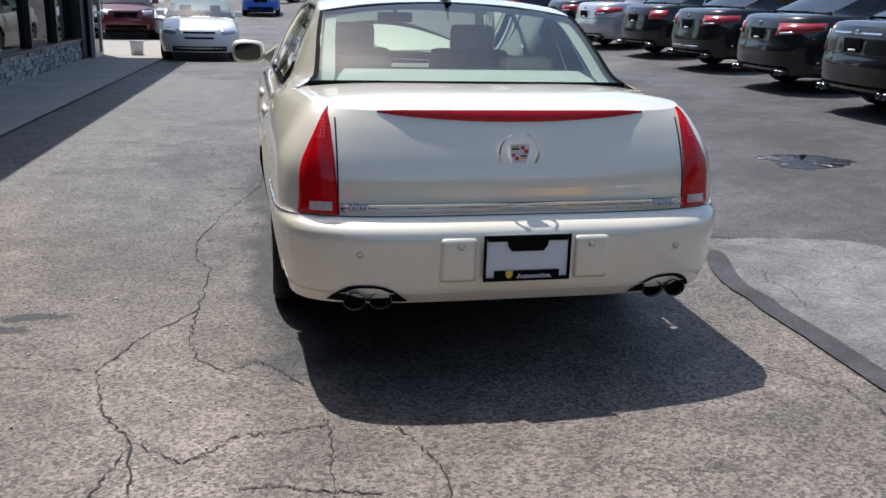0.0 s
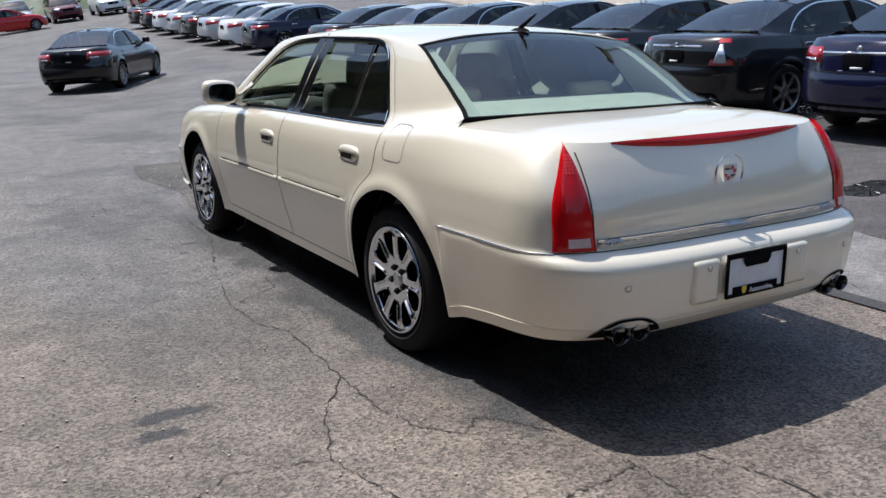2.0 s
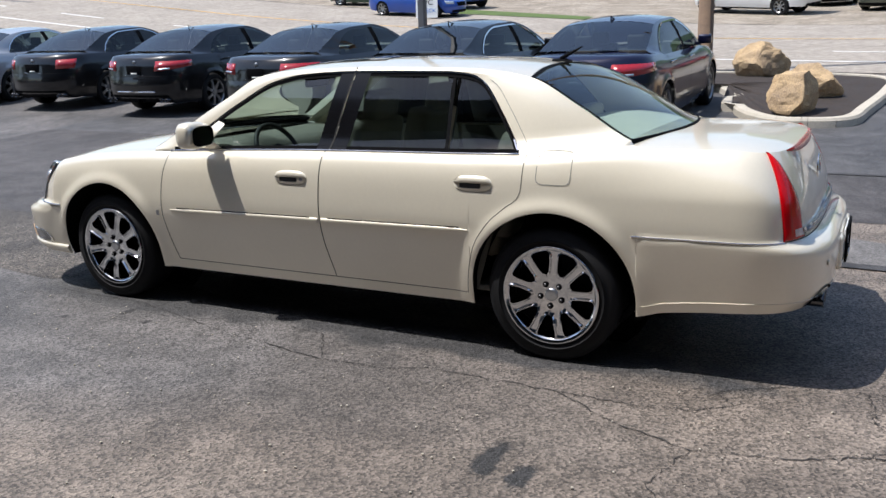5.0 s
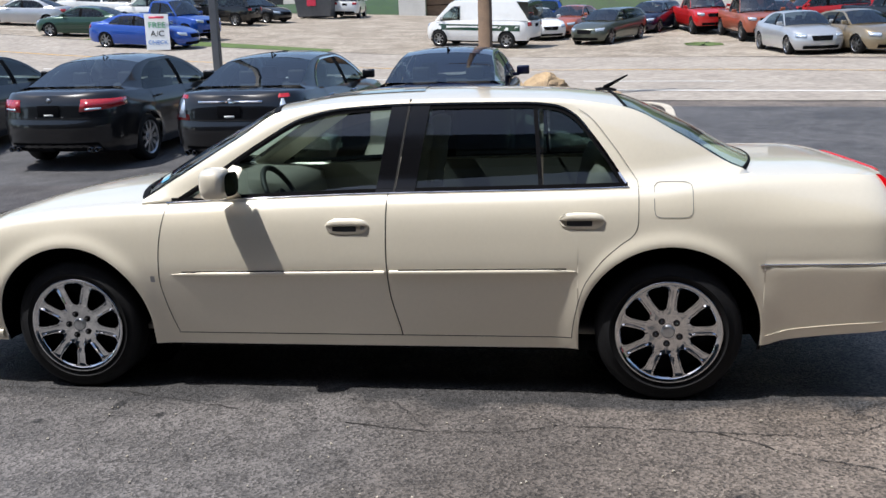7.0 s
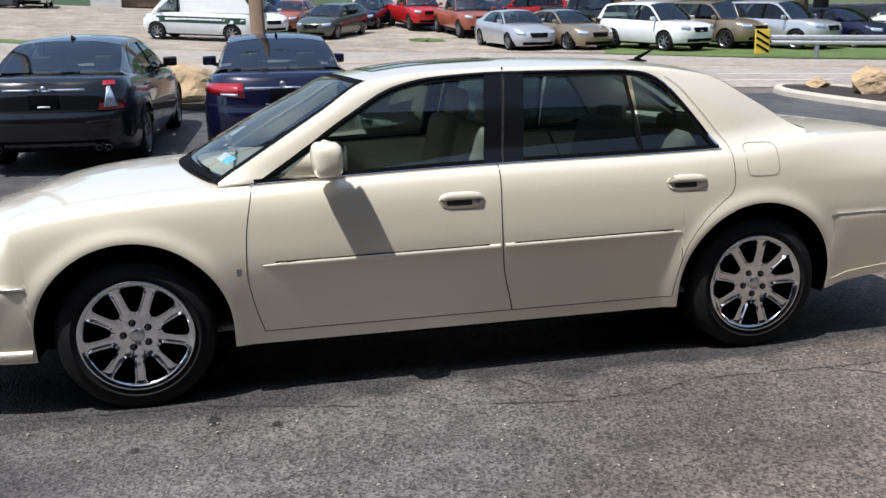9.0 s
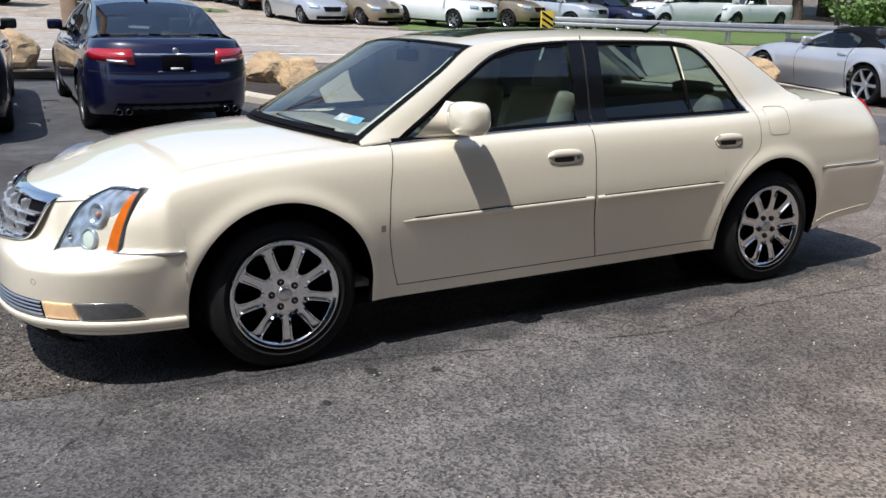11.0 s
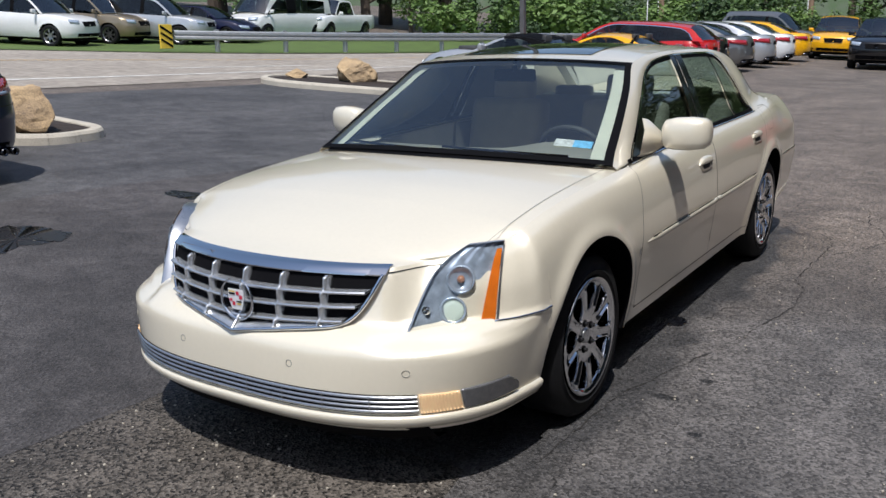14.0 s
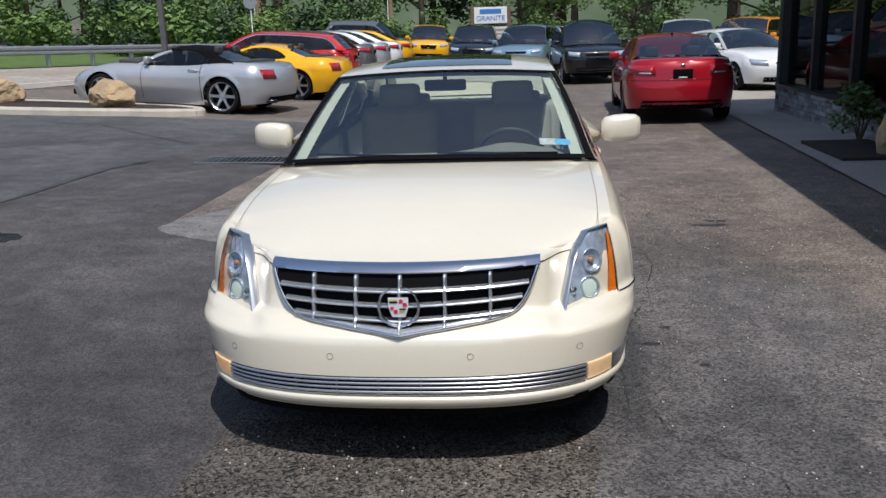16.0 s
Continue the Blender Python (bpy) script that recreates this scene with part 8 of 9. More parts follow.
def shop_wall(name, x, y0, y1, bays):
    """A low stone base under dark-framed shop windows."""
    root = tagged(new(name), "dark shop front with a ledge-stone base", "wall", kind="structure")
    bm = bmesh.new()
    box(bm, (x - 0.20, (y0 + y1) / 2, 0.22), (0.28, y1 - y0, 0.46))
    part("base_core", bm, "gap", root, smooth=False)
    # split-face stones in courses, each its own length and depth
    rnd4 = random.Random(int(abs(y0) * 10))
    shapes = {}
    for row in range(6):
        y = y0 + rnd4.uniform(-0.2, 0)
        while y < y1:
            w = rnd4.choice((0.14, 0.2, 0.26, 0.34))
            ya, yb = max(y, y0), min(y + w, y1)
            if yb - ya > 0.05:
                key = (round(yb - ya, 2), rnd4.randint(0, 2))
                if key not in shapes:
                    b2 = bmesh.new()
                    box(b2, (0, 0, 0), (0.10, key[0] - 0.008, 0.070), 0.006)
                    for v in b2.verts:
                        v.co += Vector((rnd4.uniform(-0.008, 0.008), 0, rnd4.uniform(-0.002, 0.002)))
                    me = bpy.data.meshes.new("stone")
                    b2.to_mesh(me)
                    b2.free()
                    me.materials.append(M["stone"])
                    shapes[key] = me
                st = new("stone", shapes[key])
                st.parent = root
                st.location = (x - 0.05 + rnd4.uniform(-0.025, 0.02), (ya + yb) / 2, 0.045 + 0.0745 * row)
            y += w
    bm = bmesh.new()
    box(bm, (x - 0.10, (y0 + y1) / 2, 0.475), (0.26, y1 - y0, 0.05), 0.006)
    part("sill", bm, "frame_metal", root, smooth=False)
    n = bays
    for k in range(n + 1):
        bm = bmesh.new()
        box(bm, (x - 0.12, y0 + (y1 - y0) * k / n, 1.85), (0.16, 0.15 if k in (0, n) else 0.11, 2.7), 0.006)
        part("mullion", bm, "frame_metal", root, smooth=False)
    for k in range(n):
        ya, yb = y0 + (y1 - y0) * k / n + 0.06, y0 + (y1 - y0) * (k + 1) / n - 0.06
        bm = bmesh.new()
        box(bm, (x - 0.15, (ya + yb) / 2, 1.84), (0.02, yb - ya, 2.68))
        part("pane", bm, "shop_glass", root, smooth=False)
    bm = bmesh.new()
    box(bm, (x - 0.12, (y0 + y1) / 2, 3.75), (0.24, y1 - y0, 1.2))
    part("fascia", bm, "dark_wall", root, smooth=False)
    return root


shop_wall("wall_north", WALL_N, 7.0, 15.6, 4)
shop_wall("wall_south", WALL_S, -10.9, -5.6, 3)
# recessed middle with the entrance
slab("wall_recess", (-6.6, 0.7, 2.1), (0.25, 12.6, 4.2), "dark_wall", "dark recessed wall behind the walk", "wall")
slab("wall_return", (-5.75, 6.95, 2.1), (1.8, 0.2, 4.2), "dark_wall", "dark return wall of the showroom", "wall")
slab("wall_return", (-5.85, -5.5, 2.1), (1.7, 0.2, 4.2), "dark_wall", "dark return wall of the showroom", "wall")
slab("wall_end", (-9.5, -10.85, 2.1), (9.2, 0.2, 4.2), "dark_wall", "dark end wall of the showroom", "wall")
slab("wall_end", (-9.2, 17.5, 2.1), (9.0, 0.2, 4.2), "dark_wall", "dark end wall of the showroom", "wall")
slab("wall_back", (-14.0, 3.3, 2.1), (0.2, 28.4, 4.2), "dark_wall", "dark back wall of the showroom", "wall")
slab("showroom_floor", (-10.3, 3.3, 0.03), (7.4, 28.2, 0.04), "concrete", "grey floor inside the showroom", "floor")
bm = bmesh.new()
grid(bm, [[(-3.98 + 0.032 * y, y, z) for z in (4.25, 4.85)] for y in (-11.3, 18.0)])
grid(bm, [[(-3.98 + 0.032 * y, y, 4.25), (-15, y, 4.25)] for y in (-11.3, 18.0)])
grid(bm, [[(-3.98 + 0.032 * y, y, 4.85), (-15, y, 4.85)] for y in (-11.3, 18.0)])
grid(bm, [[(-3.98 + 0.032 * -11.3, -11.3, z), (-15, -11.3, z)] for z in (4.25, 4.85)])
grid(bm, [[(-3.98 + 0.032 * 18, 18, z), (-15, 18, z)] for z in (4.25, 4.85)])
tagged(part("roof", bm, "dark_wall", smooth=False), "flat dark roof with a deep eave", "roof", kind="structure")


def glass_door(x, y, turn):
    root = tagged(new("door_1"), "dark-framed glass door standing in the shop front", "door", kind="structure")
    root.matrix_world = pose(x, y, 0.02, 0, 0, turn)
    for c, s_ in (((0, -0.52, 1.2), (0.09, 0.09, 2.4)), ((0, 0.52, 1.2), (0.09, 0.09, 2.4)), ((0, 0, 2.38), (0.09, 1.1, 0.1)), ((0, 0, 0.06), (0.08, 1.0, 0.10)), ((0, 0, 1.02), (0.07, 1.0, 0.05))):
        bm = bmesh.new()
        box(bm, c, s_, 0.006)
        part("frame_bar", bm, "steel", root, smooth=False)
    bm = bmesh.new()
    box(bm, (0, 0, 1.2), (0.015, 0.98, 2.3))
    part("pane", bm, "shop_glass", root, smooth=False)
    bm = bmesh.new()
    tube(bm, [(0.06, 0.38, 0.85), (0.11, 0.38, 0.9), (0.11, 0.38, 1.3), (0.06, 0.38, 1.35)], 0.013)
    part("door_handle", bm, "steel", root)


slab("door_pier", (-4.85, 15.8, 2.1), (0.35, 0.5, 4.2), "dark_wall", "dark pier beside the shop door", "wall")
glass_door(-4.55, 16.6, 0)
slab("door_pier", (-4.85, 17.4, 2.1), (0.35, 0.45, 4.2), "dark_wall", "dark pier beside the shop door", "wall")
slab("door_mat", (-3.95, 15.9, 0.028), (0.7, 1.0, 0.016), "black", "black rubber mat before the door", "mat", 0.004, "")
bm = bmesh.new()
revolve(bm, [(0.0, 0.001), (0.0, 0.14), (0.34, 0.165), (0.36, 0.17), (0.36, 0.155), (0.05, 0.13)], 20, "z")
pail = tagged(part("bucket", bm, "plate"), "pale plastic bucket beside the shop door", "bucket")
pail.location = (-3.75, 17.3, 0.03)
bm = bmesh.new()
grid(bm, [[(0.158 * math.cos(a), 0.158 * math.sin(a), z) for a in np.linspace(0.4, 2.4, 8)] for z in (0.14, 0.26)])
part("bucket_print", bm, "red_print", pail)

# bed, shrub and standing stone by the south windows
slab("planter_bed", (-4.45, -5.55, 0.035), (0.85, 1.6, 0.05), "mulch", "low dark mulch bed beside the walk", "bed", 0.01, "")
boulder(-4.75, -4.95, 0.28, 0.32, 0.42, 10, 33, 0.02)


def leaf_cloud(bm, rnd5, centre, radius, n, size, flat=0.8, shell=0.55):
    """Leaves in small tilted sprays, thicker towards the outside."""
    for _ in range(n):
        d = Vector((rnd5.gauss(0, 1), rnd5.gauss(0, 1), rnd5.gauss(0, 1) * flat)).normalized()
        r = radius * (shell + (1 - shell) * rnd5.random() ** 0.5)
        p = Vector(centre) + d * r
        a = Vector((rnd5.uniform(-1, 1), rnd5.uniform(-1, 1), rnd5.uniform(-0.5, 0.5))).normalized()
        b = a.cross(d + Vector((rnd5.uniform(-0.6, 0.6), rnd5.uniform(-0.6, 0.6), rnd5.uniform(-0.2, 0.9)))).normalized()
        s_ = size * rnd5.uniform(0.6, 1.3)
        vs = [bm.verts.new(p + a * s_ * k + b * s_ * m) for k, m in ((-1, 0), (-0.1, 0.45), (1, 0.05), (0.1, -0.45))]
        bm.faces.new(vs)


def shrub_mesh(name, seed, h, w, n, size, material):
    rnd6 = random.Random(seed)
    bm = bmesh.new()
    for _ in range(9):
        c = (rnd6.uniform(-w, w) * 0.6, rnd6.uniform(-w, w) * 0.6, rnd6.uniform(0.3, 0.8) * h)
        leaf_cloud(bm, rnd6, c, w * rnd6.uniform(0.35, 0.55), n // 9, size, 0.9, 0.3)
    return part(name, bm, material, smooth=False)


root = tagged(new("shrub"), "small green shrub in the mulch bed", "shrub")
root.location = (-4.62, -5.95, 0.05)
ob = shrub_mesh("foliage", 3, 0.85, 0.36, 900, 0.045, "leaf")
ob.parent = root
bm = bmesh.new()
for k in range(6):
    tube(bm, [(0, 0, 0), (0.1 * math.cos(k), 0.1 * math.sin(k), 0.3), (0.2 * math.cos(k), 0.2 * math.sin(k), 0.6)], [0.012, 0.009, 0.004], 6)
part("stem", bm, "bark", root)

# ---- poles, rail, signs ----
def lamp_pole(x, y, h=7.5, r=0.075):
    root = tagged(new("lamp_post"), "dark grey steel lamp post of the lot", "lamp post", "lamp posts of the lot")
    root.location = (x, y, zg(x, y))
    bm = bmesh.new()
    box(bm, (0, 0, h / 2), (r * 1.7, r * 1.7, h), 0.012)
    part("post", bm, "pole", root, smooth=False)
    bm = bmesh.new()
    revolve(bm, [(0, 0.001), (0, 0.24), (0.45, 0.24), (0.5, 0.22), (0.5, 0.001)], 20, "z")
    part("footing", bm, "kerb", root)
    bm = bmesh.new()
    box(bm, (0, 0, h + 0.08), (0.34, 0.9, 0.14), 0.03)
    part("lamp_head", bm, "pole", root)


lamp_pole(9.75, 4.95)
lamp_pole(8.6, -16.1)


def utility_pole(x, y, h=10.0, lean=0.0):
    root = tagged(new("utility_pole"), "weathered wooden utility pole beside the road", "utility pole", "utility poles along the road")
    root.matrix_world = pose(x, y, zg(x, y), lean, 0, 0)
    bm = bmesh.new()
    tube(bm, [(0, 0, -0.1), (0, 0, h * 0.5), (0, 0, h)], [0.16, 0.14, 0.11], 12)
    part("shaft", bm, "wood", root)
    bm = bmesh.new()
    box(bm, (0, 0, h - 0.7), (0.1, 2.2, 0.12), 0.01)
    part("cross_arm", bm, "wood", root)
    for k in (-0.9, -0.3, 0.3, 0.9):
        bm = bmesh.new()
        revolve(bm, [(0, 0.03), (0.08, 0.045), (0.12, 0.02), (0.14, 0.001)], 10, "z", (0, k, h - 0.64))
        part("insulator", bm, "plate", root)
    bm = bmesh.new()
    tube(bm, [(0.19, 0.05, 0), (0.18, 0.05, 4.5)], 0.03, 8)
    part("conduit", bm, "steel", root)


for x, y in ((14.2, 0.75), (15.6, -47), (29.5, -14.0), (9.0, -56)):
    utility_pole(x, y)


def guard_rail():
    root = tagged(new("guard_rail"), "galvanised steel guard rail along the road's bend", "guard rail")
    f = curve(*sorted((p[1], p[0] + 0.6) for p in FAR))
    ys_ = np.arange(-56, -15.0, 1.9)
    bm = bmesh.new()
    rows = []
    for y in np.linspace(-56, -15.0, 60):
        x = f(y)
        z = zg(x, y)
        rows.append([(x + dx, y, z + h) for dx, h in ((0, 0.40), (-0.06, 0.44), (-0.06, 0.50), (0, 0.545), (-0.06, 0.59), (-0.06, 0.66), (0, 0.70))])
    grid(bm, rows)
    part("beam", bm, "steel", root, smooth=False)
    for y in ys_:
        x = f(y)
        bm = bmesh.new()
        box(bm, (x + 0.08, y, zg(x, y) + 0.35), (0.14, 0.10, 0.8), 0.01)
        part("rail_post", bm, "steel", root, smooth=False)
    x, y = f(-14.8), -14.8
    bm = bmesh.new()
    box(bm, (x - 0.05, y, zg(x, y) + 0.5), (0.05, 0.5, 0.75), 0.01)
    part("end_board", bm, "yellow", root, smooth=False)
    for k in range(3):
        bm = bmesh.new()
        box(bm, (x - 0.08, y, zg(x, y) + 0.3 + 0.2 * k), (0.012, 0.5, 0.07), 0, Matrix.Rotation(0.5, 4, "X"))
        part("end_stripe", bm, "black", root, smooth=False)


guard_rail()


def sandwich_board(x, y, turn):
    root = tagged(new("sandwich_board"), "white folding pavement sign for air conditioning checks", "sign")
    root.matrix_world = pose(x, y, zg(x, y), 0, 0, turn)
    for sgn in (1, -1):
        bm = bmesh.new()
        box(bm, (sgn * 0.22, 0, 0.75), (0.04, 0.95, 1.5), 0.01, Matrix.Rotation(-sgn * 0.22, 4, "Y"))
        board = part("board", bm, "white_print", root, smooth=False)
    m0 = Matrix.Translation((0.25, 0, 0.75)) @ Matrix.Rotation(-0.22, 4, "Y") @ Matrix.Rotation(radians(90), 4, "Z") @ Matrix.Rotation(radians(90), 4, "X")
    for k, (t, c) in enumerate((("FREE", "green_print"), ("A/C", "black"), ("CHECK", "blue"))):
        words(t, 0.34 if k < 2 else 0.24, c, root, m0 @ Matrix.Translation((0, 0.28 - 0.36 * k, 0.008)))
    bm = bmesh.new()
    box(bm, (0.18, 0, 1.34), (0.02, 0.6, 0.08), 0, Matrix.Rotation(-0.22, 4, "Y"))
    part("writing_bar", bm, "red_print", root)


sandwich_board(30.6, 16.0, 205)


def roadside_sign(x, y, turn):
    root = tagged(new("roadside_sign"), "blue and white business sign on two posts", "sign")
    root.matrix_world = pose(x, y, zg(x, y), 0, 0, turn)
    for k in (-0.95, 0.95):
        bm = bmesh.new()
        box(bm, (k, 0, 1.38), (0.16, 0.16, 2.76), 0.01)
        part("post", bm, "wood", root, smooth=False)
    bm = bmesh.new()
    box(bm, (0, 0, 2.26), (1.70, 0.18, 0.82), 0.02)
    part("upper_panel", bm, "white_print", root, smooth=False)
    words("GRANITE", 0.36, "blue", root, Matrix.Translation((0, 0.10, 2.10)) @ Matrix.Rotation(math.pi, 4, "Z") @ Matrix.Rotation(radians(90), 4, "X"))
    bm = bmesh.new()
    box(bm, (0, 0.10, 2.46), (1.1, 0.02, 0.22), 0.01)
    part("writing_bar", bm, "blue", root, smooth=False)
    bm = bmesh.new()
    box(bm, (0, 0, 1.20), (1.70, 0.16, 0.96), 0.02)
    part("lower_panel", bm, "white_wall", root, smooth=False)
    for k in range(4):
        bm = bmesh.new()
        box(bm, (0, 0.09, 1.53 - 0.21 * k), (1.45, 0.012, 0.08))
        part("writing_bar", bm, "concrete", root, smooth=False)


roadside_sign(1.5, -41.0, 0)


def traffic_sign(x, y):
    root = tagged(new("traffic_sign"), "grey back of a road sign on a thin post", "road sign")
    root.location = (x, y, zg(x, y))
    bm = bmesh.new()
    tube(bm, [(0, 0, 0), (0, 0, 2.9)], 0.03, 8)
    part("post", bm, "steel", root)
    bm = bmesh.new()
    revolve(bm, [(-0.01, 0.001), (-0.01, 0.36), (0.01, 0.36), (0.01, 0.001)], 8, "y", (0, 0.04, 2.6))
    part("plate", bm, "steel", root, smooth=False)


traffic_sign(13.2, -38.0)


# ---- buildings across the road ----
def garage(x, y0, y1, depth, h, doors, label, wall="white_wall"):
    """A plain white workshop with dark door openings."""
    root = tagged(new("workshop"), label, "building")
    z0 = zg(x, (y0 + y1) / 2) - 0.3
    edges = [y0]
    for a, b in doors:
        edges += [a, b]
    edges.append(y1)
    for a, b in zip(edges[::2], edges[1::2]):
        bm = bmesh.new()
        box(bm, (x + 0.15, (a + b) / 2, z0 + h / 2), (0.3, b - a, h))
        part("wall", bm, wall, root, smooth=False)
    for a, b in doors:
        bm = bmesh.new()
        box(bm, (x + 0.15, (a + b) / 2, z0 + h - 0.55), (0.296, b - a, 1.1))
        part("lintel", bm, wall, root, smooth=False)
        bm = bmesh.new()
        box(bm, (x + 0.5, (a + b) / 2, z0 + (h - 1.1) / 2), (0.08, b - a, h - 1.1))
        d = part("garage_door", bm, "wood" if wall == "white_wall" and len(doors) < 4 else "frame_metal", root, smooth=False)
        for k in range(4):
            bm = bmesh.new()
            box(bm, (x + 0.45, (a + b) / 2, z0 + 0.5 + 0.75 * k), (0.04, b - a - 0.1, 0.05))
            part("door_rib", bm, "black", d, smooth=False)
    for y in (y0 + 0.15, y1 - 0.15):
        bm = bmesh.new()
        box(bm, (x + 0.3 + depth / 2, y, z0 + h / 2), (depth, 0.3, h))
        part("side_wall", bm, wall, root, smooth=False)
    bm = bmesh.new()
    box(bm, (x + depth / 2, (y0 + y1) / 2, z0 + h + 0.15), (depth + 0.8, y1 - y0 + 0.8, 0.3), 0.03)
    part("roof", bm, "pole", root, smooth=False)


garage(60, 18, 48, 12, 5.5, [(20, 23.5), (26, 29.5), (32, 35.5), (38, 41.5)], "long white workshop with dark doors across the road")
garage(61, 0.0, 11.5, 10, 5.0, [(1.5, 4.5), (6.5, 9.5)], "white workshop with brown doors across the road")
garage(64, -34, -8, 10, 5.0, [(-30, -26), (-20, -16)], "pale low building behind the gravel lot")


def dumpster(x, y):
    root = tagged(new("dumpster"), "dark grey steel dumpster with a red notice", "dumpster")
    root.location = (x, y, zg(x, y))
    bm = bmesh.new()
    rows = [[(sx * a, sy * b, z) for sx, sy in ((1, 1), (-1, 1), (-1, -1), (1, -1))] for a, b, z in ((0.8, 1.1, 0.1), (0.95, 1.25, 1.3), (1.0, 1.3, 1.3), (1.0, 1.3, 1.4))]
    grid(bm, rows, True)
    part("bin", bm, "pole", root, smooth=False)
    for k in (-0.65, 0.65):
        bm = bmesh.new()
        box(bm, (0, k, 1.5), (2.0, 1.24, 0.06), 0.02, Matrix.Rotation(0.08, 4, "Y"))
        part("lid", bm, "black", root, smooth=False)
    bm = bmesh.new()
    box(bm, (-0.95, 0.1, 0.95), (0.03, 0.6, 0.4))
    part("notice", bm, "red_print", root, smooth=False)


dumpster(53.5, 15.6)


# ---- trees ----
def tree_meshes(seed, h, spread, n, size, leaf, crown_low=0.3):
    """A tapered, forked trunk and a ragged crown of leaf sprays."""
    rnd7 = random.Random(seed)
    bm = bmesh.new()
    tube(bm, [(0, 0, -0.2), (rnd7.uniform(-0.1, 0.1), 0.05, h * 0.25), (rnd7.uniform(-0.25, 0.25), 0.1, h * 0.55), (rnd7.uniform(-0.4, 0.4), 0, h * 0.85)], [0.03 * h, 0.022 * h, 0.014 * h, 0.004 * h], 9)
    tips = []
    for k in range(11):
        a, z = 2.4 * k + rnd7.uniform(-0.4, 0.4), h * (crown_low + (0.85 - crown_low) * k / 10)
        r = spread * (0.55 + 0.45 * math.sin(math.pi * (k + 1.5) / 13)) * rnd7.uniform(0.7, 1.1)
        tip = (r * math.cos(a), r * math.sin(a), z + r * 0.35)
        tube(bm, [(0, 0, z * 0.92), (tip[0] * 0.5, tip[1] * 0.5, z + r * 0.12), tip], [0.010 * h, 0.006 * h, 0.002 * h], 6)
        tips.append((tip, r))
    me_t = bpy.data.meshes.new("trunk")
    bm.to_mesh(me_t)
    bm.free()
    me_t.materials.append(M["bark"])
    bm = bmesh.new()
    for tip, r in tips:
        for f in (0.6, 1.0):
            for _ in range(2):
                c = (tip[0] * f + rnd7.uniform(-0.5, 0.5), tip[1] * f + rnd7.uniform(-0.5, 0.5), tip[2] + rnd7.uniform(-0.5, 0.6))
                leaf_cloud(bm, rnd7, c, spread * rnd7.uniform(0.22, 0.38), n // 48, size, 0.7, 0.45)
    leaf_cloud(bm, rnd7, (0, 0, h * 0.9), spread * 0.4, n // 12, size, 0.8, 0.3)
    me_c = bpy.data.meshes.new("crown")
    bm.to_mesh(me_c)
    bm.free()
    me_c.materials.append(M[leaf])
    return me_t, me_c


KINDS = [tree_meshes(1, 11, 3.6, 4200, 0.20, "leaf"), tree_meshes(2, 13, 4.2, 4800, 0.22, "leaf_dark"), tree_meshes(3, 9, 3.4, 3800, 0.18, "leaf_light", 0.2), tree_meshes(4, 12, 4.0, 4600, 0.21, "leaf_dark", 0.15), tree_meshes(5, 10, 3.8, 4200, 0.19, "leaf", 0.12)]


def tree(x, y, kind, scale, turn):
    root = tagged(new("tree"), ("tall dark green leafy tree at the wood's edge", "tall dense dark green woodland tree", "bright green young leafy tree", "dense shaded woodland tree", "broad green leafy tree low to the ground")[kind], "tree", "trees of the wood beyond the road")
    root.matrix_world = pose(x, y, zg(x, y) - 0.1, 0, 0, turn) @ Matrix.Scale(scale, 4)
    for nm, me in zip(("trunk", "crown"), KINDS[kind]):
        ob = new(nm, me)
        ob.parent = root


rnd8 = random.Random(21)
# edge of the wood, from the far lot round behind the south end
LINE = [(52, -30), (46, -33), (41, -36), (36, -38), (32, -40), (28, -43), (25, -47), (22, -51), (18, -56), (13, -61), (8, -65), (2, -68), (-4, -66), (-9, -60), (-14, -56), (-20, -52), (-27, -50), (-35, -46)]
for i, (x, y) in enumerate(LINE):
    tree(x, y, rnd8.choice((0, 1, 3, 4)), rnd8.uniform(0.95, 1.25), rnd8.uniform(0, 360))
    dx, dy = x - 5, y + 5
    d = math.hypot(dx, dy)
    tree(x + dx / d * 7 + rnd8.uniform(-2, 2), y + dy / d * 7, rnd8.choice((1, 3)), rnd8.uniform(1.2, 1.5), rnd8.uniform(0, 360))
for x, y, k, s_ in ((27.5, -31, 2, 0.5), (24.5, -34, 2, 0.55), (23.0, -38, 4, 0.6), (20.5, -42, 2, 0.6), (18.5, -46, 2, 0.55), (30.5, -28.5, 4, 0.55), (-10, -31, 4, 0.62), (-5, -34, 4, 0.6), (-14.5, -29, 2, 0.6), (0, -46, 4, 0.7), (-1.8, -50, 2, 0.6), (-6.6, -42, 4, 0.6), (-19, -27, 4, 0.7), (-24, -22, 1, 0.8)):
    tree(x, y, k, s_, rnd8.uniform(0, 360))
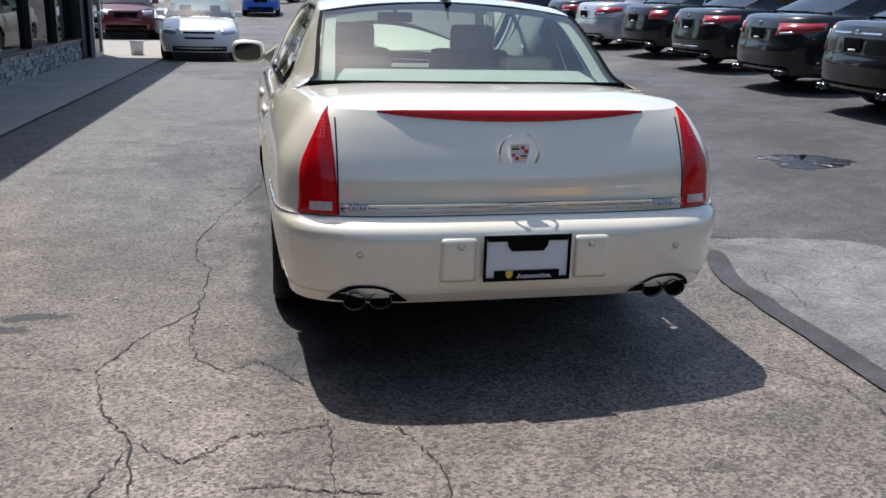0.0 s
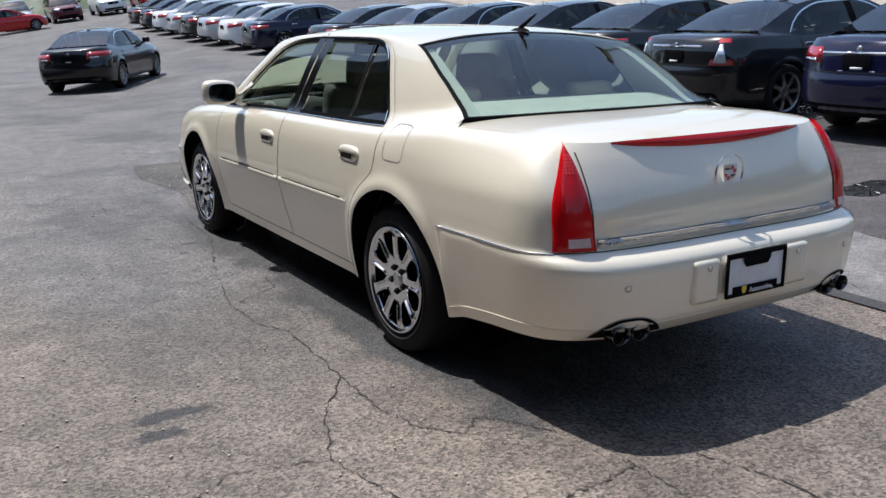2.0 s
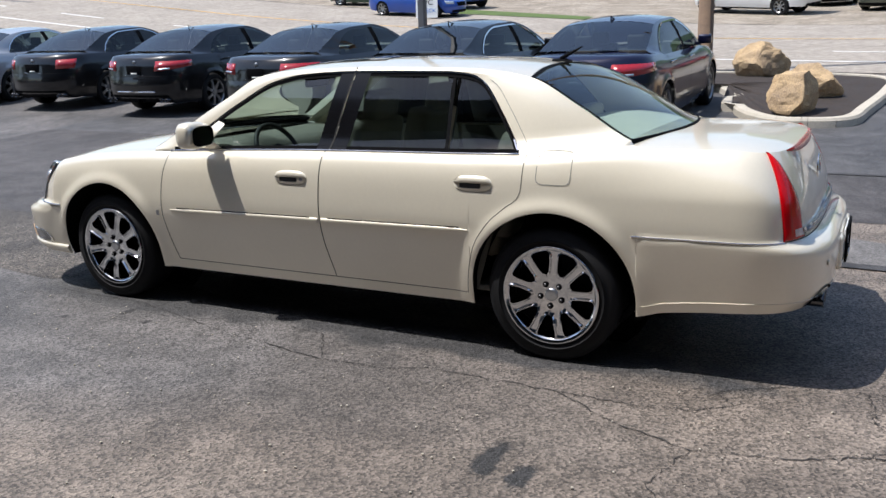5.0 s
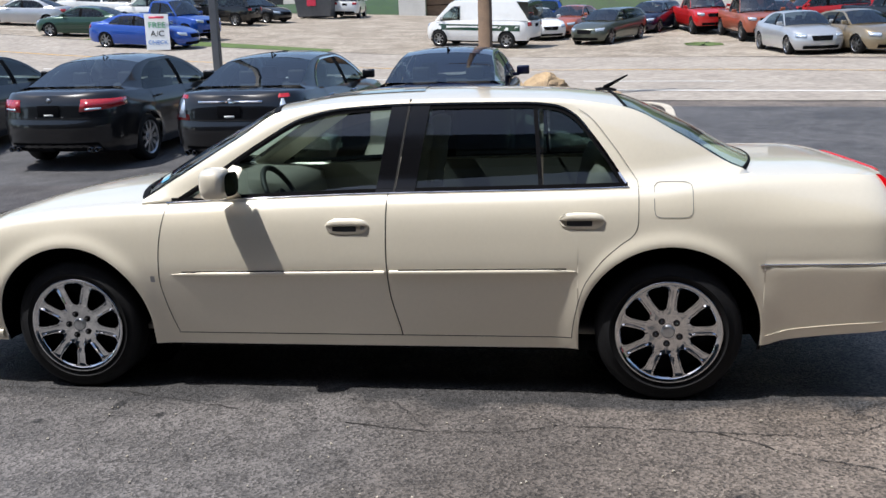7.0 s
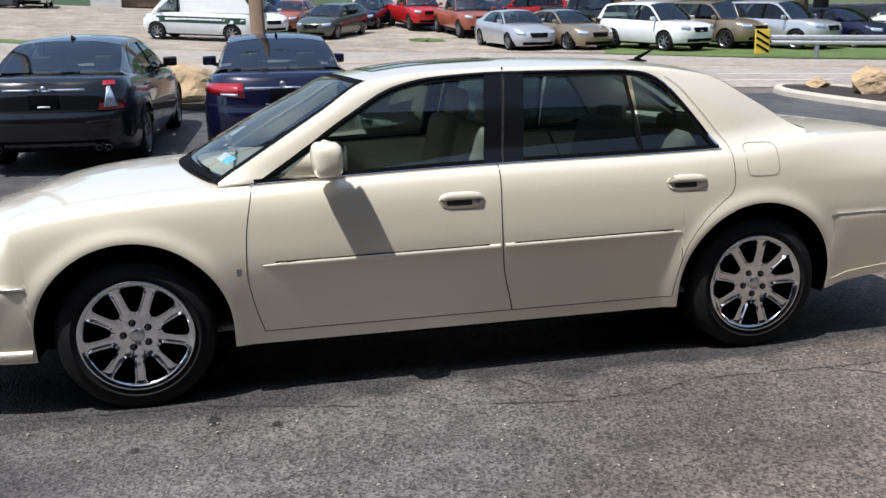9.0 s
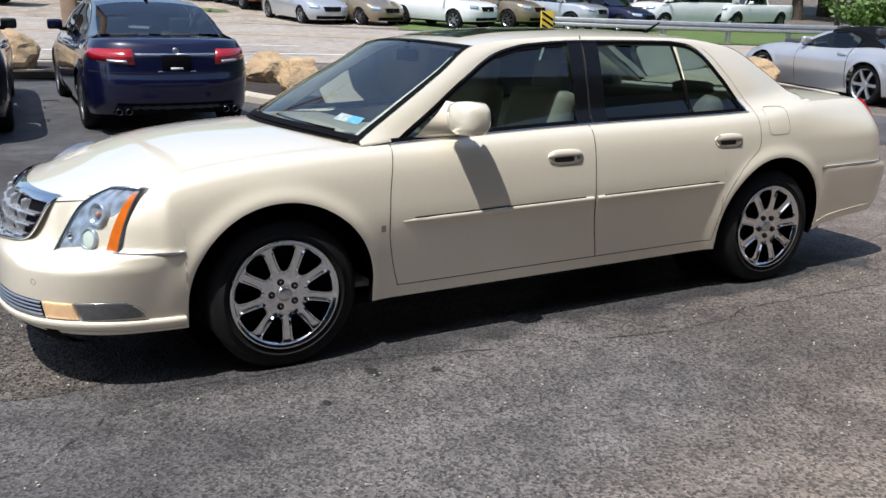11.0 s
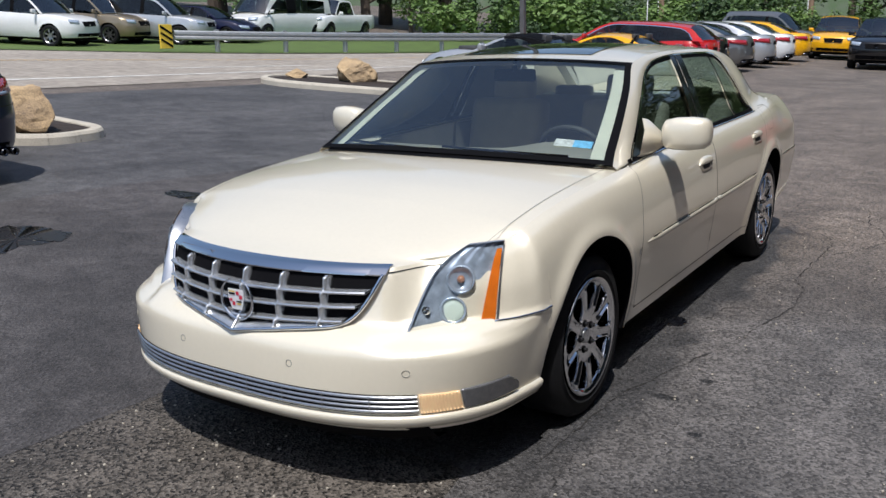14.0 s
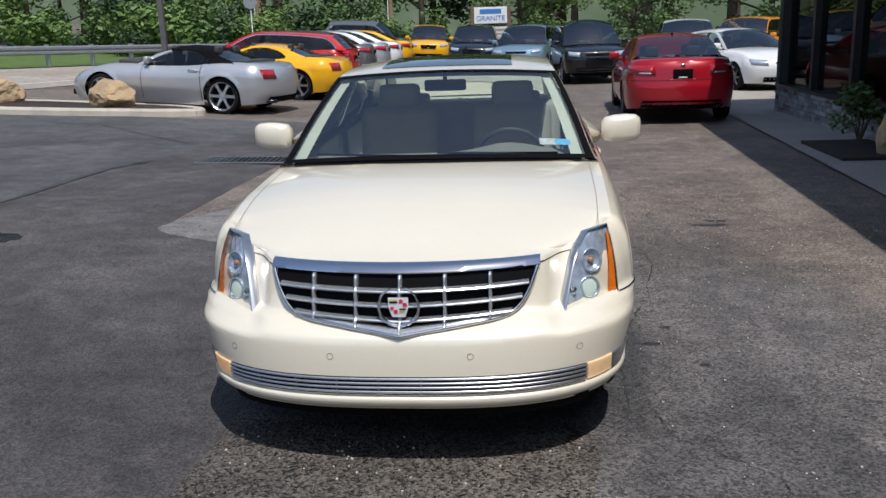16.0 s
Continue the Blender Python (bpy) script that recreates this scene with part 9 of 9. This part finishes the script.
for x, y, k, s_ in ((-7, 31, 2, 0.45), (-9, 29, 4, 0.5), (-12, 33, 0, 0.6), (-16, 40, 1, 0.8), (-8, 48, 0, 0.8), (10, 78, 1, 0.9), (2, 80, 0, 0.9), (18, 76, 3, 0.9), (-6, 76, 3, 0.9)):
    tree(x, y, k, s_, rnd8.uniform(0, 360))

# undergrowth along the rail
bushes = []
for seed, m in ((41, "leaf"), (42, "leaf_dark"), (43, "leaf_light")):
    src = shrub_mesh("bush", seed, 1.7, 1.3, 1500, 0.11, m)
    bushes.append(src)
fr = curve(*sorted((p[1], p[0] + 0.6) for p in FAR))
k = 0
for y in np.arange(-58, -31.5, 2.3):
    for off in ((2.4, 5.0, 8.0) if int(y * 2) % 3 == 0 else (4.6, 8.0)):
        src = bushes[k % 3]
        x, yy = fr(y) + off + rnd8.uniform(-0.6, 0.6), y + rnd8.uniform(-0.7, 0.7)
        s_ = rnd8.uniform(0.5, 1.35) * (1 + 0.06 * off)
        m4 = pose(x, yy, zg(x, yy) - 0.1, 0, 0, rnd8.uniform(0, 360)) @ Matrix.Scale(s_, 4)
        if k < 3:
            ob = src
        else:
            ob = new("bush", src.data)
        tagged(ob, "leafy green bush beyond the guard rail", "bush", "bushes along the guard rail")
        ob.matrix_world = m4
        k += 1


# far wooded slope behind everything
def wooded_slope():
    bm = bmesh.new()
    rows = []
    for r, h in ((95, -2), (100, 6), (108, 14), (122, 22), (150, 27), (200, 26)):
        row = []
        for a in np.linspace(-1.05 * math.pi, 0.60 * math.pi, 140):
            b = h + (3.0 * noise.noise(Vector((math.cos(a) * 14, math.sin(a) * 14, r * 0.05))) + 1.2 * noise.noise(Vector((math.cos(a) * 45, math.sin(a) * 45, r * 0.2)))) * (h > 0)
            k = 1.0 if math.sin(a) < 0.1 else 0.55
            row.append((r * math.cos(a), r * math.sin(a), b * k))
        rows.append(row)
    grid(bm, rows)
    tagged(part("wooded_slope", bm, "leaf_dark"), "dark green wooded slope far behind the lots", "woods", kind="stuff")


wooded_slope()
